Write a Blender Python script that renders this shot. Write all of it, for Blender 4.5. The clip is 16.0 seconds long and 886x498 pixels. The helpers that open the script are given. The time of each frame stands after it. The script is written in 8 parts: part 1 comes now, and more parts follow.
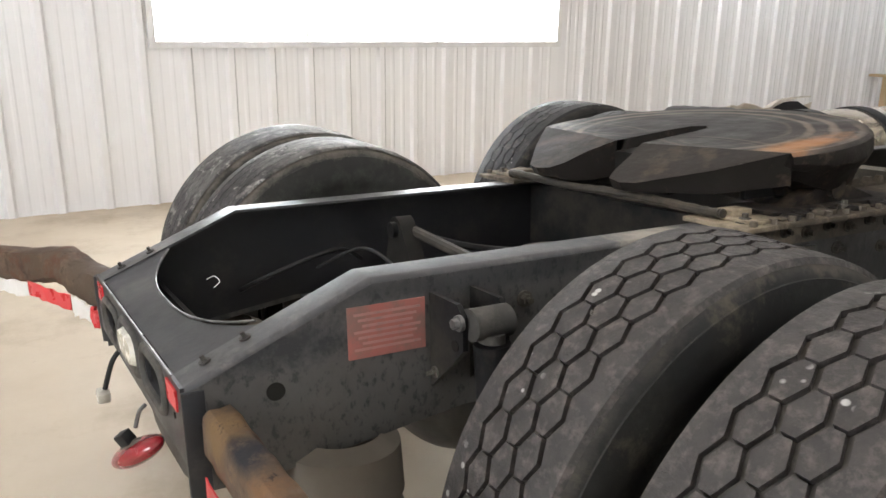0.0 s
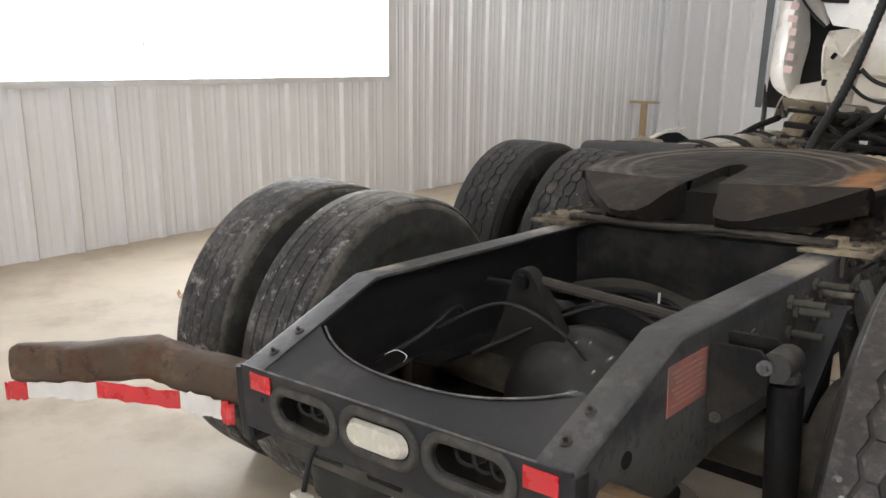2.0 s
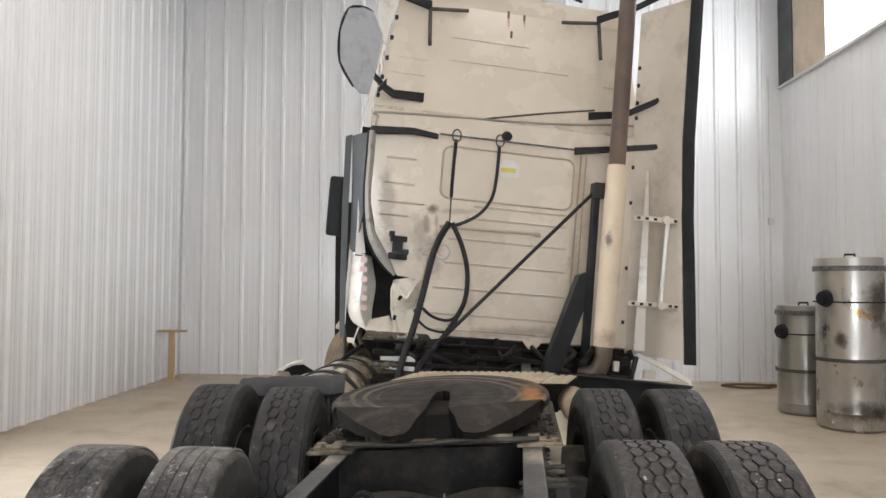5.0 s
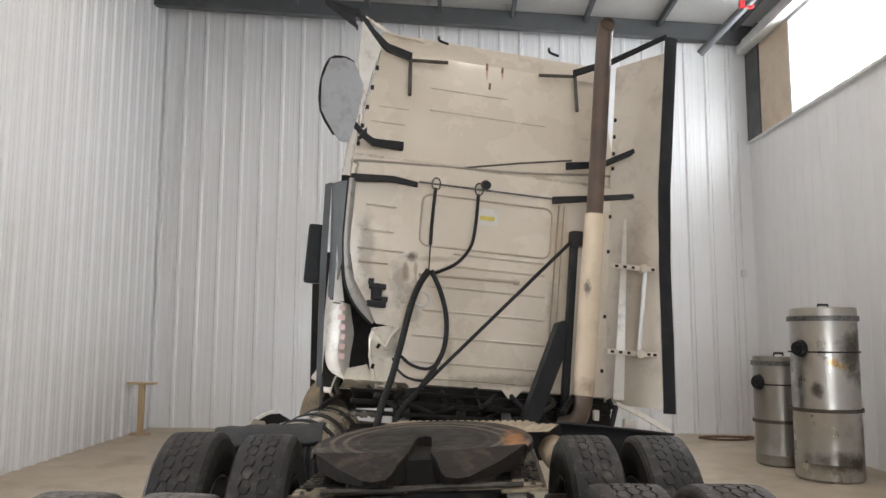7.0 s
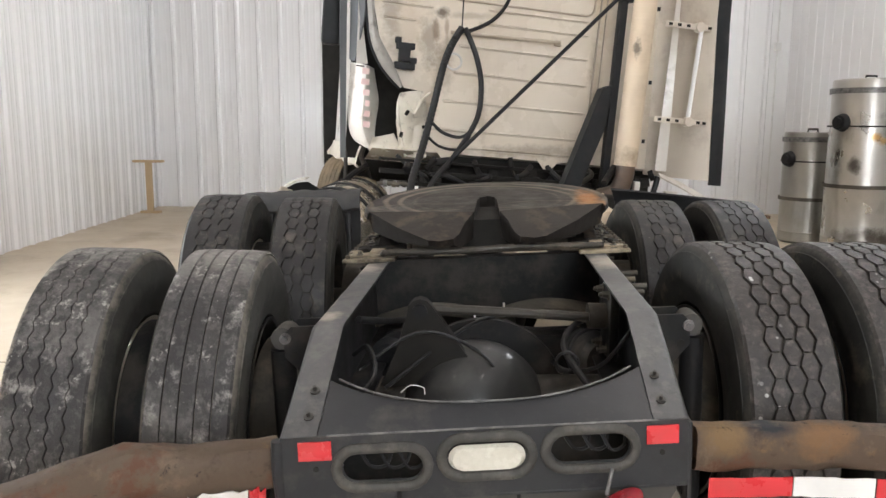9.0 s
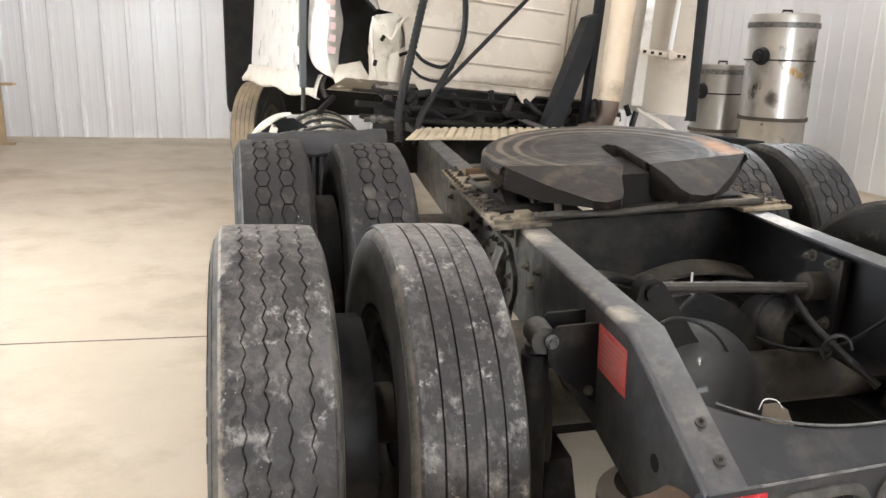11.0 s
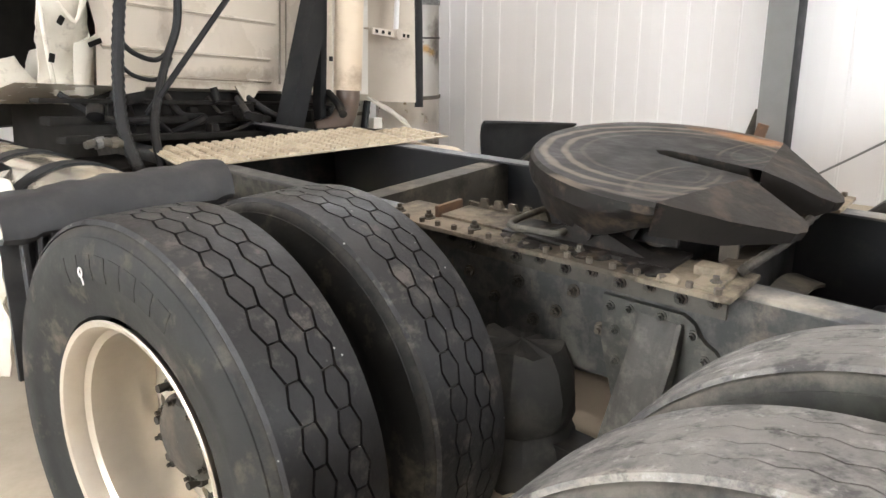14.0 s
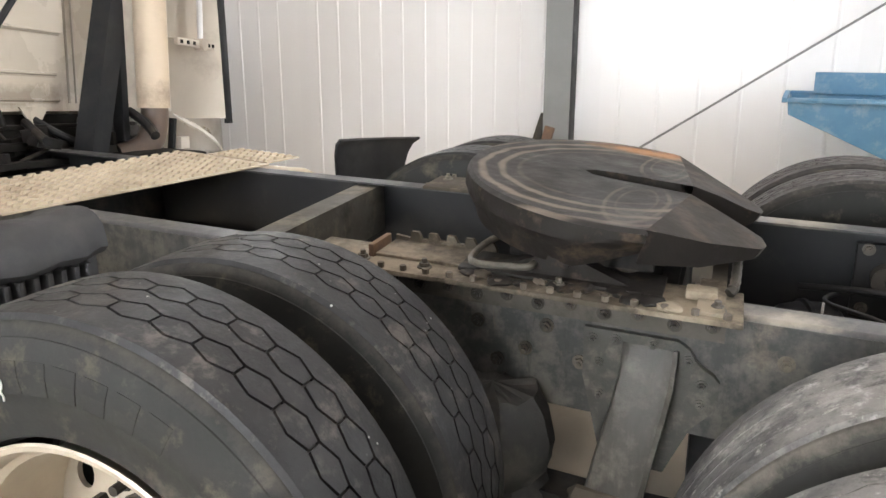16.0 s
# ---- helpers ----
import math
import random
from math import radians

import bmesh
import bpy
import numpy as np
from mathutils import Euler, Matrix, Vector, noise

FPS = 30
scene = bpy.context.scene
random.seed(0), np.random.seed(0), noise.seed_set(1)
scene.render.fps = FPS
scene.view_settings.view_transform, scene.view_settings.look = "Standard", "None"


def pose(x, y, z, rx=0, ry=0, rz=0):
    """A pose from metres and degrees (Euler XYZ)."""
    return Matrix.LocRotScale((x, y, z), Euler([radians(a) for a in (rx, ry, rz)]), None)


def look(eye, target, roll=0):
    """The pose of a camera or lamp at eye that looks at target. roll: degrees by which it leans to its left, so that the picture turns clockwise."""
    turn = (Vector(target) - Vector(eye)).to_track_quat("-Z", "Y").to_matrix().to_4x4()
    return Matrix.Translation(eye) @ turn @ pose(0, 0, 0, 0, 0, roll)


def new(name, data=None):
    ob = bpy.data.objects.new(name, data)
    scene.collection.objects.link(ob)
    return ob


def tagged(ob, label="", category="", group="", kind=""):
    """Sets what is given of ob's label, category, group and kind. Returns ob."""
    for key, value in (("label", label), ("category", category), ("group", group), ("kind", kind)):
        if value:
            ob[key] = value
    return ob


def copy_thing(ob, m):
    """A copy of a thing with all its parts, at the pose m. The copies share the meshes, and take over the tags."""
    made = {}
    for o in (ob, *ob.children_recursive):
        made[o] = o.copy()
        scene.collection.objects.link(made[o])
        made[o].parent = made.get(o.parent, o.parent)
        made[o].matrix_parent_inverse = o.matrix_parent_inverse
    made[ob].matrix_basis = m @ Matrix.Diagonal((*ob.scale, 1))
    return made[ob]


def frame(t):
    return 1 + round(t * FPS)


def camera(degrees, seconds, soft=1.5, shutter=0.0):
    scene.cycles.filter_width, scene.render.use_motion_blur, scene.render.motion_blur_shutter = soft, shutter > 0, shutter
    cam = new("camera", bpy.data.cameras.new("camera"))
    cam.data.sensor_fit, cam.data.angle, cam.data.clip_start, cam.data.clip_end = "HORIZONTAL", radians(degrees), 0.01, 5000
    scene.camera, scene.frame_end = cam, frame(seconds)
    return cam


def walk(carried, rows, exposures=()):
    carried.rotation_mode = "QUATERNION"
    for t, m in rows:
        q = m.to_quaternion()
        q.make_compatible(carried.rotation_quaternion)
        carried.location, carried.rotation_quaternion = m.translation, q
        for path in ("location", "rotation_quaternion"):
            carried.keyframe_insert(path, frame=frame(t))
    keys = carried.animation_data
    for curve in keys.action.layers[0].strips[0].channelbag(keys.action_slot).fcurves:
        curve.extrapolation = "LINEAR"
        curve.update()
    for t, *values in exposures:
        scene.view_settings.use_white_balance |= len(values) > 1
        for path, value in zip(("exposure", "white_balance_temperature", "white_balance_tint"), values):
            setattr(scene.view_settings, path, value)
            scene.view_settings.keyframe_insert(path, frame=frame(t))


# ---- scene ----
cam = camera(59.8, 16.0)
PATH = [
    (0, (1.646, -0.146, 1.336), (-0.043, 0.771, 0.785), 0.6),
    (0.5, (1.469, -0.408, 1.316), (-0.209, 0.529, 0.76), 0.7),
    (1, (1.325, -0.604, 1.342), (-0.312, 0.402, 0.788), 0.9),
    (1.5, (1.183, -0.821, 1.376), (-0.354, 0.338, 0.831), 0.8),
    (2, (1.0, -0.937, 1.397), (-0.3, 0.505, 0.917), 0.7),
    (2.5, (0.748, -1.027, 1.45), (-0.205, 0.706, 1.153), 0.7),
    (3, (0.565, -1.249, 1.478), (-0.1, 0.632, 1.332), 0.4),
    (3.5, (0.405, -1.492, 1.494), (-0.014, 0.462, 1.414), 0.3),
    (4, (0.347, -1.716, 1.502), (0.095, 0.268, 1.458), 0.2),
    (4.5, (0.282, -1.867, 1.545), (0.116, 0.126, 1.543), 0.2),
    (5, (0.249, -1.916, 1.559), (0.127, 0.078, 1.647), 0.2),
    (7.5, (0.189, -1.895, 1.468), (0.135, 0.091, 1.697), 0.3),
    (8, (0.127, -1.857, 1.413), (0.074, 0.132, 1.62), 0.4),
    (8.5, (0.02, -1.761, 1.363), (-0.027, 0.238, 1.404), 0.4),
    (8.8, (-0.036, -1.612, 1.35), (-0.082, 0.38, 1.179), 0.5),
    (9, (-0.066, -1.51, 1.354), (-0.111, 0.464, 1.036), 0.4),
    (9.5, (-0.189, -1.358, 1.335), (-0.232, 0.578, 0.834), 0.6),
    (9.7, (-0.281, -1.316, 1.334), (-0.325, 0.62, 0.833), 0.7),
    (11.8, (-1.456, -0.696, 1.408), (-0.551, 1.009, 0.883), 1.0),
    (12, (-1.521, -0.6, 1.408), (-0.484, 1.025, 0.874), 0.6),
    (12.5, (-1.646, -0.305, 1.376), (-0.456, 1.216, 0.854), 0.4),
    (13, (-1.757, -0.037, 1.376), (-0.555, 1.475, 0.855), 0.1),
    (13.5, (-1.854, 0.252, 1.406), (-0.572, 1.698, 0.887), 0.2),
    (14, (-1.866, 0.586, 1.363), (-0.459, 1.906, 0.836), 0.0),
    (14.5, (-1.89, 0.82, 1.387), (-0.337, 1.97, 0.872), 0.1),
    (15, (-1.997, 0.971, 1.398), (-0.323, 1.939, 0.884), 0.1),
    (15.5, (-1.997, 1.054, 1.401), (-0.252, 1.882, 0.884), 0.0),
    (16, (-1.968, 1.086, 1.402), (-0.211, 1.889, 0.883), -0.0),
]
EXPOSE = [(0.0, 0.4), (0.6, 0.25), (1.0, 0.08), (2.0, -0.06), (4.0, 0.05), (4.6, 0.12), (5.0, 0.09), (7.5, -0.15), (8.5, -0.06), (9.0, 0.38), (9.7, 0.78), (12.0, 0.71), (14.0, 0.74), (16.0, 0.68)]
walk(cam, [(t, look(eye, target, roll)) for t, eye, target, roll in PATH], EXPOSE)

# ---------- world, sun and large lights ----------
world = bpy.data.worlds.new("world")
scene.world = world
world.use_nodes = True
wn = world.node_tree
sky = wn.nodes.new("ShaderNodeTexSky")
sky.sky_type, sky.sun_disc = "NISHITA", False
sky.sun_elevation, sky.sun_rotation = radians(35), radians(200)
wn.nodes["Background"].inputs[1].default_value = 0.12
wn.links.new(sky.outputs[0], wn.nodes["Background"].inputs[0])


def lamp_area(name, m, sx, sy, watts, colour=(1, 1, 1)):
    d = bpy.data.lights.new(name, "AREA")
    d.shape, d.size, d.size_y, d.energy, d.color = "RECTANGLE", sx, sy, watts, colour
    ob = new(name, d)
    ob.matrix_world = m
    return ob


# ---------- materials ----------
def mat(name, base, rough=0.5, metal=0.0, alt=None, scale=8.0, amount=0.5, dirt=None, dirt_scale=2.0, dirt_amount=0.35,
        bump=0.0, bump_scale=60.0, coat=0.0, rand=0.0, rough_var=0.12, stretch=(1, 1, 1), sharp=0.15, dirt_at=0.5):
    """Paint or metal with fine grain, and dirt in patches of its own shape."""
    m = bpy.data.materials.new(name)
    m.use_nodes = True
    nt = m.node_tree
    b = nt.nodes["Principled BSDF"]
    tc = nt.nodes.new("ShaderNodeTexCoord")
    mp = nt.nodes.new("ShaderNodeMapping")
    mp.inputs["Scale"].default_value = stretch
    nt.links.new(tc.outputs["Object"], mp.inputs[0])

    def noise_at(s, detail=6.0, rgh=0.6):
        n = nt.nodes.new("ShaderNodeTexNoise")
        n.inputs["Scale"].default_value, n.inputs["Detail"].default_value, n.inputs["Roughness"].default_value = s, detail, rgh
        nt.links.new(mp.outputs[0], n.inputs["Vector"])
        return n

    def mix(f, a, c):
        n = nt.nodes.new("ShaderNodeMix")
        n.data_type = "RGBA"
        nt.links.new(f, n.inputs[0])
        for s, v in ((n.inputs[6], a), (n.inputs[7], c)):
            if isinstance(v, tuple):
                s.default_value = (*v[:3], 1)
            else:
                nt.links.new(v, s)
        return n.outputs[2]

    def ramp(f, lo, hi, top=1.0):
        n = nt.nodes.new("ShaderNodeMapRange")
        n.inputs[1].default_value, n.inputs[2].default_value, n.inputs[4].default_value = lo, hi, top
        nt.links.new(f, n.inputs[0])
        return n.outputs[0]

    alt = alt or tuple(c * 0.72 for c in base)
    grain = noise_at(scale)
    col = mix(ramp(grain.outputs[0], 0.35, 0.7, amount), base, alt)
    if dirt:
        d = noise_at(dirt_scale, 8.0, 0.68)
        col = mix(ramp(d.outputs[0], dirt_at, dirt_at + sharp, dirt_amount), col, dirt)
    if rand:
        oi = nt.nodes.new("ShaderNodeObjectInfo")
        hs = nt.nodes.new("ShaderNodeHueSaturation")
        nt.links.new(ramp(oi.outputs["Random"], 0, 1, 1.0), hs.inputs["Value"])
        hs.inputs["Value"].default_value = 1
        mr = nt.nodes.new("ShaderNodeMapRange")
        mr.inputs[3].default_value, mr.inputs[4].default_value = 1 - rand, 1 + rand
        nt.links.new(oi.outputs["Random"], mr.inputs[0])
        nt.links.new(mr.outputs[0], hs.inputs["Value"])
        nt.links.new(col, hs.inputs["Color"])
        col = hs.outputs[0]
    nt.links.new(col, b.inputs["Base Color"])
    rn = noise_at(scale * 0.7)
    mr = nt.nodes.new("ShaderNodeMapRange")
    mr.inputs[3].default_value, mr.inputs[4].default_value = max(0.03, rough - rough_var), min(1, rough + rough_var)
    mr.inputs[1].default_value, mr.inputs[2].default_value = 0.3, 0.7
    nt.links.new(rn.outputs[0], mr.inputs[0])
    nt.links.new(mr.outputs[0], b.inputs["Roughness"])
    b.inputs["Metallic"].default_value = metal
    b.inputs["Coat Weight"].default_value = coat
    if bump:
        bn = noise_at(bump_scale)
        bp = nt.nodes.new("ShaderNodeBump")
        bp.inputs["Strength"].default_value, bp.inputs["Distance"].default_value = bump, 0.004
        nt.links.new(bn.outputs[0], bp.inputs["Height"])
        nt.links.new(bp.outputs[0], b.inputs["Normal"])
    return m


def flecked(m, size=38, lo=0.07, hi=0.11, area_at=0.55):
    """Small pale stones and chips caught in worn rubber."""
    nt = m.node_tree
    b = nt.nodes["Principled BSDF"]
    src = b.inputs["Base Color"].links[0].from_socket
    tc = nt.nodes.new("ShaderNodeTexCoord")
    vo = nt.nodes.new("ShaderNodeTexVoronoi")
    vo.inputs["Scale"].default_value = size
    nt.links.new(tc.outputs["Object"], vo.inputs["Vector"])
    spot = nt.nodes.new("ShaderNodeMapRange")
    for k, v in ((1, lo), (2, hi), (3, 1), (4, 0)):
        spot.inputs[k].default_value = v
    nt.links.new(vo.outputs["Distance"], spot.inputs[0])
    big = nt.nodes.new("ShaderNodeTexNoise")
    big.inputs["Scale"].default_value = 9
    nt.links.new(tc.outputs["Object"], big.inputs["Vector"])
    area = nt.nodes.new("ShaderNodeMapRange")
    area.inputs[1].default_value, area.inputs[2].default_value = area_at, area_at + 0.09
    nt.links.new(big.outputs[0], area.inputs[0])
    mul = nt.nodes.new("ShaderNodeMath")
    mul.operation = "MULTIPLY"
    nt.links.new(spot.outputs[0], mul.inputs[0])
    nt.links.new(area.outputs[0], mul.inputs[1])
    mx = nt.nodes.new("ShaderNodeMix")
    mx.data_type = "RGBA"
    nt.links.new(mul.outputs[0], mx.inputs[0])
    nt.links.new(src, mx.inputs[6])
    mx.inputs[7].default_value = (0.50, 0.49, 0.47, 1)
    nt.links.new(mx.outputs[2], b.inputs["Base Color"])
    return m


def muddied(m, colour, size, at, amount, soft=0.12, stretch=(1, 1, 1)):
    """Large patches of dried mud or dust over a finer material."""
    nt = m.node_tree
    b = nt.nodes["Principled BSDF"]
    src = b.inputs["Base Color"].links[0].from_socket
    tc = nt.nodes.new("ShaderNodeTexCoord")
    no = nt.nodes.new("ShaderNodeTexNoise")
    no.inputs["Scale"].default_value, no.inputs["Detail"].default_value, no.inputs["Roughness"].default_value = size, 9, 0.72
    mp = nt.nodes.new("ShaderNodeMapping")
    mp.inputs["Scale"].default_value = stretch
    nt.links.new(tc.outputs["Object"], mp.inputs[0])
    nt.links.new(mp.outputs[0], no.inputs["Vector"])
    mr = nt.nodes.new("ShaderNodeMapRange")
    mr.inputs[1].default_value, mr.inputs[2].default_value, mr.inputs[4].default_value = at, at + soft, amount
    nt.links.new(no.outputs[0], mr.inputs[0])
    mx = nt.nodes.new("ShaderNodeMix")
    mx.data_type = "RGBA"
    nt.links.new(mr.outputs[0], mx.inputs[0])
    nt.links.new(src, mx.inputs[6])
    mx.inputs[7].default_value = (*colour, 1)
    nt.links.new(mx.outputs[2], b.inputs["Base Color"])
    return m


def stain(m, centre, radii, colour, amount=0.8, ragged=0.6, scale=9.0):
    """A patch of grime or wear with a ragged outline at one place on a surface."""
    nt = m.node_tree
    b = nt.nodes["Principled BSDF"]
    src = b.inputs["Base Color"].links[0].from_socket
    tc = nt.nodes.new("ShaderNodeTexCoord")
    mp = nt.nodes.new("ShaderNodeMapping")
    mp.vector_type = "TEXTURE"
    mp.inputs["Location"].default_value = centre
    mp.inputs["Scale"].default_value = radii
    nt.links.new(tc.outputs["Object"], mp.inputs[0])
    ln = nt.nodes.new("ShaderNodeVectorMath")
    ln.operation = "LENGTH"
    nt.links.new(mp.outputs[0], ln.inputs[0])
    no = nt.nodes.new("ShaderNodeTexNoise")
    no.inputs["Scale"].default_value, no.inputs["Detail"].default_value, no.inputs["Roughness"].default_value = scale, 7, 0.7
    nt.links.new(tc.outputs["Object"], no.inputs["Vector"])
    ma = nt.nodes.new("ShaderNodeMath")
    ma.operation = "MULTIPLY_ADD"
    ma.inputs[1].default_value = ragged * 3
    nt.links.new(no.outputs[0], ma.inputs[0])
    nt.links.new(ln.outputs["Value"], ma.inputs[2])
    mr = nt.nodes.new("ShaderNodeMapRange")
    for k, v in ((1, 0.5 + ragged * 1.3), (2, 1.0 + ragged * 1.6), (3, amount), (4, 0.0)):
        mr.inputs[k].default_value = v
    nt.links.new(ma.outputs[0], mr.inputs[0])
    mx = nt.nodes.new("ShaderNodeMix")
    mx.data_type = "RGBA"
    nt.links.new(mr.outputs[0], mx.inputs[0])
    nt.links.new(src, mx.inputs[6])
    mx.inputs[7].default_value = (*colour, 1)
    nt.links.new(mx.outputs[2], b.inputs["Base Color"])
    return m


def banded(m, radial, a, b, colour, amount):
    """Scuffed dusty band on a tyre: by radius, or on the outer shoulder of the tread."""
    nt = m.node_tree
    p = nt.nodes["Principled BSDF"]
    src = p.inputs["Base Color"].links[0].from_socket
    tc, sep, com, ln, no, ad, mr, mx = (nt.nodes.new("ShaderNode" + n) for n in ("TexCoord", "SeparateXYZ", "CombineXYZ", "VectorMath", "TexNoise", "Math", "MapRange", "Mix"))
    nt.links.new(tc.outputs["Object"], sep.inputs[0])
    for k in (1, 2):
        nt.links.new(sep.outputs[k], com.inputs[k])
    ln.operation = "LENGTH"
    nt.links.new(com.outputs[0], ln.inputs[0])
    along = ln.outputs["Value"] if radial else sep.outputs[0]
    no.inputs["Scale"].default_value, no.inputs["Detail"].default_value, no.inputs["Roughness"].default_value = 13, 8, 0.75
    nt.links.new(tc.outputs["Object"], no.inputs["Vector"])
    ad.operation = "MULTIPLY_ADD"
    ad.inputs[1].default_value = 0.10
    nt.links.new(no.outputs[0], ad.inputs[0])
    nt.links.new(along, ad.inputs[2])
    for k, v in ((1, a + 0.05), (2, b + 0.05), (4, amount)):
        mr.inputs[k].default_value = v
    nt.links.new(ad.outputs[0], mr.inputs[0])
    mx.data_type = "RGBA"
    nt.links.new(mr.outputs[0], mx.inputs[0])
    nt.links.new(src, mx.inputs[6])
    mx.inputs[7].default_value = (*colour, 1)
    nt.links.new(mx.outputs[2], p.inputs["Base Color"])
    return m


def ringed(m, centre, stretch, colour, pitch, amount=0.6, inner=0.0, outer=9.0, wobble=2.0, axis=0.037):
    """Rings rubbed into a greasy plate round a centre, broken up by noise."""
    nt = m.node_tree
    b = nt.nodes["Principled BSDF"]
    src = b.inputs["Base Color"].links[0].from_socket
    tc = nt.nodes.new("ShaderNodeTexCoord")
    mp = nt.nodes.new("ShaderNodeMapping")
    mp.vector_type = "TEXTURE"
    mp.inputs["Location"].default_value = centre
    mp.inputs["Scale"].default_value = stretch
    sep, com, mirror = nt.nodes.new("ShaderNodeSeparateXYZ"), nt.nodes.new("ShaderNodeCombineXYZ"), nt.nodes.new("ShaderNodeMath")
    mirror.operation = "ABSOLUTE"
    nt.links.new(tc.outputs["Object"], sep.inputs[0])
    shift = nt.nodes.new("ShaderNodeMath")
    shift.operation = "SUBTRACT"
    shift.inputs[1].default_value = axis
    nt.links.new(sep.outputs[0], shift.inputs[0])
    nt.links.new(shift.outputs[0], mirror.inputs[0])
    nt.links.new(mirror.outputs[0], com.inputs[0])
    nt.links.new(sep.outputs[1], com.inputs[1])
    nt.links.new(com.outputs[0], mp.inputs[0])
    wv = nt.nodes.new("ShaderNodeTexWave")
    wv.wave_type, wv.rings_direction = "RINGS", "Z"
    wv.inputs["Scale"].default_value, wv.inputs["Distortion"].default_value, wv.inputs["Detail"].default_value, wv.inputs["Detail Scale"].default_value = pitch, wobble, 3, 1.4
    nt.links.new(mp.outputs[0], wv.inputs["Vector"])
    no = nt.nodes.new("ShaderNodeTexNoise")
    no.inputs["Scale"].default_value, no.inputs["Detail"].default_value = 5, 6
    nt.links.new(tc.outputs["Object"], no.inputs["Vector"])
    a = nt.nodes.new("ShaderNodeMapRange")
    a.inputs[1].default_value, a.inputs[2].default_value, a.inputs[4].default_value = 0.28, 0.52, amount
    nt.links.new(no.outputs[0], a.inputs[0])
    far = nt.nodes.new("ShaderNodeVectorMath")
    far.operation = "LENGTH"
    nt.links.new(mp.outputs[0], far.inputs[0])
    grow, fade, thin = (nt.nodes.new("ShaderNodeMapRange") for _ in range(3))
    for node, src_, lo, hi, v0, v1 in ((grow, far.outputs["Value"], inner, inner + 0.08, 0, 1), (fade, far.outputs["Value"], outer - 0.08, outer, 1, 0), (thin, wv.outputs["Fac"], 0.5, 0.95, 0, 1)):
        for k, v in ((1, lo), (2, hi), (3, v0), (4, v1)):
            node.inputs[k].default_value = v
        nt.links.new(src_, node.inputs[0])
    fac = thin.outputs[0]
    for other in (a.outputs[0], grow.outputs[0], fade.outputs[0]):
        mul = nt.nodes.new("ShaderNodeMath")
        mul.operation = "MULTIPLY"
        nt.links.new(fac, mul.inputs[0])
        nt.links.new(other, mul.inputs[1])
        fac = mul.outputs[0]
    mx = nt.nodes.new("ShaderNodeMix")
    mx.data_type = "RGBA"
    nt.links.new(fac, mx.inputs[0])
    nt.links.new(src, mx.inputs[6])
    mx.inputs[7].default_value = (*colour, 1)
    nt.links.new(mx.outputs[2], b.inputs["Base Color"])
    return m


M_RUBBER = flecked(mat("tyre_rubber", (0.017, 0.0165, 0.0175), 0.50, alt=(0.030, 0.028, 0.028), scale=20, dirt=(0.15, 0.135, 0.12), dirt_scale=16, dirt_amount=0.5, dirt_at=0.56, bump=0.3, bump_scale=90))
M_GREYRUBBER = flecked(mat("scuffed_grey_rubber", (0.032, 0.030, 0.031), 0.65, alt=(0.062, 0.058, 0.057), scale=7, dirt=(0.24, 0.225, 0.21), dirt_scale=34, dirt_amount=0.6, dirt_at=0.50, sharp=0.25, bump=0.6, bump_scale=70), 75, 0.06, 0.16, 0.56)
M_BROWNRUBBER = flecked(mat("stony_brown_rubber", (0.042, 0.039, 0.039), 0.55, alt=(0.085, 0.075, 0.069), scale=30, dirt=(0.22, 0.19, 0.17), dirt_scale=38, dirt_amount=0.45, dirt_at=0.50, sharp=0.2, bump=0.8, bump_scale=60), 30, 0.13, 0.19)
M_SIDE = mat("tyre_sidewall", (0.016, 0.016, 0.0155), 0.66, alt=(0.028, 0.027, 0.024), scale=6, dirt=(0.17, 0.14, 0.105), dirt_scale=8, dirt_amount=0.55, dirt_at=0.55, bump=0.2, bump_scale=45)
M_SIDEGREY = mat("dusty_sidewall", (0.026, 0.025, 0.022), 0.8, alt=(0.017, 0.016, 0.015), scale=6, dirt=(0.075, 0.077, 0.064), dirt_scale=7, dirt_amount=0.5, dirt_at=0.5, bump=0.2, bump_scale=45)
M_GROOVE = mat("tyre_groove", (0.012, 0.012, 0.012), 0.9)
M_BLACK = mat("frame_black", (0.021, 0.022, 0.025), 0.45, alt=(0.040, 0.040, 0.042), scale=10, dirt=(0.16, 0.14, 0.115), dirt_scale=5, dirt_amount=0.5, dirt_at=0.5, bump=0.12)
M_TAIL = mat("tail_black", (0.020, 0.021, 0.024), 0.40, alt=(0.038, 0.038, 0.042), scale=7, dirt=(0.10, 0.09, 0.078), dirt_scale=6, dirt_amount=0.45, dirt_at=0.53, bump=0.1)
M_RAIL = mat("dusty_frame_black", (0.040, 0.040, 0.040), 0.45, alt=(0.072, 0.070, 0.064), scale=18, dirt=(0.19, 0.175, 0.15), dirt_scale=26, dirt_amount=0.5, dirt_at=0.46, sharp=0.35, bump=0.3, bump_scale=50)
M_FLANGE = mat("flange_grey", (0.055, 0.055, 0.058), 0.42, alt=(0.035, 0.035, 0.039), scale=14, dirt=(0.15, 0.138, 0.12), dirt_scale=22, dirt_amount=0.5, dirt_at=0.5, sharp=0.3, bump=0.15)
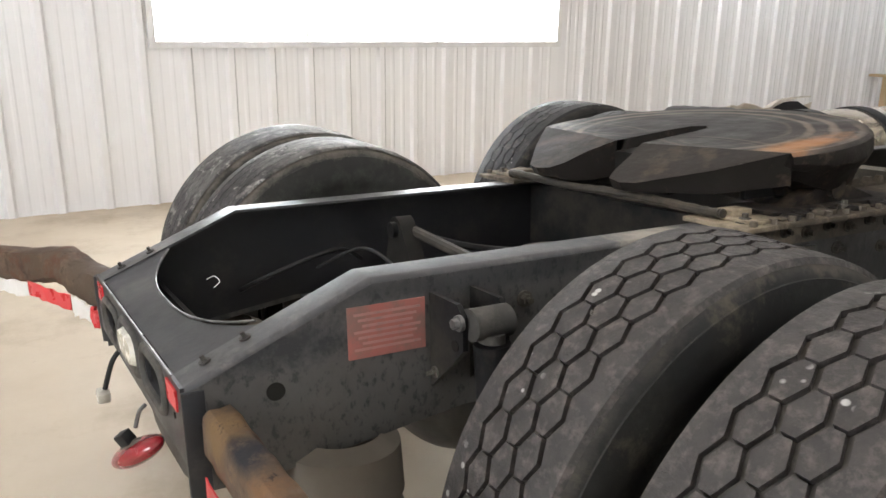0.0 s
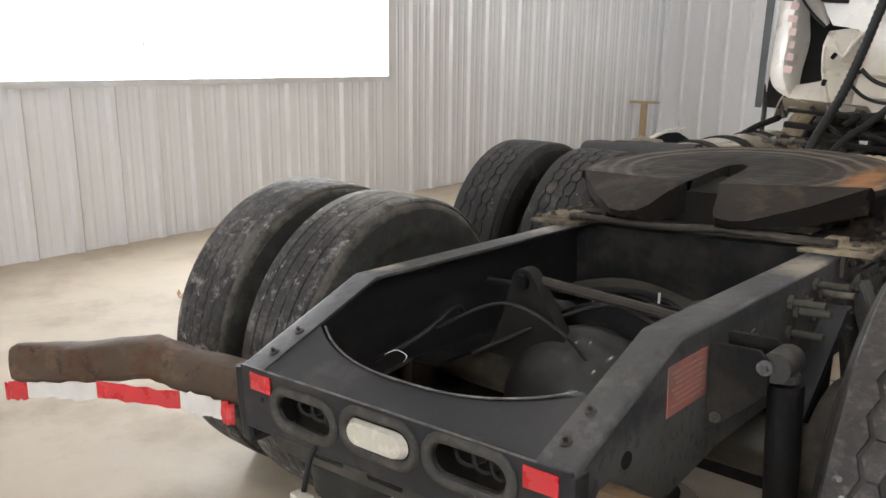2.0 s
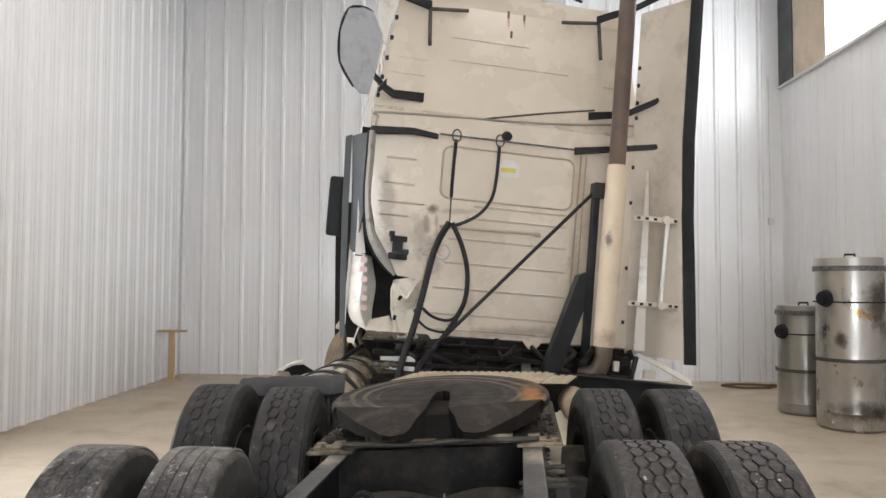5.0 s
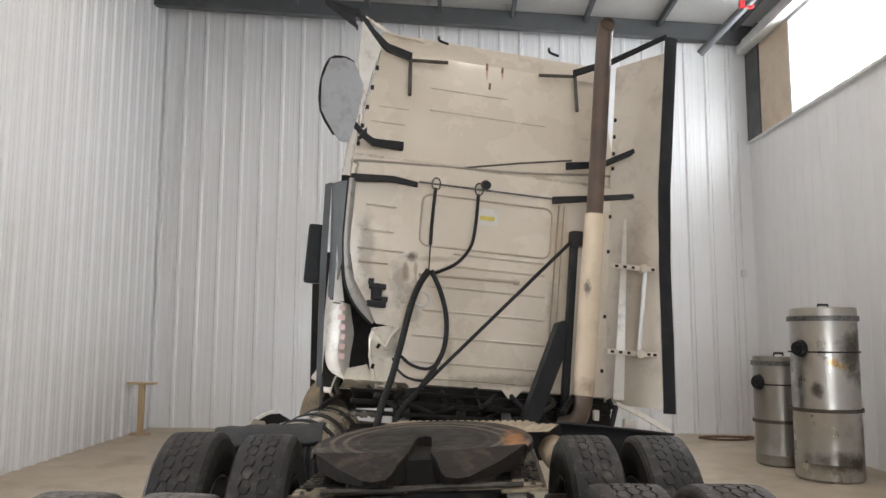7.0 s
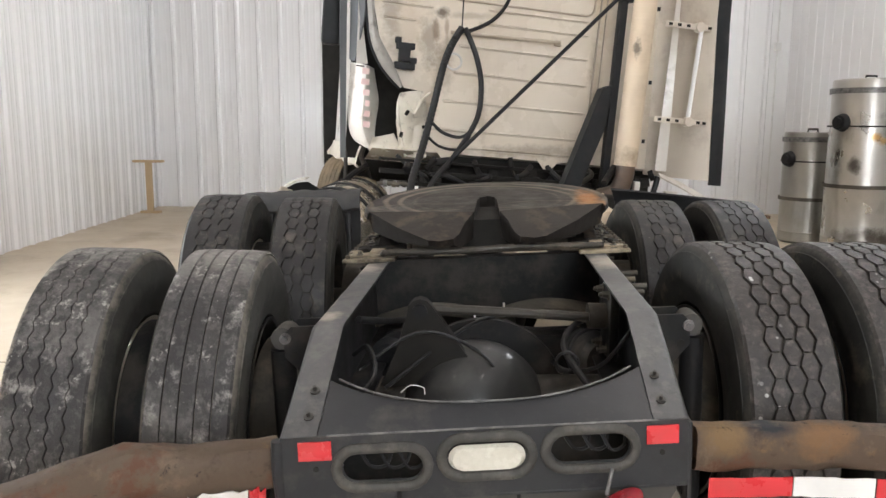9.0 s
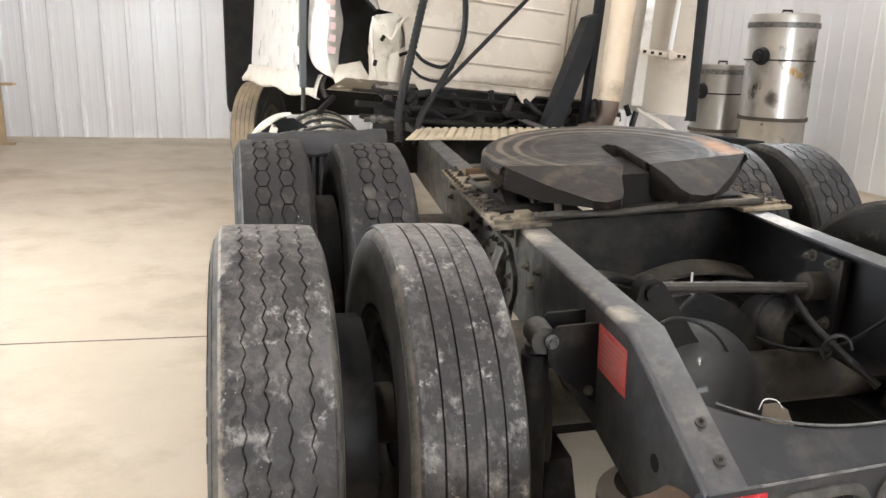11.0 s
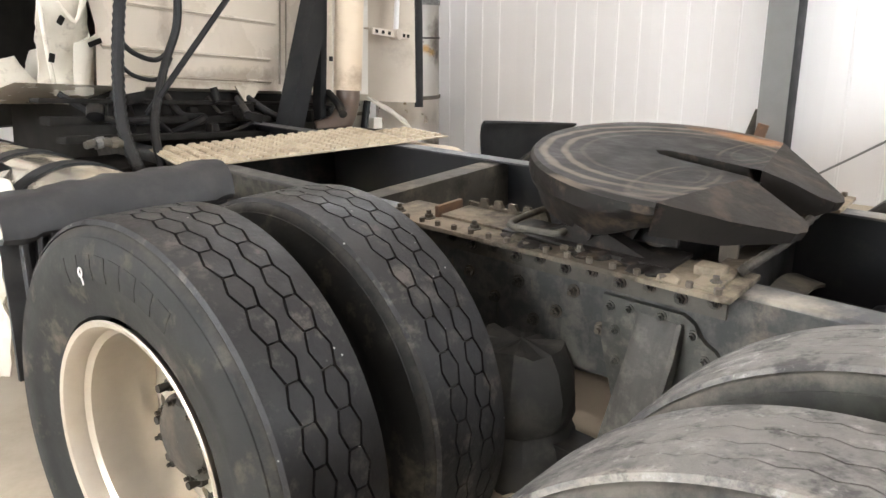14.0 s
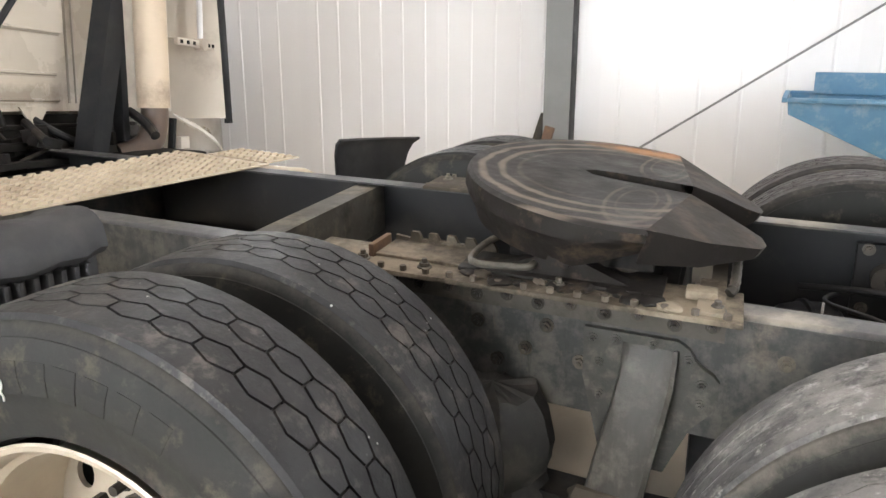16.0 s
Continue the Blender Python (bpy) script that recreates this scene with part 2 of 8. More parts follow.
M_RAILGREY = mat("grey_film_on_black", (0.096, 0.093, 0.089), 0.5, alt=(0.060, 0.057, 0.053), scale=9, dirt=(0.022, 0.022, 0.026), dirt_scale=60, dirt_amount=0.75, dirt_at=0.53, sharp=0.10, bump=0.3, bump_scale=60, stretch=(1, 1, 0.7))
M_CROSS = mat("deep_black", (0.010, 0.010, 0.011), 0.5, alt=(0.021, 0.020, 0.019), scale=9, dirt=(0.075, 0.062, 0.048), dirt_scale=5, dirt_amount=0.4, bump=0.15)
M_GREASE = mat("greasy_steel", (0.035, 0.032, 0.028), 0.5, alt=(0.07, 0.058, 0.045), scale=16, dirt=(0.17, 0.135, 0.10), dirt_scale=7, dirt_amount=0.45, bump=0.4, bump_scale=40)
M_DUSTY = mat("dusty_steel", (0.10, 0.092, 0.078), 0.7, alt=(0.055, 0.05, 0.042), scale=14, dirt=(0.24, 0.20, 0.15), dirt_scale=6, dirt_amount=0.55, bump=0.3)
M_PLATE = stain(mat("mud_plate", (0.085, 0.071, 0.055), 0.8, alt=(0.040, 0.034, 0.028), scale=26, dirt=(0.25, 0.205, 0.15), dirt_scale=14, dirt_amount=0.6, dirt_at=0.52, sharp=0.2, bump=0.6, bump_scale=35), (-0.44, 1.24, 0.90), (0.14, 0.12, 0.08), (0.28, 0.235, 0.175), 0.85, 0.6, 22)
M_PLATE = stain(M_PLATE, (-0.42, 2.0, 0.90), (0.20, 0.26, 0.08), (0.30, 0.25, 0.19), 0.8, 0.7, 16)
M_PLATE = stain(M_PLATE, (0.44, 1.24, 0.90), (0.16, 0.12, 0.08), (0.34, 0.28, 0.20), 0.85, 0.6, 22)
M_RUST = mat("rusty_steel", (0.16, 0.095, 0.06), 0.75, alt=(0.09, 0.06, 0.045), scale=9, dirt=(0.33, 0.17, 0.07), dirt_scale=5, dirt_amount=0.45, bump=0.35)
M_BUMPER = mat("brown_bumper", (0.190, 0.135, 0.098), 0.55, alt=(0.125, 0.085, 0.060), scale=12, dirt=(0.05, 0.036, 0.03), dirt_scale=15, dirt_amount=0.6, dirt_at=0.60, sharp=0.08, bump=0.6, bump_scale=14)
for c_, size_, at_, am_, so_ in (((0.24, 0.185, 0.140), 3.0, 0.46, 0.6, 0.12), ((0.20, 0.078, 0.042), 6.0, 0.52, 0.65, 0.08), ((0.31, 0.195, 0.10), 7.0, 0.58, 0.6, 0.06), ((0.085, 0.055, 0.042), 10.0, 0.56, 0.6, 0.08)):
    muddied(M_BUMPER, c_, size_, at_, am_, so_)
M_BUMPER = stain(M_BUMPER, (0.50, 0.06, 0.70), (0.06, 0.10, 0.05), (0.34, 0.22, 0.11), 0.85, 0.45, 18)
M_BUMPER = stain(M_BUMPER, (0.60, 0.06, 0.73), (0.07, 0.12, 0.035), (0.035, 0.042, 0.055), 0.9, 0.45, 16)
M_BUMPER = stain(M_BUMPER, (0.72, 0.06, 0.69), (0.08, 0.12, 0.05), (0.38, 0.21, 0.10), 0.75, 0.6, 18)
muddied(M_BUMPER, (0.34, 0.245, 0.17), 9.0, 0.53, 0.55, 0.1)
muddied(M_BUMPER, (0.055, 0.042, 0.036), 17.0, 0.60, 0.8, 0.05)
M_RED = mat("red_reflector", (0.60, 0.035, 0.045), 0.3, alt=(0.5, 0.03, 0.035), scale=30, dirt=(0.35, 0.1, 0.08), dirt_amount=0.3)
M_REDLENS = mat("red_lens", (0.27, 0.010, 0.018), 0.25, alt=(0.17, 0.010, 0.015), scale=20, coat=0.4)
M_WHITETAPE = mat("white_reflector", (0.78, 0.76, 0.74), 0.35, dirt=(0.5, 0.45, 0.4), dirt_amount=0.4)
M_GROMMET = mat("dusty_grommet", (0.046, 0.043, 0.039), 0.7, alt=(0.028, 0.027, 0.026), scale=30, dirt=(0.11, 0.10, 0.085), dirt_scale=14, dirt_amount=0.6)
M_PLACARD = mat("red_placard", (0.36, 0.115, 0.095), 0.55, alt=(0.30, 0.13, 0.11), scale=24, dirt=(0.17, 0.125, 0.105), dirt_scale=14, dirt_amount=0.7, dirt_at=0.46)
M_PLACARD_RED = mat("bright_red_placard", (0.50, 0.075, 0.065), 0.45, alt=(0.44, 0.09, 0.08), scale=24, dirt=(0.33, 0.15, 0.13), dirt_scale=14, dirt_amount=0.5)
M_PLACTEXT = mat("placard_print", (0.40, 0.20, 0.175), 0.6, dirt=(0.22, 0.16, 0.14), dirt_scale=30, dirt_amount=0.7)
M_LAMP = mat("lamp_lens", (0.60, 0.575, 0.50), 0.25, alt=(0.50, 0.47, 0.40), scale=60, dirt=(0.34, 0.30, 0.24), dirt_scale=20, dirt_amount=0.5, coat=0.3, bump=0.4, bump_scale=80)
M_RIM = mat("cream_rim", (0.54, 0.48, 0.395), 0.32, metal=0.5, alt=(0.47, 0.41, 0.33), scale=30, rough_var=0.03)
M_CAB = mat("cream_cab_paint", (0.67, 0.595, 0.495), 0.26, alt=(0.60, 0.52, 0.42), scale=2.5, dirt=(0.53, 0.455, 0.36), dirt_scale=1.3, dirt_amount=0.3, coat=0.5, dirt_at=0.45, sharp=0.5, bump=0.05, bump_scale=3)
M_CABWHITE = mat("white_cab_paint", (0.64, 0.61, 0.56), 0.35, alt=(0.54, 0.50, 0.44), scale=5, dirt=(0.26, 0.21, 0.16), dirt_scale=6, dirt_amount=0.55, dirt_at=0.55, coat=0.15)
M_CABDARK = mat("cab_seam", (0.27, 0.235, 0.19), 0.6, alt=(0.38, 0.33, 0.27), scale=10)
M_STACK = mat("stack_pipe", (0.10, 0.075, 0.062), 0.45, metal=0.3, alt=(0.09, 0.065, 0.05), scale=7, dirt=(0.26, 0.15, 0.08), dirt_amount=0.3)
M_SHIELD = mat("stack_shield", (0.66, 0.54, 0.40), 0.5, alt=(0.60, 0.48, 0.35), scale=5, dirt=(0.40, 0.30, 0.20), dirt_scale=3, dirt_amount=0.35)
M_PLASTIC = mat("black_plastic", (0.015, 0.016, 0.018), 0.5, alt=(0.026, 0.026, 0.028), scale=8, dirt=(0.05, 0.046, 0.042), dirt_amount=0.3)
M_HOSE = mat("black_hose", (0.014, 0.014, 0.015), 0.5, alt=(0.024, 0.024, 0.024), scale=30)
M_DECK = mat("tan_deck", (0.46, 0.385, 0.28), 0.6, alt=(0.36, 0.29, 0.20), scale=14, dirt=(0.22, 0.16, 0.10), dirt_scale=4, dirt_amount=0.5, bump=0.2)
M_ALU = mat("aluminium_tank", (0.50, 0.48, 0.45), 0.33, metal=0.85, alt=(0.36, 0.345, 0.32), scale=5, dirt=(0.16, 0.14, 0.12), dirt_scale=2.4, dirt_amount=0.65, dirt_at=0.54, sharp=0.2, stretch=(1, 1, 0.6))
for c_, r_, q_, a_ in (((0.14, -0.33, 1.35), (0.18, 0.2, 0.30), (0.09, 0.075, 0.06), 0.9), ((-0.06, -0.36, 1.26), (0.07, 0.1, 0.05), (0.42, 0.24, 0.08), 0.9), ((-0.1, -0.33, 0.22), (0.4, 0.3, 0.12), (0.11, 0.095, 0.08), 0.8), ((-0.22, -0.28, 0.98), (0.06, 0.1, 0.10), (0.10, 0.09, 0.08), 0.8)):
    stain(M_ALU, c_, r_, q_, a_, 0.5, 7)
M_TANK = mat("polished_tank", (0.78, 0.72, 0.62), 0.24, metal=0.85, alt=(0.66, 0.60, 0.50), scale=4, dirt=(0.30, 0.24, 0.17), dirt_scale=4, dirt_amount=0.5, dirt_at=0.56)
M_WALL = mat("white_wall_sheet", (0.82, 0.82, 0.83), 0.25, alt=(0.80, 0.80, 0.81), scale=1.2, dirt=(0.70, 0.69, 0.67), dirt_scale=0.5, dirt_amount=0.10, sharp=0.5, rand=0.015, coat=0.1, rough_var=0.02, stretch=(1, 1, 0.3))
M_TRIM = mat("white_trim", (0.74, 0.74, 0.73), 0.4)
M_COLUMN = mat("grey_column", (0.22, 0.225, 0.225), 0.5, alt=(0.17, 0.17, 0.17), scale=4)
M_CEIL = mat("ceiling_lining", (0.50, 0.49, 0.48), 0.35, alt=(0.38, 0.37, 0.36), scale=2.5, bump=0.6, bump_scale=6)
M_WOOD = mat("pale_wood", (0.52, 0.38, 0.23), 0.6, alt=(0.42, 0.29, 0.16), scale=6, stretch=(8, 8, 1))
M_BLUE = mat("blue_paint", (0.075, 0.19, 0.31), 0.5, alt=(0.12, 0.25, 0.36), scale=7, dirt=(0.30, 0.36, 0.40), dirt_scale=5, dirt_amount=0.55, dirt_at=0.52, bump=0.2)
M_FLOOR = mat("concrete_floor", (0.52, 0.445, 0.345), 0.62, alt=(0.43, 0.36, 0.27), scale=3.2, dirt=(0.30, 0.24, 0.17), dirt_scale=1.1, dirt_amount=0.6, dirt_at=0.5, bump=0.08, bump_scale=30, rough_var=0.15)
M_STICKER = mat("faded_sticker", (0.62, 0.42, 0.40), 0.5, alt=(0.7, 0.6, 0.56), scale=30)
M_CLAY = mat("clay_rubber", (0.30, 0.23, 0.15), 0.85, alt=(0.20, 0.155, 0.105), scale=10, dirt=(0.06, 0.055, 0.05), dirt_amount=0.5)
M_JOINT = mat("floor_joint", (0.16, 0.13, 0.10), 0.9)
for m_, v_ in ((M_RUBBER, 0.36), (M_GREYRUBBER, 0.3), (M_TAIL, 0.35), (M_BROWNRUBBER, 0.25), (M_SIDE, 0.25), (M_GROOVE, 0.1), (M_CROSS, 0.15), (M_GREASE, 0.25), (M_DUSTY, 0.2), (M_PLASTIC, 0.2), (M_HOSE, 0.3), (M_BLACK, 0.35), (M_RAIL, 0.4), (M_RAILGREY, 0.4), (M_PLATE, 0.15), (M_BUMPER, 0.3)):
    m_.node_tree.nodes["Principled BSDF"].inputs["Specular IOR Level"].default_value = v_
muddied(M_RUBBER, (0.15, 0.130, 0.112), 11.0, 0.56, 0.55, 0.10)
muddied(M_RUBBER, (0.010, 0.010, 0.012), 24.0, 0.56, 0.7, 0.10)
muddied(M_SIDE, (0.062, 0.060, 0.050), 3.5, 0.48, 0.45, 0.3)
muddied(M_SIDE, (0.13, 0.11, 0.09), 14.0, 0.60, 0.4, 0.14)
muddied(M_GREYRUBBER, (0.16, 0.152, 0.145), 4.0, 0.50, 0.6, 0.10)
muddied(M_GREYRUBBER, (0.30, 0.285, 0.27), 12.0, 0.54, 0.7, 0.09)
muddied(M_GREYRUBBER, (0.020, 0.020, 0.022), 17.0, 0.56, 0.75, 0.08)
M_GREYOUTER = M_GREYRUBBER.copy()
M_GREYOUTER.name = "scuffed_grey_outer_rubber"
banded(M_GREYOUTER, False, 0.104, 0.116, (0.32, 0.28, 0.23), 0.65)
muddied(M_SIDEGREY, (0.095, 0.088, 0.073), 5.0, 0.52, 0.5, 0.2)
banded(M_SIDEGREY, True, 0.470, 0.495, (0.19, 0.165, 0.135), 0.6)
banded(M_SIDE, True, 0.475, 0.50, (0.11, 0.095, 0.08), 0.35)
muddied(M_TAIL, (0.050, 0.051, 0.056), 4.0, 0.52, 0.4, 0.3)
muddied(M_DUSTY, (0.04, 0.035, 0.03), 9.0, 0.52, 0.7, 0.15)
muddied(M_FLOOR, (0.60, 0.53, 0.43), 0.9, 0.50, 0.5, 0.25)
muddied(M_FLOOR, (0.25, 0.20, 0.15), 5.0, 0.66, 0.5, 0.08)
M_BEAM = mat("dark_grey_steel", (0.085, 0.09, 0.095), 0.5, alt=(0.065, 0.068, 0.07), scale=5)
M_MUDDY = mat("mud_caked_iron", (0.105, 0.088, 0.068), 0.85, alt=(0.05, 0.043, 0.036), scale=18, dirt=(0.20, 0.165, 0.12), dirt_scale=9, dirt_amount=0.6, dirt_at=0.5, sharp=0.2, bump=0.7, bump_scale=40)
M_APRON = mat("apron_dust", (0.048, 0.044, 0.040), 0.6, alt=(0.026, 0.025, 0.024), scale=14, dirt=(0.11, 0.095, 0.078), dirt_scale=8, dirt_amount=0.5, bump=0.2)
M_WORN = mat("worn_bare_steel", (0.22, 0.215, 0.21), 0.45, metal=0.5, alt=(0.05, 0.05, 0.052), scale=30, amount=0.9)
M_LEAF = mat("dry_leaf", (0.30, 0.17, 0.08), 0.7)
# near-black for grime, and for shade inside holes and under the cab
M_DARK = mat("grime_and_shade", (0.014, 0.013, 0.012), 0.7, alt=(0.03, 0.027, 0.024), scale=10)


M_DARK.node_tree.nodes["Principled BSDF"].inputs["Specular IOR Level"].default_value = 0.12


def glow(name, colour, strength):
    m = bpy.data.materials.new(name)
    m.use_nodes = True
    b = m.node_tree.nodes["Principled BSDF"]
    b.inputs["Base Color"].default_value = (*colour, 1)
    b.inputs["Emission Color"].default_value = (*colour, 1)
    b.inputs["Emission Strength"].default_value = strength
    return m


M_PANE = glow("daylight_pane", (0.96, 0.98, 1.0), 5.0)
M_BULB = glow("lamp_diffuser", (1.0, 0.96, 0.9), 6.0)

# ---------- building helpers ----------
I4 = Matrix.Identity(4)


def link_mesh(name, me, parent=None, m=None):
    ob = new(name, me)
    if parent:
        ob.parent = parent
    if m is not None:
        ob.matrix_local = m
    return ob


SET = {}


def part(name, bm, material, parent, label="", m=None, smooth=0.6):
    """Links a bmesh as one mesh object under a thing or under a part; m sets its points in the frame of the thing."""
    if m is None and parent is not None:
        m = SET.get(parent.name)
    if m is not None:
        bmesh.ops.transform(bm, matrix=m, verts=bm.verts)
    bmesh.ops.recalc_face_normals(bm, faces=bm.faces)
    me = bpy.data.meshes.new(name)
    for f in bm.faces:
        f.smooth = smooth > 0
    if smooth > 0:
        for e in bm.edges:
            if len(e.link_faces) == 2 and e.calc_face_angle(0) > smooth:
                e.smooth = False
    bm.to_mesh(me)
    bm.free()
    me.materials.append(material)
    ob = link_mesh(name, me, parent)
    if m is not None:
        SET[ob.name] = m
    return tagged(ob, label)


def thing(name, label, category, m=None, group="", kind=""):
    ob = new(name)
    if m is not None:
        ob.matrix_world = m
    return tagged(ob, label, category, group, kind)


def box(bm, x0, x1, y0, y1, z0, z1, bevel=0.0, m=None):
    vs = [bm.verts.new((x, y, z)) for x in (x0, x1) for y in (y0, y1) for z in (z0, z1)]
    fs = [bm.faces.new([vs[i] for i in q]) for q in ((0, 1, 3, 2), (4, 6, 7, 5), (0, 4, 5, 1), (2, 3, 7, 6), (0, 2, 6, 4), (1, 5, 7, 3))]
    if bevel:
        es = list({e for f in fs for e in f.edges})
        r = bmesh.ops.bevel(bm, geom=es, offset=bevel, segments=2, affect="EDGES", profile=0.6)
        vs = list({v for f in r["faces"] for v in f.verts} | {v for v in vs if v.is_valid})
    if m is not None:
        bmesh.ops.transform(bm, matrix=m, verts=[v for v in vs if v.is_valid])
    return vs


def boxed(*a, **k):
    bm = bmesh.new()
    box(bm, *a, **k)
    return bm


def prism(bm, pts, axis, a, b):
    """A polygon in the two other axes, drawn out along axis from a to b."""
    def at(p, w):
        return {"x": (w, p[0], p[1]), "y": (p[0], w, p[1]), "z": (p[0], p[1], w)}[axis]
    lo = [bm.verts.new(at(p, a)) for p in pts]
    hi = [bm.verts.new(at(p, b)) for p in pts]
    bm.faces.new(lo)
    bm.faces.new(hi[::-1])
    n = len(pts)
    for i in range(n):
        bm.faces.new((lo[i], hi[i], hi[(i + 1) % n], lo[(i + 1) % n]))
    return lo + hi


def cyl(bm, a, b, r, r2=None, n=20, caps=True):
    a, b = Vector(a), Vector(b)
    d = (b - a).normalized()
    u = d.orthogonal().normalized()
    w = d.cross(u)
    r2 = r if r2 is None else r2
    rings = []
    for p, rr in ((a, r), (b, r2)):
        rings.append([bm.verts.new(p + rr * (u * math.cos(t) + w * math.sin(t))) for t in (2 * math.pi * i / n for i in range(n))])
    for i in range(n):
        bm.faces.new((rings[0][i], rings[0][(i + 1) % n], rings[1][(i + 1) % n], rings[1][i]))
    if caps:
        bm.faces.new(rings[0][::-1])
        bm.faces.new(rings[1])


def spline(pts, steps=8):
    pts = [Vector(p) for p in pts]
    out = []
    for i in range(len(pts) - 1):
        p0, p1, p2, p3 = pts[max(i - 1, 0)], pts[i], pts[i + 1], pts[min(i + 2, len(pts) - 1)]
        for k in range(steps):
            t = k / steps
            out.append(0.5 * (2 * p1 + (p2 - p0) * t + (2 * p0 - 5 * p1 + 4 * p2 - p3) * t * t + (3 * p1 - p0 - 3 * p2 + p3) * t ** 3))
    return out + [pts[-1]]


def tube(bm, pts, r, n=10, smooth_steps=8, wave=0.0):
    """A hose or rod along a curve through pts; wave gives a spiral wrap's ripples."""
    path = spline(pts, smooth_steps) if smooth_steps else [Vector(p) for p in pts]
    rings, u = [], None
    for i, p in enumerate(path):
        d = (path[min(i + 1, len(path) - 1)] - path[max(i - 1, 0)]).normalized()
        u = d.orthogonal().normalized() if u is None else (u - d * u.dot(d)).normalized()
        w = d.cross(u)
        rr = r * (1 + wave * (i % 2))
        rings.append([bm.verts.new(p + rr * (u * math.cos(t) + w * math.sin(t))) for t in (2 * math.pi * k / n for k in range(n))])
    for a, b in zip(rings, rings[1:]):
        for i in range(n):
            bm.faces.new((a[i], a[(i + 1) % n], b[(i + 1) % n], b[i]))
    bm.faces.new(rings[0][::-1])
    bm.faces.new(rings[-1])


def tubed(pts, r, **k):
    bm = bmesh.new()
    tube(bm, pts, r, **k)
    return bm


def lathe(bm, prof, n=64, closed=False, axis="x"):
    """Turns a profile of (along, radius) about the x axis."""
    rings = []
    for a, r in prof:
        rings.append([bm.verts.new((a, r * math.cos(t), r * math.sin(t))) for t in (2 * math.pi * k / n for k in range(n))])
    pairs = list(zip(rings, rings[1:])) + ([(rings[-1], rings[0])] if closed else [])
    for a, b in pairs:
        for i in range(n):
            bm.faces.new((a[i], a[(i + 1) % n], b[(i + 1) % n], b[i]))


def sheet(bm, rows, thick=0.0):
    """A surface through a grid of points, given thickness along its normal."""
    g = [[bm.verts.new(p) for p in r] for r in rows]
    fs = [bm.faces.new((a[i], a[i + 1], b[i + 1], b[i])) for a, b in zip(g, g[1:]) for i in range(len(a) - 1)]
    if thick:
        bmesh.ops.recalc_face_normals(bm, faces=fs)
        bmesh.ops.solidify(bm, geom=fs, thickness=thick)


def soft(rows, n=4, crease=0.0, rng=None):
    """A finer grid of points through a coarse one, bent smoothly and creased a little."""
    fine = [spline(r, n) for r in rows]
    cols = [spline([r[i] for r in fine], n) for i in range(len(fine[0]))]
    out = [[Vector(c[j]) for c in cols] for j in range(len(cols[0]))]
    if crease:
        for j, r in enumerate(out):
            for i, p in enumerate(r):
                r[i] = p + Vector((rng.uniform(-1, 1) * 0.4, rng.uniform(-1, 1) + math.sin(i * 1.9 + j * 0.8), rng.uniform(-1, 1) * 0.3)) * crease
    return out


def hexbolt(bm, p, d, r=0.014, h=0.012):
    p, d = Vector(p), Vector(d).normalized()
    cyl(bm, p, p + d * 0.003, r * 1.45, n=14)
    cyl(bm, p + d * 0.003, p + d * h, r, n=6)
    cyl(bm, p + d * h, p + d * (h + 0.010), r * 0.55, n=8)


# ---------- the hall: floor, walls, ceiling ----------
WX0, WX1 = -4.53, 5.36          # inner faces of the side walls where y is 0
SLANT = -0.046                  # the hall runs a little askew to the truck
NY, SY, HIGH = 10.9, -6.0, 6.6


def ROOF(x):
    return 6.96 - 0.075 * x



def wall_frame(p, q):
    """A frame on the floor line from p to q: x along the wall, y into the room, z up."""
    p, q = Vector((*p, 0)), Vector((*q, 0))
    d = (q - p).normalized()
    return Matrix.Translation(p) @ Matrix(((d.x, -d.y, 0, 0), (d.y, d.x, 0, 0), (0, 0, 1, 0), (0, 0, 0, 1))), (q - p).length


WEST_N, WEST_S = (WX0 + SLANT * NY - 0.02, NY + 0.12), (WX0 - SLANT * 6.0, SY)
EAST_N, EAST_S = (4.93, NY - 0.2), (5.55, SY)

bm = bmesh.new()
sheet(bm, [[(-9 + 1.5 * i, -8 + 1.5 * j, 0) for i in range(13)] for j in range(15)])
floor = tagged(part("floor", bm, M_FLOOR, None, smooth=0), "tan dusty concrete floor with faint stains", "floor", kind="structure")
part("joint", boxed(-5.0, 5.3, 2.66, 2.672, -0.01, 0.0012), M_JOINT, floor, "narrow sawn floor joint")


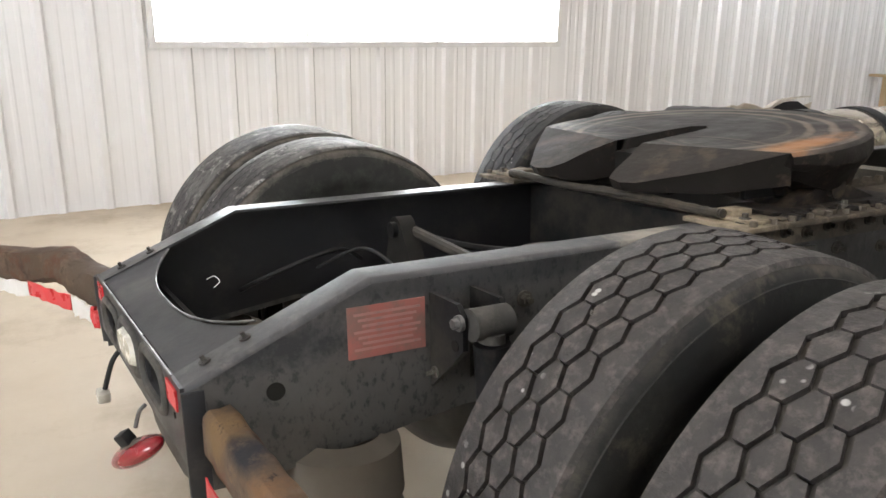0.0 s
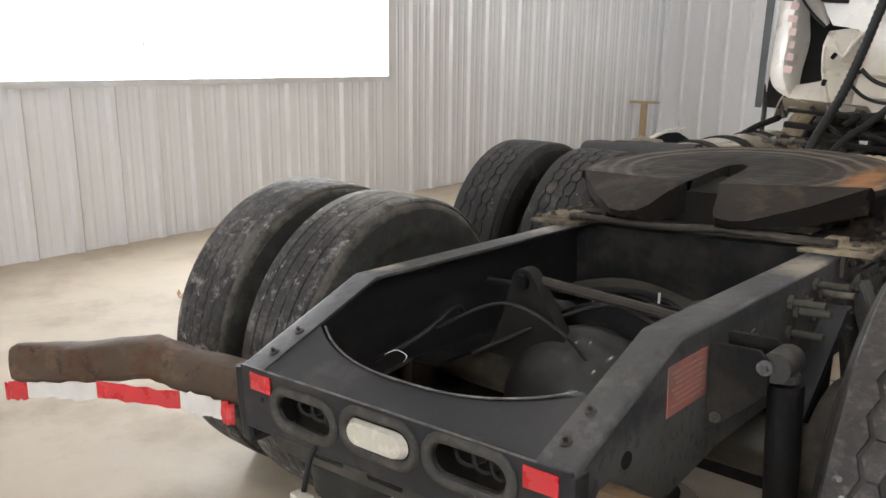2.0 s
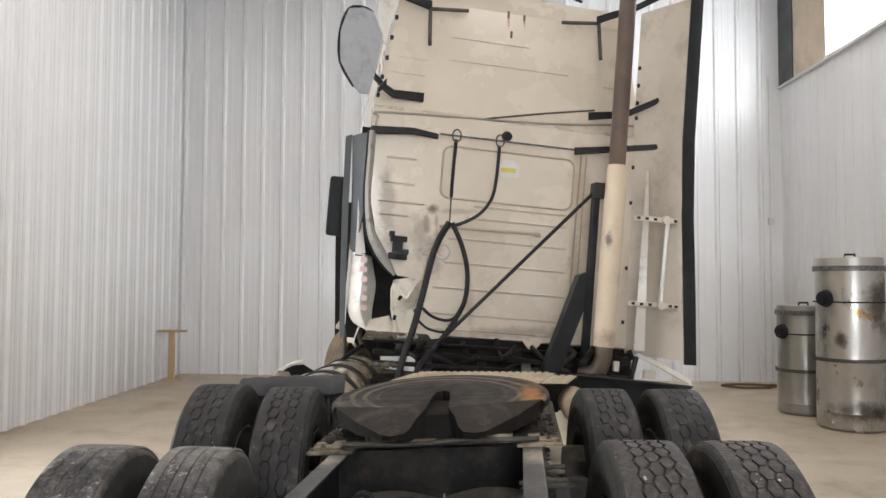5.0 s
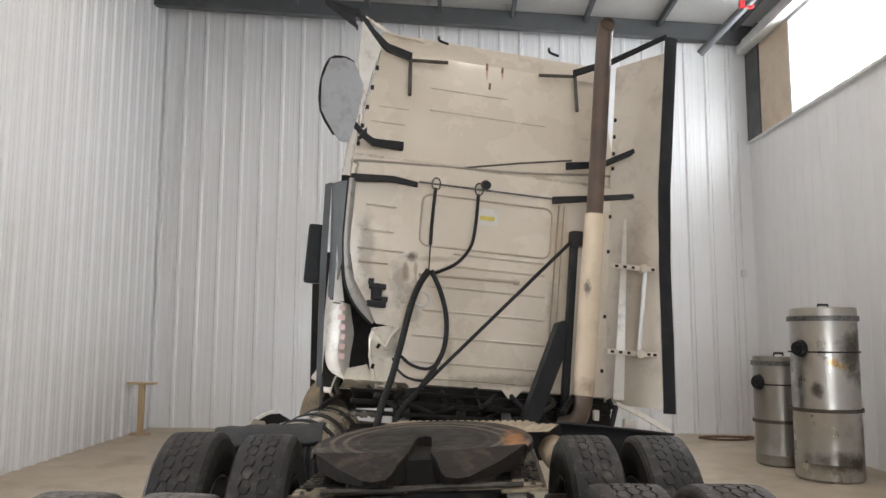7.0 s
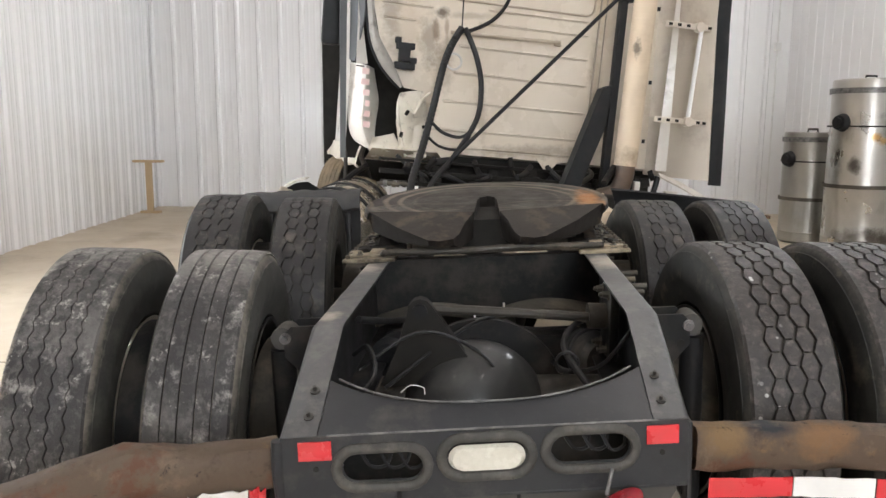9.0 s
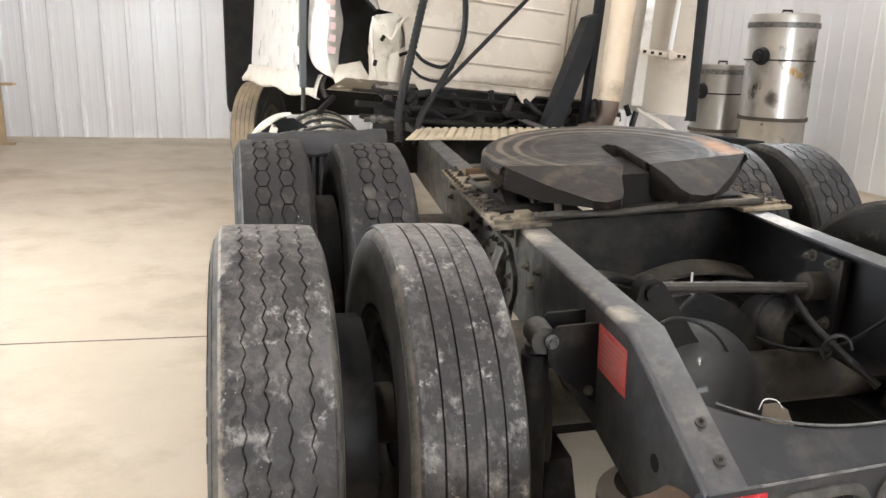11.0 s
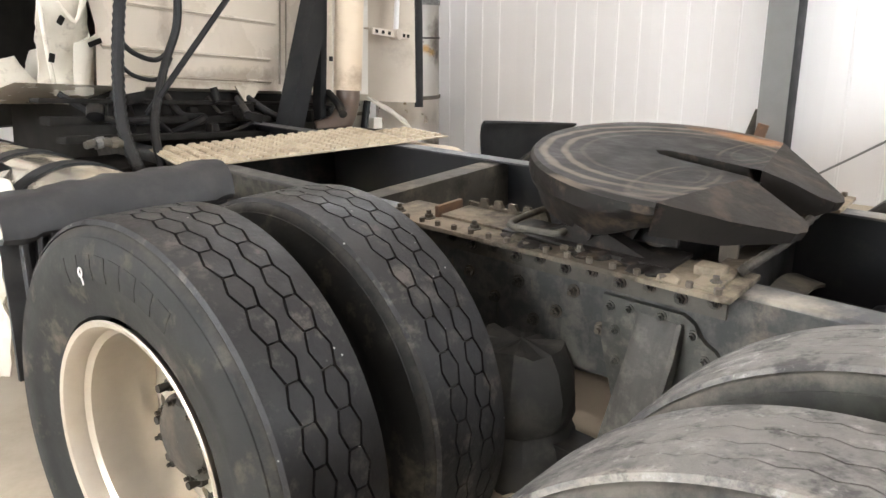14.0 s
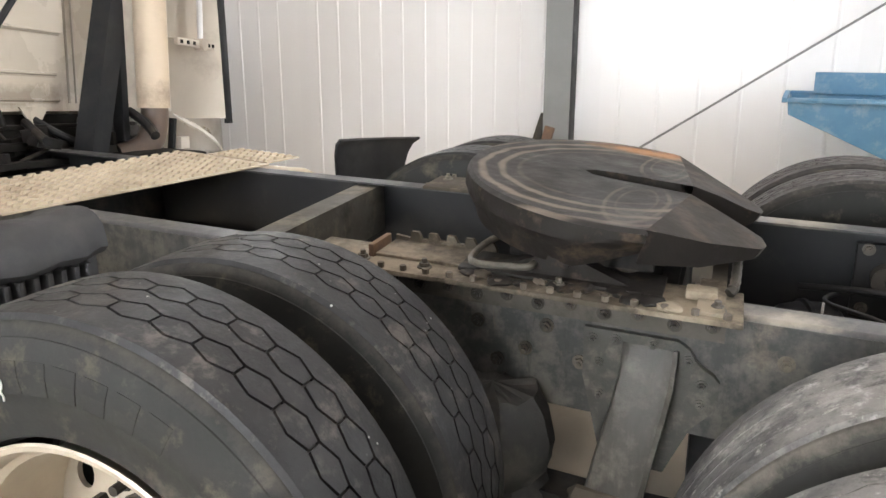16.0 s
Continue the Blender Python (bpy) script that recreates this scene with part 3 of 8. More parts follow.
def liner_mesh(name, width, height, ribs, deep, minors, minor, wide):
    """One sheet of ribbed steel lining: ribs and low stiffening beads at the given places."""
    prof = [(0.0, 0.0)]
    for r in ribs:
        prof += [(r - wide, 0.0), (r - wide * 0.5, deep), (r + wide * 0.5, deep), (r + wide, 0.0)]
    for k in minors:
        prof += [(k - 0.022, 0.0), (k - 0.008, minor), (k + 0.008, minor), (k + 0.022, 0.0)]
    prof = sorted(p for p in prof if 0 <= p[0] < width) + [(width, 0.0)]
    bm = bmesh.new()
    front = [[bm.verts.new((x, d, z)) for x, d in prof] for z in (0, height)]
    back = [[bm.verts.new((x, -0.03, z)) for x in (0.0, width)] for z in (0, height)]
    for i in range(len(prof) - 1):
        bm.faces.new((front[0][i], front[0][i + 1], front[1][i + 1], front[1][i]))
    bm.faces.new((back[0][1], back[0][0], back[1][0], back[1][1]))
    bm.faces.new((front[0][0], front[1][0], back[1][0], back[0][0]))
    bm.faces.new((front[0][-1], back[0][1], back[1][1], front[1][-1]))
    bm.faces.new((*front[1], back[1][1], back[1][0]))
    bmesh.ops.recalc_face_normals(bm, faces=bm.faces)
    me = bpy.data.meshes.new(name)
    bm.to_mesh(me)
    bm.free()
    me.materials.append(M_WALL)
    return me


def lined_wall(name, p, q, zones, deep, holes=(), minor=0.0, label="", wide=0.042, high=7.45):
    """A wall of separate lining sheets round its openings. zones: along0, along1, rib pitch, place of a rib; holes: along0, along1, z0, z1."""
    m, length = wall_frame(p, q)
    wall = thing(name, label, "wall", m, kind="structure")
    cache, bmc = {}, bmesh.new()
    for z_from, z_to, pitch, phase in zones:
        z_to = min(z_to, length)
        cuts = {z_from, z_to} | {c for h in holes for c in h[:2] if z_from < c < z_to}
        k = math.ceil((z_from - phase) / pitch)
        while phase + (k + 0.5) * pitch < z_to:
            if k % 3 == 0 and phase + (k + 0.5) * pitch > z_from:
                cuts.add(phase + (k + 0.5) * pitch)
            k += 1
        cuts = sorted(cuts)
        for x, x1 in zip(cuts, cuts[1:]):
            w = x1 - x
            if w < 0.012:
                continue
            spans = [(0.0, high)]
            for a, b, z0, z1 in holes:
                if x >= a - 0.001 and x1 <= b + 0.001:
                    spans = [(0.0, z0), (z1, high)]
            k0 = math.floor((x - phase) / pitch)
            at = [phase + (k0 + i) * pitch - x for i in range(6)]
            ribs = [r for r in at if wide < r < w - wide]
            minors = [r + pitch * f for r in at for f in (0.36, 0.66) if 0.03 < r + pitch * f < w - 0.03] if minor else []
            for z0, z1 in spans:
                if z1 - z0 < 0.02:
                    continue
                key = (round(w, 3), round(z1 - z0, 3), round(at[1], 3))
                if key not in cache:
                    cache[key] = liner_mesh("panel", w, z1 - z0, ribs, deep, minors, minor, wide)
                link_mesh("panel", cache[key], wall, Matrix.Translation((x, 0, z0)))
    spans = [(0.0, length)]
    for a, b, z0, z1 in holes:
        box(bmc, a, b, -0.22, -0.035, 0.0, z0)
        if high - z1 > 0.02:
            box(bmc, a, b, -0.22, -0.035, z1, high)
        spans = [s for lo, hi in spans for s in (((lo, a), (b, hi)) if lo < a and b < hi else ((lo, hi),))]
    for a, b in spans:
        box(bmc, a, b, -0.22, -0.035, 0.0, high)
    part("core", bmc, M_TRIM, wall)
    return wall, m, length


def window_in(name, m, a, b, z0, z1, label, watts, panes=3):
    w = thing(name, label, "window", m, kind="structure")
    fr = bmesh.new()
    for x0, x1, c0, c1 in ((a, a + 0.05, z0, z1), (b - 0.05, b, z0, z1), (a + 0.05, b - 0.05, z0, z0 + 0.05), (a + 0.05, b - 0.05, z1 - 0.05, z1)):
        box(fr, x0, x1, -0.22, 0.03, c0, c1)
    part("window_frame", fr, M_TRIM, w)
    step = (b - a - 0.1) / panes
    for i in range(panes):
        bmp = boxed(a + 0.05 + i * step + 0.012, a + 0.05 + (i + 1) * step - 0.012, -0.16, -0.145, z0 + 0.05, z1 - 0.05)
        part("pane", bmp, M_PANE, w, smooth=0)
    lamp_area("daylight", m @ Matrix.Translation(((a + b) / 2, -0.10, (z0 + z1) / 2)) @ pose(0, 0, 0, -90, 0, 0), b - a - 0.15, z1 - z0 - 0.15, watts, (0.93, 0.97, 1.0))
    return w


wm, wl = wall_frame(WEST_S, WEST_N)
west_hole = (6.74, 10.62, 1.17, 2.19)
# walls run so that y points into the room
lined_wall("wall_west", WEST_N, WEST_S, [(0.0, 99.0, 0.328, 0.185)], 0.034, [(wl - west_hole[1], wl - west_hole[0], west_hole[2], west_hole[3])], 0.0046, "white ribbed steel lined wall with a wide window")
lined_wall("wall_north", EAST_N, WEST_N, [(0.0, 99.0, 0.343, -0.008)], 0.034, (), 0.0025, "white ribbed steel end wall")
em, el = wall_frame(EAST_S, EAST_N)
east_hole = (el - 4.7, el - 1.55, 4.72, 6.2)
lined_wall("wall_east", EAST_S, EAST_N, [(0.0, 8.95, 0.348, 0.26), (8.95, 99.0, 0.245, 0.015)], 0.006, [east_hole], 0.0, "white steel lined wall with fine ribs and a high window", 0.016, 6.66)
south_hole = (4.2, 7.4, 1.6, 4.2)
lined_wall("wall_south", WEST_S, EAST_S, [(0.0, 99.0, 0.33, 0.15)], 0.034, [south_hole], 0.006, "white ribbed steel wall with a bright window")
wmat = wall_frame(WEST_N, WEST_S)[0]
window_in("window_1", wmat, wl - west_hole[1], wl - west_hole[0], west_hole[2], west_hole[3], "wide bright window in a white steel wall", 125, 3)
window_in("window_2", em, *east_hole, "high bright window in a white steel wall", 150, 2)
window_in("window_3", wall_frame(WEST_S, EAST_S)[0], *south_hole, "large bright window in a white steel wall", 165, 3)

bm = bmesh.new()
prism(bm, [(-6.2, ROOF(-6.2)), (6.4, ROOF(6.4)), (6.4, 7.5), (-6.2, 7.5)], "y", SY - 0.6, NY + 0.6)
tagged(part("ceiling", bm, M_CEIL, None), "pale sloping steel ceiling", "ceiling", kind="structure")
for j in (-4, 0, 4, 8, 10.35):
    rf = thing("rafter", "dark grey sloping steel roof beam", "beam", I4, group="roof beams", kind="structure")
    bm = bmesh.new()
    prism(bm, [(-5.6, ROOF(-5.6) - 0.002), (5.7, ROOF(5.7) - 0.002), (5.7, ROOF(5.7) - 0.28), (-5.6, ROOF(-5.6) - 0.28)], "y", j, j + 0.16)
    part("beam", bm, M_BEAM, rf)
for x in (-5.0, -3.8, -2.6, -1.4, -0.2, 1.0, 2.2, 3.4, 4.6):
    pu = thing("purlin", "dark grey steel purlin under the ceiling", "beam", I4, group="purlins", kind="structure")
    part("beam", boxed(x - 0.03, x + 0.03, SY, NY - 0.02, ROOF(x) - 0.12, ROOF(x) - 0.006), M_BEAM, pu)
LAMP_W = 37
for i, (lx, ly) in enumerate([(x, y) for x in (-2.6, 2.2) for y in (-2.5, 2.0, 6.5)]):
    cl = thing("ceiling_light", "long white fluorescent ceiling light", "lamp", pose(lx, ly, ROOF(lx) - 0.222, 0, 4.3, 0), group="ceiling lights")
    part("housing", boxed(-0.14, 0.14, -0.65, 0.65, 0.03, 0.10, bevel=0.01), M_TRIM, cl)
    part("diffuser", boxed(-0.12, 0.12, -0.62, 0.62, 0.0, 0.028, bevel=0.01), M_BULB, cl)
    lamp_area("ceiling_lamp", pose(lx, ly, ROOF(lx) - 0.25), 0.24, 1.2, LAMP_W, (1.0, 0.91, 0.845))

# ---------- the truck ----------
truck = thing("tractor_truck", "cream and black wrecked highway tractor standing on bare tyres", "truck")
SKEW = Matrix(((0.988, 0, 0, 0), (0.107, 1, 0, 0), (0, 0, 1, 0), (0, 0, 0, 1)))   # the wrecked frame is racked: one rail sits further back
TW = pose(0.021, 0.012, 0, 0, 0, -2.2) @ SKEW                           # axles stand level
T = TW @ pose(0, 0, -0.004, 0.32, -2.26, 0)                              # the frame leans a little
RAIL_TOP = 0.887


def rail(side):
    bm = bmesh.new()
    s = side
    prof = [(0.0, 0.545), (0.0, 0.732), (0.335, RAIL_TOP - 0.010), (4.9, RAIL_TOP - 0.010), (4.9, 0.60), (0.52, 0.60), (0.13, 0.545)]
    prism(bm, prof, "x", s * 0.422, s * 0.43)
    web = part("frame_rail", bm, M_RAIL if s < 0 else M_RAILGREY, truck, "black steel frame rail under a film of dust", T)
    top = [(-0.001, 0.742), (0.335, RAIL_TOP), (4.9, RAIL_TOP)]
    bm = bmesh.new()
    lines = [[(s * (0.43 - 0.012 * (1 - math.cos(a))), -0.012 * (1 - math.sin(a))) for a in (0.0, 0.4, 0.8, 1.2, 1.571)][k] for k in range(5)] + [(s * 0.352, 0.0)]
    sheet(bm, [[(x, y, z + dz) for y, z in top] for x, dz in lines], 0.007)
    part("top_flange", bm, M_FLANGE, web, "dusty black top flange with a rounded bend", smooth=0.5)
    part("lower_flange", boxed(*sorted((s * 0.335, s * 0.4215)), 0.52, 4.9, 0.60, 0.61), M_CROSS, web)
    # extra dark sheet: black paint with the shade between the rails coloured in
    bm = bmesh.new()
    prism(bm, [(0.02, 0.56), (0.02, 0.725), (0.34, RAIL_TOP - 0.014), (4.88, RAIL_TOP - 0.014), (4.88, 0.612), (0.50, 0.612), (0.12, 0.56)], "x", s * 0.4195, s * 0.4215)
    part("inner_face", bm, M_INNER, web, "black inner face, its paint and the shade between the rails in one colour")
    return web


# near-black that holds the rail's inner paint and the shade there
M_INNER = mat("inner_paint_and_shade", (0.011, 0.011, 0.013), 0.42, alt=(0.020, 0.020, 0.021), scale=7, dirt=(0.055, 0.047, 0.038), dirt_scale=6, dirt_amount=0.5, dirt_at=0.54, sharp=0.2, bump=0.15)
rails = {s: rail(s) for s in (-1, 1)}
muddied(M_RAIL, (0.125, 0.118, 0.098), 9.0, 0.50, 0.65, 0.10)
muddied(M_RAIL, (0.022, 0.021, 0.020), 12.0, 0.54, 0.55, 0.12, (1, 2.2, 0.35))
muddied(M_RAIL, (0.16, 0.10, 0.06), 16.0, 0.62, 0.6, 0.08, (1, 2.5, 0.3))
stain(M_RAIL, (-0.43, 0.36, 0.74), (0.12, 0.62, 0.22), (0.045, 0.046, 0.050), 0.75, 0.5, 12)
muddied(M_FLANGE, (0.16, 0.150, 0.135), 12.0, 0.54, 0.35, 0.10)
muddied(M_FLANGE, (0.024, 0.024, 0.025), 26.0, 0.55, 0.6, 0.10)
stain(M_RAIL, (-0.42, 0.40, 0.89), (0.10, 0.07, 0.03), (0.36, 0.31, 0.25), 0.9, 0.4, 20)
stain(M_RAIL, (-0.43, 0.62, 0.89), (0.10, 0.03, 0.015), (0.36, 0.31, 0.25), 0.7, 0.4, 20)
stain(M_RAIL, (-0.45, 1.10, 0.80), (0.06, 0.12, 0.09), (0.34, 0.28, 0.21), 0.8, 0.6, 12)
stain(M_RAIL, (-0.45, 1.75, 0.74), (0.06, 0.55, 0.16), (0.25, 0.21, 0.155), 0.75, 0.8, 22)
stain(M_RAILGREY, (0.44, 0.60, 0.875), (0.10, 0.55, 0.035), (0.020, 0.021, 0.026), 0.55, 0.6, 34)
stain(M_RAILGREY, (0.44, 0.16, 0.80), (0.10, 0.22, 0.05), (0.020, 0.021, 0.026), 0.85, 0.7, 34)
stain(M_RAILGREY, (0.44, 1.6, 0.76), (0.10, 0.6, 0.15), (0.035, 0.033, 0.032), 0.8, 0.7, 14)
stain(M_RAILGREY, (0.38, 2.6, 0.76), (0.10, 1.0, 0.2), (0.03, 0.03, 0.03), 0.8, 0.6, 10)

for c_, r_ in (((-0.40, 1.06, 0.89), (0.09, 0.13, 0.04)), ((-0.41, 0.40, 0.885), (0.05, 0.06, 0.04)), ((-0.42, 0.62, 0.885), (0.018, 0.22, 0.03)), ((0.43, 1.05, 0.90), (0.08, 0.12, 0.04))):
    stain(M_FLANGE, c_, r_, (0.33, 0.29, 0.235), 0.85, 0.5, 22)
# sloping tail plate with a curved front edge
bm = bmesh.new()


def slope_z(y):
    return 0.742 + (RAIL_TOP - 0.742) * y / 0.335


N = 24
rows = []
for i in range(N + 1):
    x = -0.351 + 0.702 * i / N
    f = (x / 0.351) ** 2
    y1 = 0.072 + 0.085 * f ** 1.3
    rows.append([(x, -0.002, slope_z(0) - 0.004), (x, y1 * 0.5, slope_z(y1 * 0.5) - 0.004), (x, y1, slope_z(y1) - 0.004)])
sheet(bm, rows, 0.008)
part("tail_plate", bm, M_TAIL, truck, "black sloping tail plate with a curved cutout", T)


def oval(cx, cz, w, h, n=10):
    r = h / 2
    out = []
    for k in range(n + 1):
        t = -math.pi / 2 + math.pi * k / n
        out.append((cx + w / 2 - r + r * math.cos(t), cz + r * math.sin(t)))
    for k in range(n + 1):
        t = math.pi / 2 + math.pi * k / n
        out.append((cx - w / 2 + r + r * math.cos(t), cz + r * math.sin(t)))
    return out


def plate_with_ovals(bm, x0, x1, z0, z1, ovals, y0, y1):
    """An upright plate with oval openings cut right through it."""
    xs = [x0] + [c for o in ovals for c in (o[0] - o[2] / 2 - 0.02, o[0] + o[2] / 2 + 0.02)] + [x1]
    for i in range(len(xs) - 1):
        if i % 2 == 0:
            if xs[i + 1] - xs[i] > 0.001:
                box(bm, xs[i], xs[i + 1], y0, y1, z0, z1)
            continue
        cx, cz, w, h = ovals[i // 2]
        ring = oval(cx, cz, w, h)
        n = len(ring)
        outer = []
        for px, pz in ring:
            dx, dz = px - cx, pz - cz
            a, b = (xs[i + 1] - xs[i]) / 2, ((z1 - cz) if dz > 0 else (cz - z0))
            k = min(a / max(abs(dx), 1e-6), b / max(abs(dz), 1e-6))
            outer.append((cx + dx * k, cz + dz * k))
        for corner in ((xs[i], z0), (xs[i + 1], z0), (xs[i + 1], z1), (xs[i], z1)):
            near = min(range(n), key=lambda q: (outer[q][0] - corner[0]) ** 2 + (outer[q][1] - corner[1]) ** 2)
            outer[near] = corner
        for y in (y0, y1):
            ri = [bm.verts.new((p[0], y, p[1])) for p in ring]
            ro = [bm.verts.new((p[0], y, p[1])) for p in outer]
            for k in range(n):
                bm.faces.new((ri[k], ri[(k + 1) % n], ro[(k + 1) % n], ro[k]))
        a = [bm.verts.new((p[0], y0, p[1])) for p in ring]
        b = [bm.verts.new((p[0], y1, p[1])) for p in ring]
        for k in range(n):
            bm.faces.new((a[k], b[k], b[(k + 1) % n], a[(k + 1) % n]))
    bmesh.ops.remove_doubles(bm, verts=bm.verts, dist=0.0005)


OVALS = [(-0.218, 0.670, 0.165, 0.060), (0.0, 0.683, 0.165, 0.060), (0.218, 0.688, 0.165, 0.060)]
bm = bmesh.new()
plate_with_ovals(bm, -0.425, 0.425, 0.60, 0.742, OVALS, -0.008, 0.0)
face = part("tail_face", bm, M_TAIL, truck, "black upright tail plate with three oval lamp openings", T, smooth=0.4)
part("lower_flange", boxed(-0.425, 0.425, -0.007, 0.05, 0.592, 0.5995, bevel=0.003), M_TAIL, face)
part("corner_roll", tubed([(-0.432, 0.0, 0.735), (-0.434, 0.0, 0.66), (-0.428, 0.004, 0.56)], 0.014, n=10), M_TAIL, face, "rounded black corner of the tail")
part("corner_flange", boxed(0.424, 0.434, -0.009, 0.03, 0.52, 0.735, bevel=0.003), M_TAIL, face, "bent black corner flange")
# added black backing, gives the lamp openings their shade
part("rear_crossmember", boxed(-0.421, 0.421, 0.125, 0.137, 0.50, 0.715), M_CROSS, truck, "black plate added behind the lamps for the shade under the tail", T)
for k, (ox, oz) in enumerate(((-0.215, 0.67), (0.215, 0.688))):
    for q in range(3):
        dx = -0.05 + 0.04 * q
        part("lamp_lead", tubed([(ox + dx, 0.02, oz + 0.02), (ox + dx + 0.02, 0.01, oz - 0.005 - 0.004 * q), (ox + dx + 0.05, 0.03, oz - 0.012), (ox + dx + 0.06, 0.08, oz + 0.01)], 0.004, n=6), M_HOSE, face, "loose lamp lead")
for i, (cx, cz, w, h) in enumerate(OVALS):
    bm = bmesh.new()
    tube(bm, [(x, 0.0, z) for x, z in oval(cx, cz, w + 0.026, h + 0.026, 8)] + [(cx + (w + 0.026) / 2 - (h + 0.026) / 2, 0.0, cz - (h + 0.026) / 2)], 0.0115, n=10, smooth_steps=0)
    for v in bm.verts:
        v.co.y = -0.009 + v.co.y * 0.8
    part("lamp_grommet", bm, M_GROMMET, face, "black rubber oval lamp grommet")
bm = bmesh.new()
cx, cz, w, h = OVALS[1]
inner = [(cx + (x - cx) * 0.86, cz + (z - cz) * 0.8) for x, z in oval(cx, cz, w, h)]
lo = [bm.verts.new((x, -0.012, z)) for x, z in oval(cx, cz, w - 0.004, h - 0.004)]
hi = [bm.verts.new((x, -0.024, z)) for x, z in inner]
for k in range(len(lo)):
    bm.faces.new((lo[k], lo[(k + 1) % len(lo)], hi[(k + 1) % len(lo)], hi[k]))
bm.faces.new(hi)
part("reversing_lamp", bm, M_LAMP, face, "white oval reversing lamp")
for s in (-1, 1):
    rx = -0.355 if s < 0 else 0.370
    part("reflector", boxed(rx - 0.034, rx + 0.034, -0.012, -0.0085, 0.692, 0.732), M_RED, face, "small red reflector")
    part("rivet_hole", (lambda b: (cyl(b, (rx, -0.0095, 0.672), (rx, -0.0075, 0.672), 0.006, n=12), b)[1])(bmesh.new()), M_DARK, face, "small dark rivet hole")
    for y in (0.120, 0.048):
        bm = bmesh.new()
        d = Vector((0, -0.39, 0.92))
        hexbolt(bm, (s * 0.378, y, slope_z(y) + 0.001), d, 0.0075, 0.004)
        part("bolt", bm, M_APRON, rails[s], "dark bolt with a washer")
# lower bracket hanging under the tail
bm = bmesh.new()
prism(bm, [(0.07, 0.5985), (0.07, 0.575), (0.10, 0.548), (0.16, 0.535), (0.33, 0.535), (0.385, 0.548), (0.405, 0.58), (0.405, 0.5985)], "y", 0.004, 0.012)
part("tail_apron", bm, M_APRON, truck, "dusty grey apron under the tail", T)
bm = bmesh.new()
plate_with_ovals(bm, -0.36, 0.062, 0.535, 0.590, [(-0.20, 0.56, 0.10, 0.014), (-0.03, 0.56, 0.10, 0.014)], 0.030, 0.038)
part("slotted_plate", bm, M_APRON, truck, "brown-grey slotted plate under the tail", T)
# pale edge tubes: worn steel with the edge highlight painted in
part("worn_edge", tubed([(x, 0.072 + 0.085 * ((x / 0.334) ** 2) ** 1.3, slope_z(0.072 + 0.085 * ((x / 0.334) ** 2) ** 1.3) - 0.001) for x in np.linspace(-0.33, 0.33, 15)], 0.0028, n=6, smooth_steps=2), M_WORN, truck, "pale edge line of the tail plate, wear and edge highlight in one colour", T)
part("worn_edge", tubed([(-0.33, -0.006, 0.742), (0.0, -0.006, 0.743), (0.36, -0.006, 0.742)], 0.0026, n=6, smooth_steps=2), M_WORN, truck, "pale fold line of the tail plate, wear and edge highlight in one colour", T)


def placard(side):
    s = side
    oy, oz = (0.033, 0.008) if s < 0 else (-0.012, 0.0)
    x0, x1 = sorted((s * 0.4305, s * 0.4325))
    p = part("placard", boxed(x0, x1, 0.298 + oy, 0.452 + oy, 0.738 + oz, 0.838 + oz), M_PLACARD if s > 0 else M_PLACARD_RED, truck, "faded red warning placard with unreadable print", T)
    bm = bmesh.new()
    x0, x1 = sorted((s * 0.4327, s * 0.4332))
    for k in range(7):
        ln = 0.066 - 0.008 * ((k * 7) % 3)
        box(bm, x0, x1, 0.376 + oy - ln, 0.376 + oy + ln, 0.825 + oz - 0.0112 * k - 0.005, 0.825 + oz - 0.0112 * k)
    part("print", bm, M_PLACTEXT, p)
    bm = bmesh.new()
    hy, hz = (0.150, 0.706) if s > 0 else (0.182, 0.690)
    cyl(bm, (s * 0.4285, hy, hz), (s * 0.4312, hy, hz), 0.017, n=24)
    part("hole", bm, M_DARK, rails[s], "round dark hole")


for s in (-1, 1):
    placard(s)


# bent bumper tubes with striped tape
def lerp(a, b, t):
    return tuple(x + (y - x) * t for x, y in zip(a, b))


trng = random.Random(31)


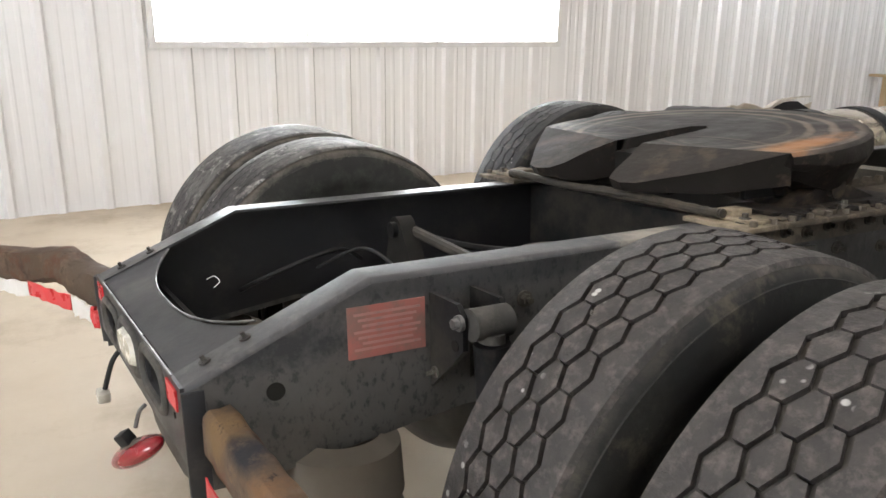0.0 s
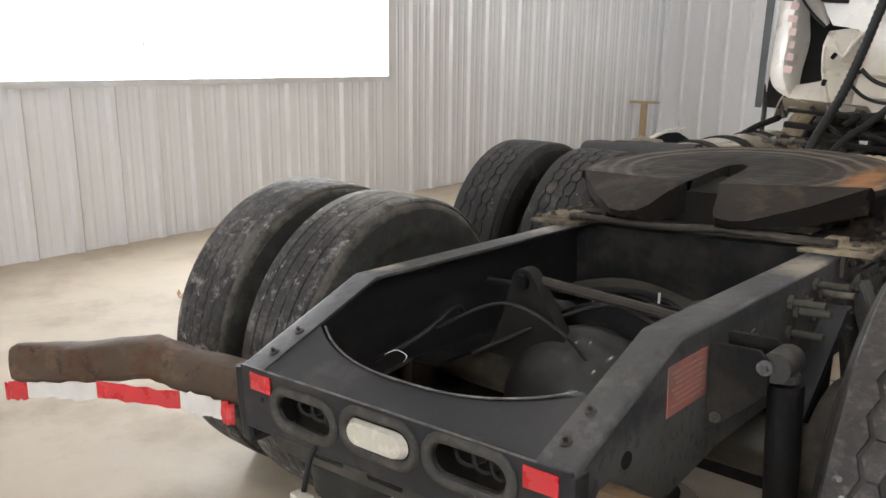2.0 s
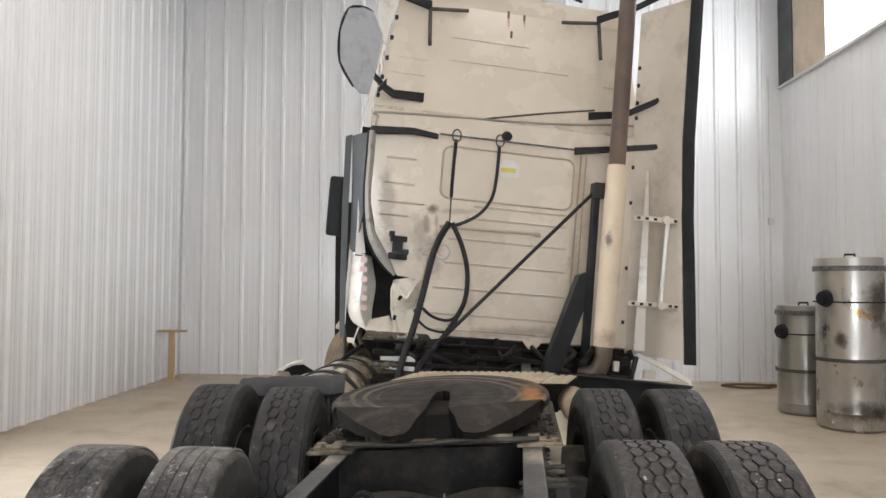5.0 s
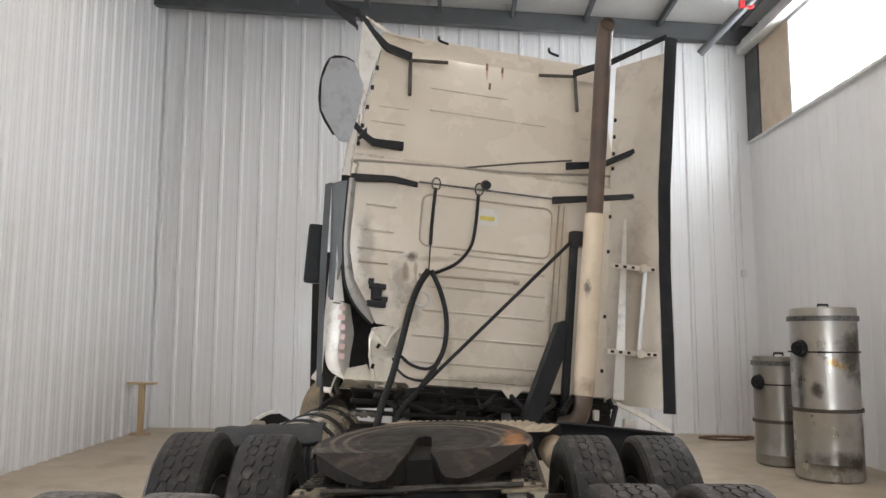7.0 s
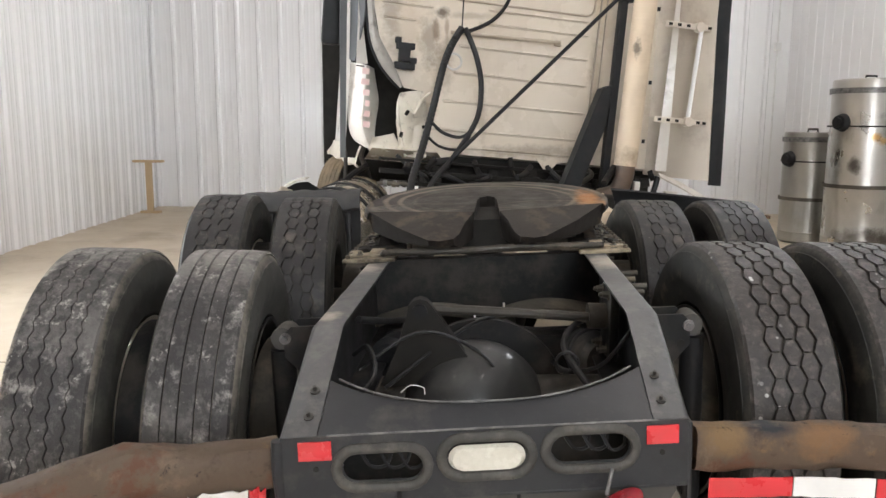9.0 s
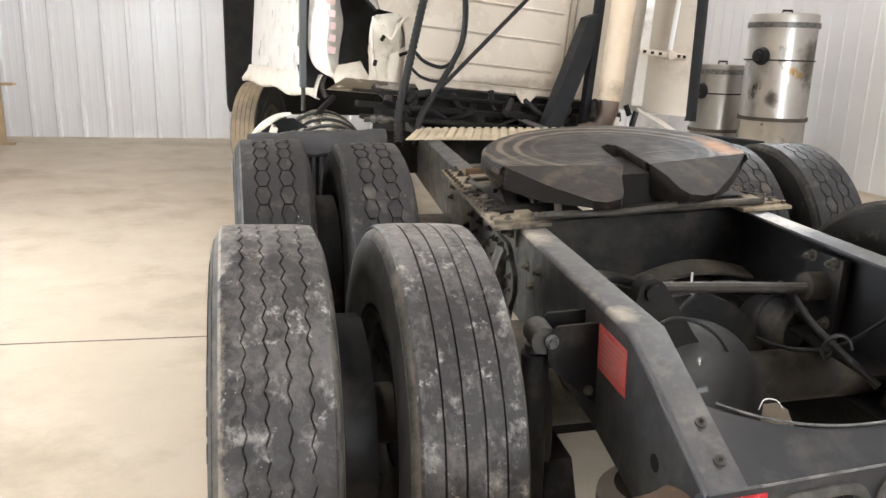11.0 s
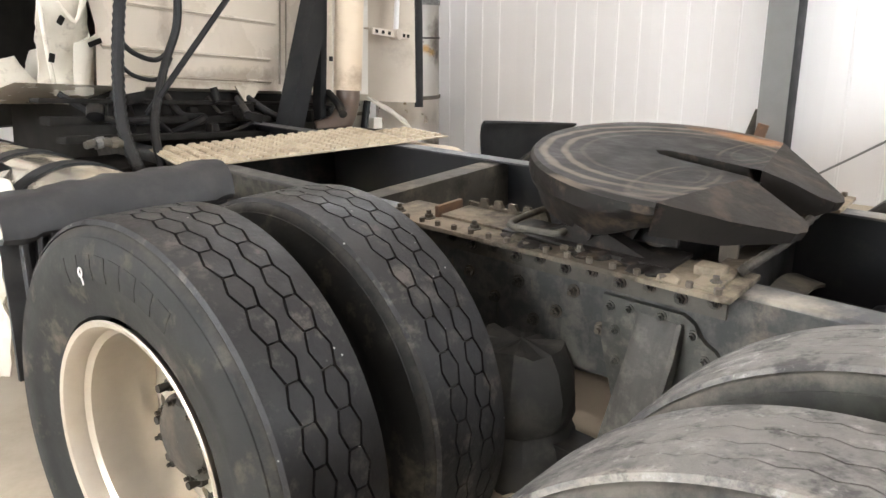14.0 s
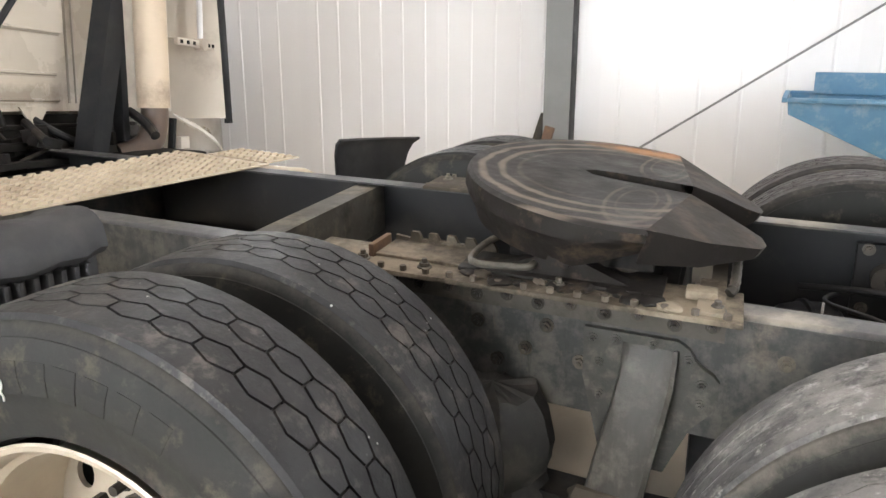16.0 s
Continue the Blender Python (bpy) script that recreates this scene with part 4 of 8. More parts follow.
def bumper(pts, h, d, tape, lab, holes=(), crumple=0.002):
    bm = bmesh.new()
    path = []
    for p, q in zip(pts, pts[1:]):
        for k in range(4):
            path.append(Vector(lerp(p, q, k / 4)))
    path.append(Vector(pts[-1]))
    n = 20
    rings = []
    for i, p in enumerate(path):
        dd = (path[min(i + 1, len(path) - 1)] - path[max(i - 1, 0)]).normalized()
        side = dd.cross(Vector((0, 0, 1))).normalized()
        up = side.cross(dd)
        ring = []
        for t in (2 * math.pi * k / n for k in range(n)):
            c, q = math.cos(t), math.sin(t)
            dent = 1 + random.uniform(-0.07, 0.05) - (0.16 * max(0, -q) * random.random())
            ring.append(bm.verts.new(p + side * d * dent * abs(c) ** 0.55 * math.copysign(1, c) + up * h * dent * abs(q) ** 0.55 * math.copysign(1, q)))
        rings.append(ring)
    for a, b in zip(rings, rings[1:]):
        for i in range(n):
            bm.faces.new((a[i], a[(i + 1) % n], b[(i + 1) % n], b[i]))
    bmesh.ops.solidify(bm, geom=list(bm.faces), thickness=0.006)
    ob = part("bumper_tube", bm, M_BUMPER, truck, lab, smooth=0.5)
    for u, dz in holes:
        k = int(u * (len(path) - 1))
        dd = (path[k + 1] - path[k]).normalized()
        out = Vector((dd.y, -dd.x, 0)) * d
        c = path[k] + Vector((0, 0, dz))
        bm = bmesh.new()
        cyl(bm, c + out * 0.9, c + out * 1.035, 0.011, n=14)
        part("hole", bm, M_DARK, ob, "rusty drilled hole")
    for k, (p, q, z0, z1) in enumerate(tape):
        bm = bmesh.new()
        p, q = Vector(p), Vector(q)
        rows = []
        for j in range(9):
            w_ = 0.0 if j in (0, 8) else crumple
            at = lerp(p, q, j / 8)
            rows.append([Vector(at) + Vector((0, trng.uniform(-1, 0.3) * w_, z + trng.uniform(-0.6, 0.6) * w_)) for z in (z0, (z0 + z1) / 2, z1)])
        sheet(bm, rows, 0.003)
        part("tape", bm, M_RED if k % 2 == 0 else M_WHITETAPE, ob, "red reflective tape" if k % 2 == 0 else "white reflective tape")
    return ob


A, B, C = (-0.447, 0.02, 0.647), (-0.72, -0.09, 0.653), (-1.06, -0.28, 0.618)
ta, tb = (-0.46, -0.035, 0.590), (-0.73, -0.140, 0.598)
tc = (-1.055, -0.325, 0.560)
bumper([A, lerp(A, B, 0.6), lerp(B, (-0.72, -0.09, 0.69), 0.6), lerp(B, C, 0.5), C], 0.052, 0.043,
       [(ta, lerp(ta, tb, 0.12), -0.030, 0.025), (lerp(ta, tb, 0.125), lerp(ta, tb, 0.53), -0.025, 0.025), (lerp(ta, tb, 0.535), lerp(tb, tc, 0.28), -0.02, 0.025), (lerp(tb, tc, 0.285), lerp(tb, tc, 0.82), -0.022, 0.02), (lerp(tb, tc, 0.825), tc, -0.025, 0.02)],
       "bent brown bumper tube with torn striped tape", ((0.24, 0.0), (0.62, 0.005)), 0.009)
A, B, C = (0.44, 0.085, 0.668), (0.75, 0.11, 0.668), (1.12, 0.07, 0.660)
ta, tb, tc = (0.47, 0.05, 0.592), (0.75, 0.07, 0.592), (1.14, 0.03, 0.585)
bumper([A, lerp(A, B, 0.5), B, lerp(B, C, 0.5), C], 0.052, 0.032,
       [(ta, lerp(ta, tb, 0.65), -0.022, 0.022), (lerp(ta, tb, 0.66), lerp(tb, tc, 0.2), -0.022, 0.022), (lerp(tb, tc, 0.21), lerp(tb, tc, 0.75), -0.022, 0.022)],
       "rust-spotted brown bumper tube with striped tape")


# wheels
def tread_hex(bm, R, cols, half, pitch_n, solid=True, groove=0.0026, depth=0.012, amp=0.0062):
    """Worn drive tread: solid zigzag shoulders with honeycomb blocks between them."""
    P = 2 * math.pi / pitch_n
    inner = half * 0.56
    bounds = [-inner + 2 * inner * k / cols for k in range(cols + 1)]

    def pt(x, a, r):
        return bm.verts.new((x, r * math.cos(a), r * math.sin(a)))

    def block(poly):
        cx = sum(p[0] for p in poly) / len(poly)
        ca = sum(p[1] for p in poly) / len(poly)
        top = [pt(x, a, R) for x, a in poly]
        bot = [pt(x, a, R - depth) for x, a in poly]
        n = len(poly)
        bm.faces.new(top)
        for i in range(n):
            bm.faces.new((top[i], top[(i + 1) % n], bot[(i + 1) % n], bot[i]))

    def b(k, ph):
        tri = 1 - 4 * abs((ph % 1.0) - 0.5)      # -1 at whole numbers, 1 at halves
        return bounds[k] + amp * tri * (1 if k % 2 == 0 else -1)

    ga = 0.0022 / R
    for k in range(cols):
        if solid and k % 2 == 1:                 # a solid rib between the block rows
            ring = [[pt(b(k, i / 2) + groove, i / 2 * P, R - depth), pt(b(k, i / 2) + groove, i / 2 * P, R), pt(b(k + 1, i / 2) - groove, i / 2 * P, R), pt(b(k + 1, i / 2) - groove, i / 2 * P, R - depth)] for i in range(2 * pitch_n)]
            for i in range(2 * pitch_n):
                p, q = ring[i], ring[(i + 1) % (2 * pitch_n)]
                for j in range(3):
                    bm.faces.new((p[j], p[j + 1], q[j + 1], q[j]))
            continue
        start = 0.0 if k % 2 else 0.5            # cut where the column is narrowest
        for i in range(pitch_n):
            p0 = i + start
            poly = [(b(k, p0) + groove, p0 * P + ga), (b(k, p0 + 0.5) + groove, (p0 + 0.5) * P), (b(k, p0 + 1) + groove, (p0 + 1) * P - ga),
                    (b(k + 1, p0 + 1) - groove, (p0 + 1) * P - ga), (b(k + 1, p0 + 0.5) - groove, (p0 + 0.5) * P), (b(k + 1, p0) - groove, p0 * P + ga)]
            block(poly)
    for s, k in ((-1, 0), (1, cols)):
        prev = None
        ring = []
        for i in range(2 * pitch_n):
            ph = i / 2
            xi = b(k, ph) + s * groove
            a = ph * P
            ring.append([pt(xi, a, R - depth), pt(xi, a, R), pt(s * half, a, R - 0.003), pt(s * (half + 0.006), a, R - depth)])
        n = len(ring)
        for i in range(n):
            p, q = ring[i], ring[(i + 1) % n]
            for j in range(3):
                bm.faces.new((p[j], p[j + 1], q[j + 1], q[j]))


def tread_ribs(bm, R, half, ribs, amp, groove=0.003, depth=0.010, per=64):
    """Rib tread: ribs parted by straight or zigzag grooves."""
    edges = [-half + 2 * half * k / ribs for k in range(ribs + 1)]
    n = per * 4

    def wob(k, i):
        if k in (0, ribs):
            return 0.0
        ph = (i / 4.0) % 1.0
        return amp * (1 - 4 * abs(ph - 0.5))

    for k in range(ribs):
        ring = []
        for i in range(n):
            a = 2 * math.pi * i / n
            x0 = edges[k] + wob(k, i) + (groove if k else 0)
            x1 = edges[k + 1] + wob(k + 1, i) - (groove if k < ribs - 1 else 0)
            pts = [(x0 - (0.006 if k == 0 else 0), R - depth), (x0, R - (0.003 if k == 0 else 0)), (x1, R - (0.003 if k == ribs - 1 else 0)), (x1 + (0.006 if k == ribs - 1 else 0), R - depth)]
            ring.append([bm.verts.new((x, r * math.cos(a), r * math.sin(a))) for x, r in pts])
        for i in range(n):
            p, q = ring[i], ring[(i + 1) % n]
            for j in range(3):
                bm.faces.new((p[j], p[j + 1], q[j + 1], q[j]))


TYRE_R = 0.505
HALF = 0.112


def mesh_of(fn, material, name, smooth=0.6):
    bm = bmesh.new()
    fn(bm)
    ob = part(name, bm, material, None, smooth=smooth)
    me = ob.data
    bpy.data.objects.remove(ob)
    return me


def carcass(bm):
    w = HALF
    half = [(0.0, TYRE_R - 0.0105), (w * 0.6, TYRE_R - 0.0105), (w, TYRE_R - 0.012), (w + 0.008, TYRE_R - 0.016), (w + 0.016, TYRE_R - 0.030), (w + 0.0175, TYRE_R - 0.033), (w + 0.020, TYRE_R - 0.034),
            (w + 0.026, 0.445), (w + 0.029, 0.415), (w + 0.027, 0.385), (w + 0.023, 0.378), (w + 0.020, 0.357), (w + 0.014, 0.336), (w + 0.012, 0.322), (w + 0.009, 0.309), (w - 0.01, 0.300), (w - 0.035, 0.294)]
    prof = [(-x, r) for x, r in half[::-1]] + half[1:]
    lathe(bm, prof, 96)


ME_SIDE = mesh_of(carcass, M_SIDE, "tyre")
ME_HEX = mesh_of(lambda b: tread_hex(b, TYRE_R, 3, HALF, 42), M_RUBBER, "tread", 0.35)
ME_HONEY = mesh_of(lambda b: tread_hex(b, TYRE_R, 3, HALF, 44, False, 0.0048, 0.0135, 0.0066), M_BROWNRUBBER, "tread", 0.35)
ME_ZIG = mesh_of(lambda b: tread_ribs(b, TYRE_R, HALF, 5, 0.005, 0.0018), M_GREYOUTER, "tread", 0.35)
ME_STR = mesh_of(lambda b: tread_ribs(b, TYRE_R, HALF, 5, 0.0, 0.0022), M_GREYRUBBER, "tread", 0.35)


def rim_barrel(bm):
    # outer flange, deep barrel, inner flange; x is outward
    prof = [(a, r * 0.995) for a, r in [(0.118, 0.287), (0.122, 0.301), (0.126, 0.303), (0.129, 0.299), (0.126, 0.289), (0.112, 0.279), (0.085, 0.274), (0.075, 0.262), (0.02, 0.255), (-0.085, 0.255), (-0.105, 0.276), (-0.118, 0.288), (-0.122, 0.30), (-0.112, 0.291)]]
    lathe(bm, prof, 64)


def rim_disc(bm):
    def disc_pt(r, a):
        return bm.verts.new((-0.098 + 0.030 * min(1, max(0, (0.25 - r) / 0.10)), r * math.cos(a), r * math.sin(a)))
    mid, hr, hw, hole = 0.203, 0.036, radians(18), 0.027
    offs = [-1, -0.4142, 0, 0.4142, 1]
    for q in range(10):
        c = radians(36 * q)
        edge, ring = [], []
        for k in range(16):
            ca, sa = math.cos(math.pi * k / 8), math.sin(math.pi * k / 8)
            g = max(abs(ca), abs(sa))
            edge.append(disc_pt(mid + hr * sa / g, c + hw * ca / g))
            ring.append(disc_pt(mid + hole * sa, c + hole * ca / mid))
        for k in range(16):
            bm.faces.new((edge[k], edge[(k + 1) % 16], ring[(k + 1) % 16], ring[k]))
        for r0, r1 in ((mid + hr, 0.258), (mid - hr, 0.135), (0.135, 0.10)):
            for a, b in zip(offs, offs[1:]):
                bm.faces.new([disc_pt(r, c + hw * o) for r, o in ((r0, a), (r1, a), (r1, b), (r0, b))])
    bmesh.ops.remove_doubles(bm, verts=bm.verts, dist=0.0005)
    bmesh.ops.recalc_face_normals(bm, faces=bm.faces)
    fs = [f for f in bm.faces]
    bmesh.ops.solidify(bm, geom=fs, thickness=0.010)


def hub_mesh(bm):
    lathe(bm, [(-0.08, 0.118), (-0.045, 0.115), (-0.04, 0.105), (-0.005, 0.10), (0.012, 0.082), (0.02, 0.03), (0.02, 0.001)], 32)
    for k in range(8):
        a = 2 * math.pi * k / 8
        hexbolt(bm, (0.0, 0.085 * math.cos(a), 0.085 * math.sin(a)), (1, 0, 0), 0.009, 0.014)


def nut_mesh(bm):
    cyl(bm, (-0.03, 0, 0), (-0.004, 0, 0), 0.021, n=12)
    cyl(bm, (-0.004, 0, 0), (0.022, 0, 0), 0.016, n=6)
    cyl(bm, (0.022, 0, 0), (0.048, 0, 0), 0.010, n=10)


ME_BARREL = mesh_of(rim_barrel, M_RIM, "rim", 0.5)
ME_DISC = mesh_of(rim_disc, M_RIM, "disc", 0.5)
ME_HUB = mesh_of(hub_mesh, M_GREASE, "hub", 0.5)
ME_NUT = mesh_of(nut_mesh, M_GREASE, "wheel_nut", 0.5)

ME_SIDE_D = ME_SIDE.copy()
ME_SIDE_D.materials.clear()
ME_SIDE_D.materials.append(M_SIDEGREY)
ME_BARREL_D, ME_DISC_D = ME_BARREL.copy(), ME_DISC.copy()
for me in (ME_BARREL_D, ME_DISC_D):
    me.materials.clear()
    me.materials.append(M_CROSS)
M_DIFF = mat("dusty_black_housing", (0.016, 0.016, 0.017), 0.55, alt=(0.038, 0.037, 0.035), scale=9, dirt=(0.085, 0.078, 0.068), dirt_scale=6, dirt_amount=0.5, dirt_at=0.5, sharp=0.3, bump=0.3, bump_scale=40)
M_DIFF.node_tree.nodes["Principled BSDF"].inputs["Coat Weight"].default_value = 0.18
M_DIFF.node_tree.nodes["Principled BSDF"].inputs["Coat Roughness"].default_value = 0.06
AXLES = {"rear": 0.80, "front": 2.13}
# wheel centres: along the axle, fore and aft, tyre radius, tread
WHEELS = [("rear", -1, "outer", -1.128, 0.73, 0.504, ME_ZIG), ("rear", -1, "inner", -0.768, 0.73, 0.503, ME_STR),
          ("rear", 1, "inner", 0.785, 0.865, 0.500, ME_HONEY), ("rear", 1, "outer", 1.135, 0.875, 0.500, ME_HONEY),
          ("front", -1, "outer", -1.14, 2.045, 0.513, ME_HEX), ("front", -1, "inner", -0.77, 2.055, 0.507, ME_HEX),
          ("front", 1, "inner", 0.845, 2.24, 0.500, ME_HEX), ("front", 1, "outer", 1.215, 2.25, 0.500, ME_HEX)]
wheels, SPIN, PLACE = {}, {}, {}
YAW = {-1: 4.0, 1: 2.0}
SINK, LEAN = 0.028, 1.5          # the rear left pair sags

for axle, s, pos, cx, cy, r, tread in WHEELS:
    spin = SPIN[axle, s, pos] = random.uniform(0, 360)
    turn = pose(0, 0, 0) if (s > 0) == (pos == "outer") else pose(0, 0, 0, 0, 0, 180)
    w = new("wheel")
    w.parent = truck
    w.matrix_local = PLACE[axle, s, pos] = pose(cx, cy, r - SINK * ((axle, s) == ("rear", -1)), 0, LEAN * ((axle, s) == ("rear", -1)), YAW[s]) @ turn @ pose(0, 0, 0, spin, 0, 0) @ Matrix.Diagonal((0.90 if (axle, s) == ("rear", -1) else 1, r / TYRE_R, r / TYRE_R, 1))
    wheels[axle, s, pos] = w
    tagged(w, {id(ME_STR): "straight-ribbed", id(ME_ZIG): "zigzag-ribbed", id(ME_HEX): "block-treaded", id(ME_HONEY): "honeycomb-treaded"}[id(tread)] + " worn black truck wheel")
    link_mesh("tyre", ME_SIDE_D if (axle, s) == ("rear", -1) else ME_SIDE, w)
    link_mesh("tread", tread, w)
    link_mesh("rim", ME_BARREL if pos == "outer" else ME_BARREL_D, w)
    link_mesh("disc", ME_DISC if pos == "outer" else ME_DISC_D, w)
    if pos == "outer":
        # added drum covers the pale rim back, dirt and shade in one black
        part("rim_back", (lambda b: (cyl(b, (-0.24, 0, 0), (-0.112, 0, 0), 0.285, n=32), b)[1])(bmesh.new()), M_CROSS, w, "black drum added behind the rim for the dirt and shade between the tyres")
        link_mesh("hub", ME_HUB, w)
        for k in range(10):
            a = 2 * math.pi * k / 10
            link_mesh("wheel_nut", ME_NUT, w, pose(-0.062, 0.142 * math.cos(a), 0.142 * math.sin(a)))
# mottled dried mud on the sagging pair, paler on the crown to paint light from above
for pos, m_, cx_ in (("outer", M_GREYOUTER, -1.128), ("inner", M_GREYRUBBER, -0.768)):
    at = PLACE["rear", -1, pos].inverted() @ Vector((cx_, 0.86, 0.96))
    stain(m_, tuple(at), (0.30, 0.34, 0.30), (0.33, 0.312, 0.288), 0.5, 1.0, 16)
    muddied(m_, (0.045, 0.043, 0.043), 15.0, 0.52, 0.8, 0.09)
    muddied(m_, (0.40, 0.385, 0.36), 24.0, 0.60, 0.6, 0.05)
for axle, ay in AXLES.items():
    bm = bmesh.new()
    cyl(bm, (-0.95, ay, TYRE_R), (0.95, ay, TYRE_R), 0.075, n=20)
    part("axle_tube", bm, M_GREASE, truck, "greasy black axle tube", TW)
    bm = bmesh.new()
    bmesh.ops.create_uvsphere(bm, u_segments=40, v_segments=24, radius=0.228, matrix=pose(-0.070, ay - 0.02, TYRE_R - 0.035) @ Matrix.Diagonal((1, 0.85, 1, 1)))
    dc = part("differential_cover", bm, M_DIFF, truck, "round black differential housing", TW)
    bm = bmesh.new()
    lathe(bm, [(-0.012, 0.18), (-0.012, 0.268), (0.012, 0.268), (0.012, 0.18)], 40)
    part("flange", bm, M_CROSS, dc, "", TW @ pose(-0.045, ay + 0.05, TYRE_R - 0.02, 0, 0, 90))


# crossmembers, rods and mounts between the rails
def crossmember(y, z0, z1, material, lab, thick=0.05):
    cm = part("crossmember", boxed(-0.421, 0.421, y, y + 0.010, z0, z1), material, truck, lab, T)
    part("flange", boxed(-0.421, 0.421, y + 0.011, y + thick, z1 - 0.010, z1), material, cm)
    part("flange", boxed(-0.421, 0.421, y + 0.011, y + thick, z0, z0 + 0.010), material, cm)


crossmember(1.30, 0.66, 0.872, M_CROSS, "black pressed crossmember")
crossmember(2.42, 0.70, 0.872, M_DUSTY, "dusty grey crossmember", 0.09)
crossmember(3.55, 0.62, 0.872, M_CROSS, "black pressed crossmember")
# arched brown brace below the crossmember
bm = bmesh.new()
sheet(bm, [[(x, 1.20, 0.655 + 0.035 * abs(math.sin(x * 7.5))), (x, 1.285, 0.67 + 0.04 * abs(math.sin(x * 7.5)))] for x in np.linspace(-0.415, 0.415, 25)], 0.010)
part("arched_brace", bm, M_DUSTY, truck, "dusty brown arched brace under the crossmember", T)
part("torque_rod", tubed([(-0.17, 0.74, 0.812), (0.10, 0.78, 0.792), (0.38, 0.82, 0.768)], 0.015, smooth_steps=0), M_GREASE, truck, "dusty steel torque rod", I4)
tower = part("torque_tower", (lambda b: (prism(b, [(-0.222, 0.80), (-0.218, 0.825), (-0.203, 0.842), (-0.183, 0.848), (-0.163, 0.842), (-0.148, 0.826), (-0.06, 0.70), (0.03, 0.58), (-0.30, 0.58), (-0.25, 0.70)], "y", 0.70, 0.745), b)[1])(bmesh.new()), M_DARK, truck, "greasy black torque rod tower on the axle", I4)
bm = bmesh.new()
cyl(bm, (-0.183, 0.685, 0.812), (-0.183, 0.70, 0.812), 0.022, n=20)
part("bushing", bm, M_CROSS, tower, "greasy round bushing")
mount = part("rod_mount", boxed(0.385, 0.413, 0.75, 0.90, 0.65, 0.865, bevel=0.006), M_CROSS, truck, "black torque rod mount on the rail", I4)
part("bushing", (lambda b: (cyl(b, (0.33, 0.82, 0.775), (0.384, 0.82, 0.775), 0.04, n=20), b)[1])(bmesh.new()), M_GREASE, mount, "greasy round bushing")
for by, bz in ((0.78, 0.85), (0.87, 0.85), (0.78, 0.68), (0.87, 0.68)):
    part("bolt", (lambda b: (hexbolt(b, (0.384, by, bz), (-1, 0, 0), 0.012, 0.02), b)[1])(bmesh.new()), M_DUSTY, mount)
LINES = [([(-0.30, 0.62, 0.62), (-0.05, 0.80, 0.75), (0.15, 0.95, 0.74), (0.36, 0.9, 0.70)], 0.006), ([(-0.36, 0.55, 0.70), (-0.20, 0.62, 0.78), (-0.05, 0.66, 0.72), (0.05, 0.70, 0.60), (0.12, 0.80, 0.5)], 0.005),
         ([(0.30, 0.45, 0.62), (0.22, 0.60, 0.72), (0.28, 0.80, 0.74), (0.38, 1.0, 0.70)], 0.010),
         ([(-0.40, 0.8, 0.78), (-0.30, 1.0, 0.72), (-0.10, 1.18, 0.70), (0.10, 1.2, 0.62), (0.3, 1.24, 0.60)], 0.011), ([(-0.38, 0.34, 0.66), (-0.30, 0.42, 0.72), (-0.34, 0.6, 0.75), (-0.40, 0.7, 0.70)], 0.007),
         ([(0.40, 0.5, 0.80), (0.33, 0.62, 0.66), (0.24, 0.7, 0.62), (0.2, 0.86, 0.60)], 0.006)]
for pts, r in LINES:
    part("air_line", tubed(pts, r), M_HOSE, truck, "black rubber air line", T)
bm = bmesh.new()
tube(bm, [(0.22 + 0.030 * math.cos(a), 0.50 + 0.01 * a, 0.70 + 0.035 * math.sin(a)) for a in [0.5 * k for k in range(14)]], 0.005, n=6, smooth_steps=2)
part("wire_loop", bm, M_HOSE, truck, "loop of old wire", T)
for x, y, z, h_ in ((0.08, 0.98, 0.775, 0.03), (-0.02, 0.80, 0.79, 0.02)):
    part("cable_tie", boxed(x - 0.003, x + 0.003, y - 0.003, y + 0.003, z - h_, z, bevel=0.001), M_WHITETAPE, truck, "white cable tie", I4)
# shaft between the axles and the beams that carry them
bm = bmesh.new()
cyl(bm, (0.03, 0.95, 0.55), (0.03, 1.95, 0.56), 0.055, n=20)
part("drive_shaft", bm, M_GREASE, truck, "greasy drive shaft between the axles", TW)
# added block hides the bright floor and stands for the well's shade
part("suspension_crossbeam", boxed(-0.40, 0.40, 1.13, 1.25, 0.20, 0.62, bevel=0.015), M_CROSS, truck, "plain black block added to keep the well between the rails dark", TW)
for sd in (-1, 1):
    x0, x1 = sorted((sd * 0.46, sd * 0.56))
    part("walking_beam", (lambda b: (prism(b, [(0.55, 0.36), (0.70, 0.30), (1.45, 0.24), (2.2, 0.30), (2.35, 0.36), (2.3, 0.44), (1.45, 0.42), (0.6, 0.44)], "x", x0, x1), b)[1])(bmesh.new()), M_CROSS, truck, "black suspension beam", TW)
    for ay in (0.80, 2.13):
        bm = bmesh.new()
        lathe(bm, [(-0.09, 0.001), (-0.09, 0.06), (-0.07, 0.078), (-0.005, 0.08), (0.0, 0.088), (0.012, 0.088), (0.017, 0.08), (0.07, 0.07), (0.09, 0.05), (0.09, 0.001)], 24)
        part("brake_chamber", bm, M_BLACK, truck, "black brake chamber on the axle", TW @ pose(sd * 0.32, ay + 0.17, 0.60, 0, 0, 90 + 20 * sd))
        part("brake_drum", (lambda b: (lathe(b, [(-0.09, 0.12), (-0.09, 0.205), (-0.075, 0.212), (0.10, 0.212), (0.10, 0.12)], 32), b)[1])(bmesh.new()), M_GREASE, truck, "rusty black brake drum", TW @ pose(sd * 0.62, ay, 0.50))
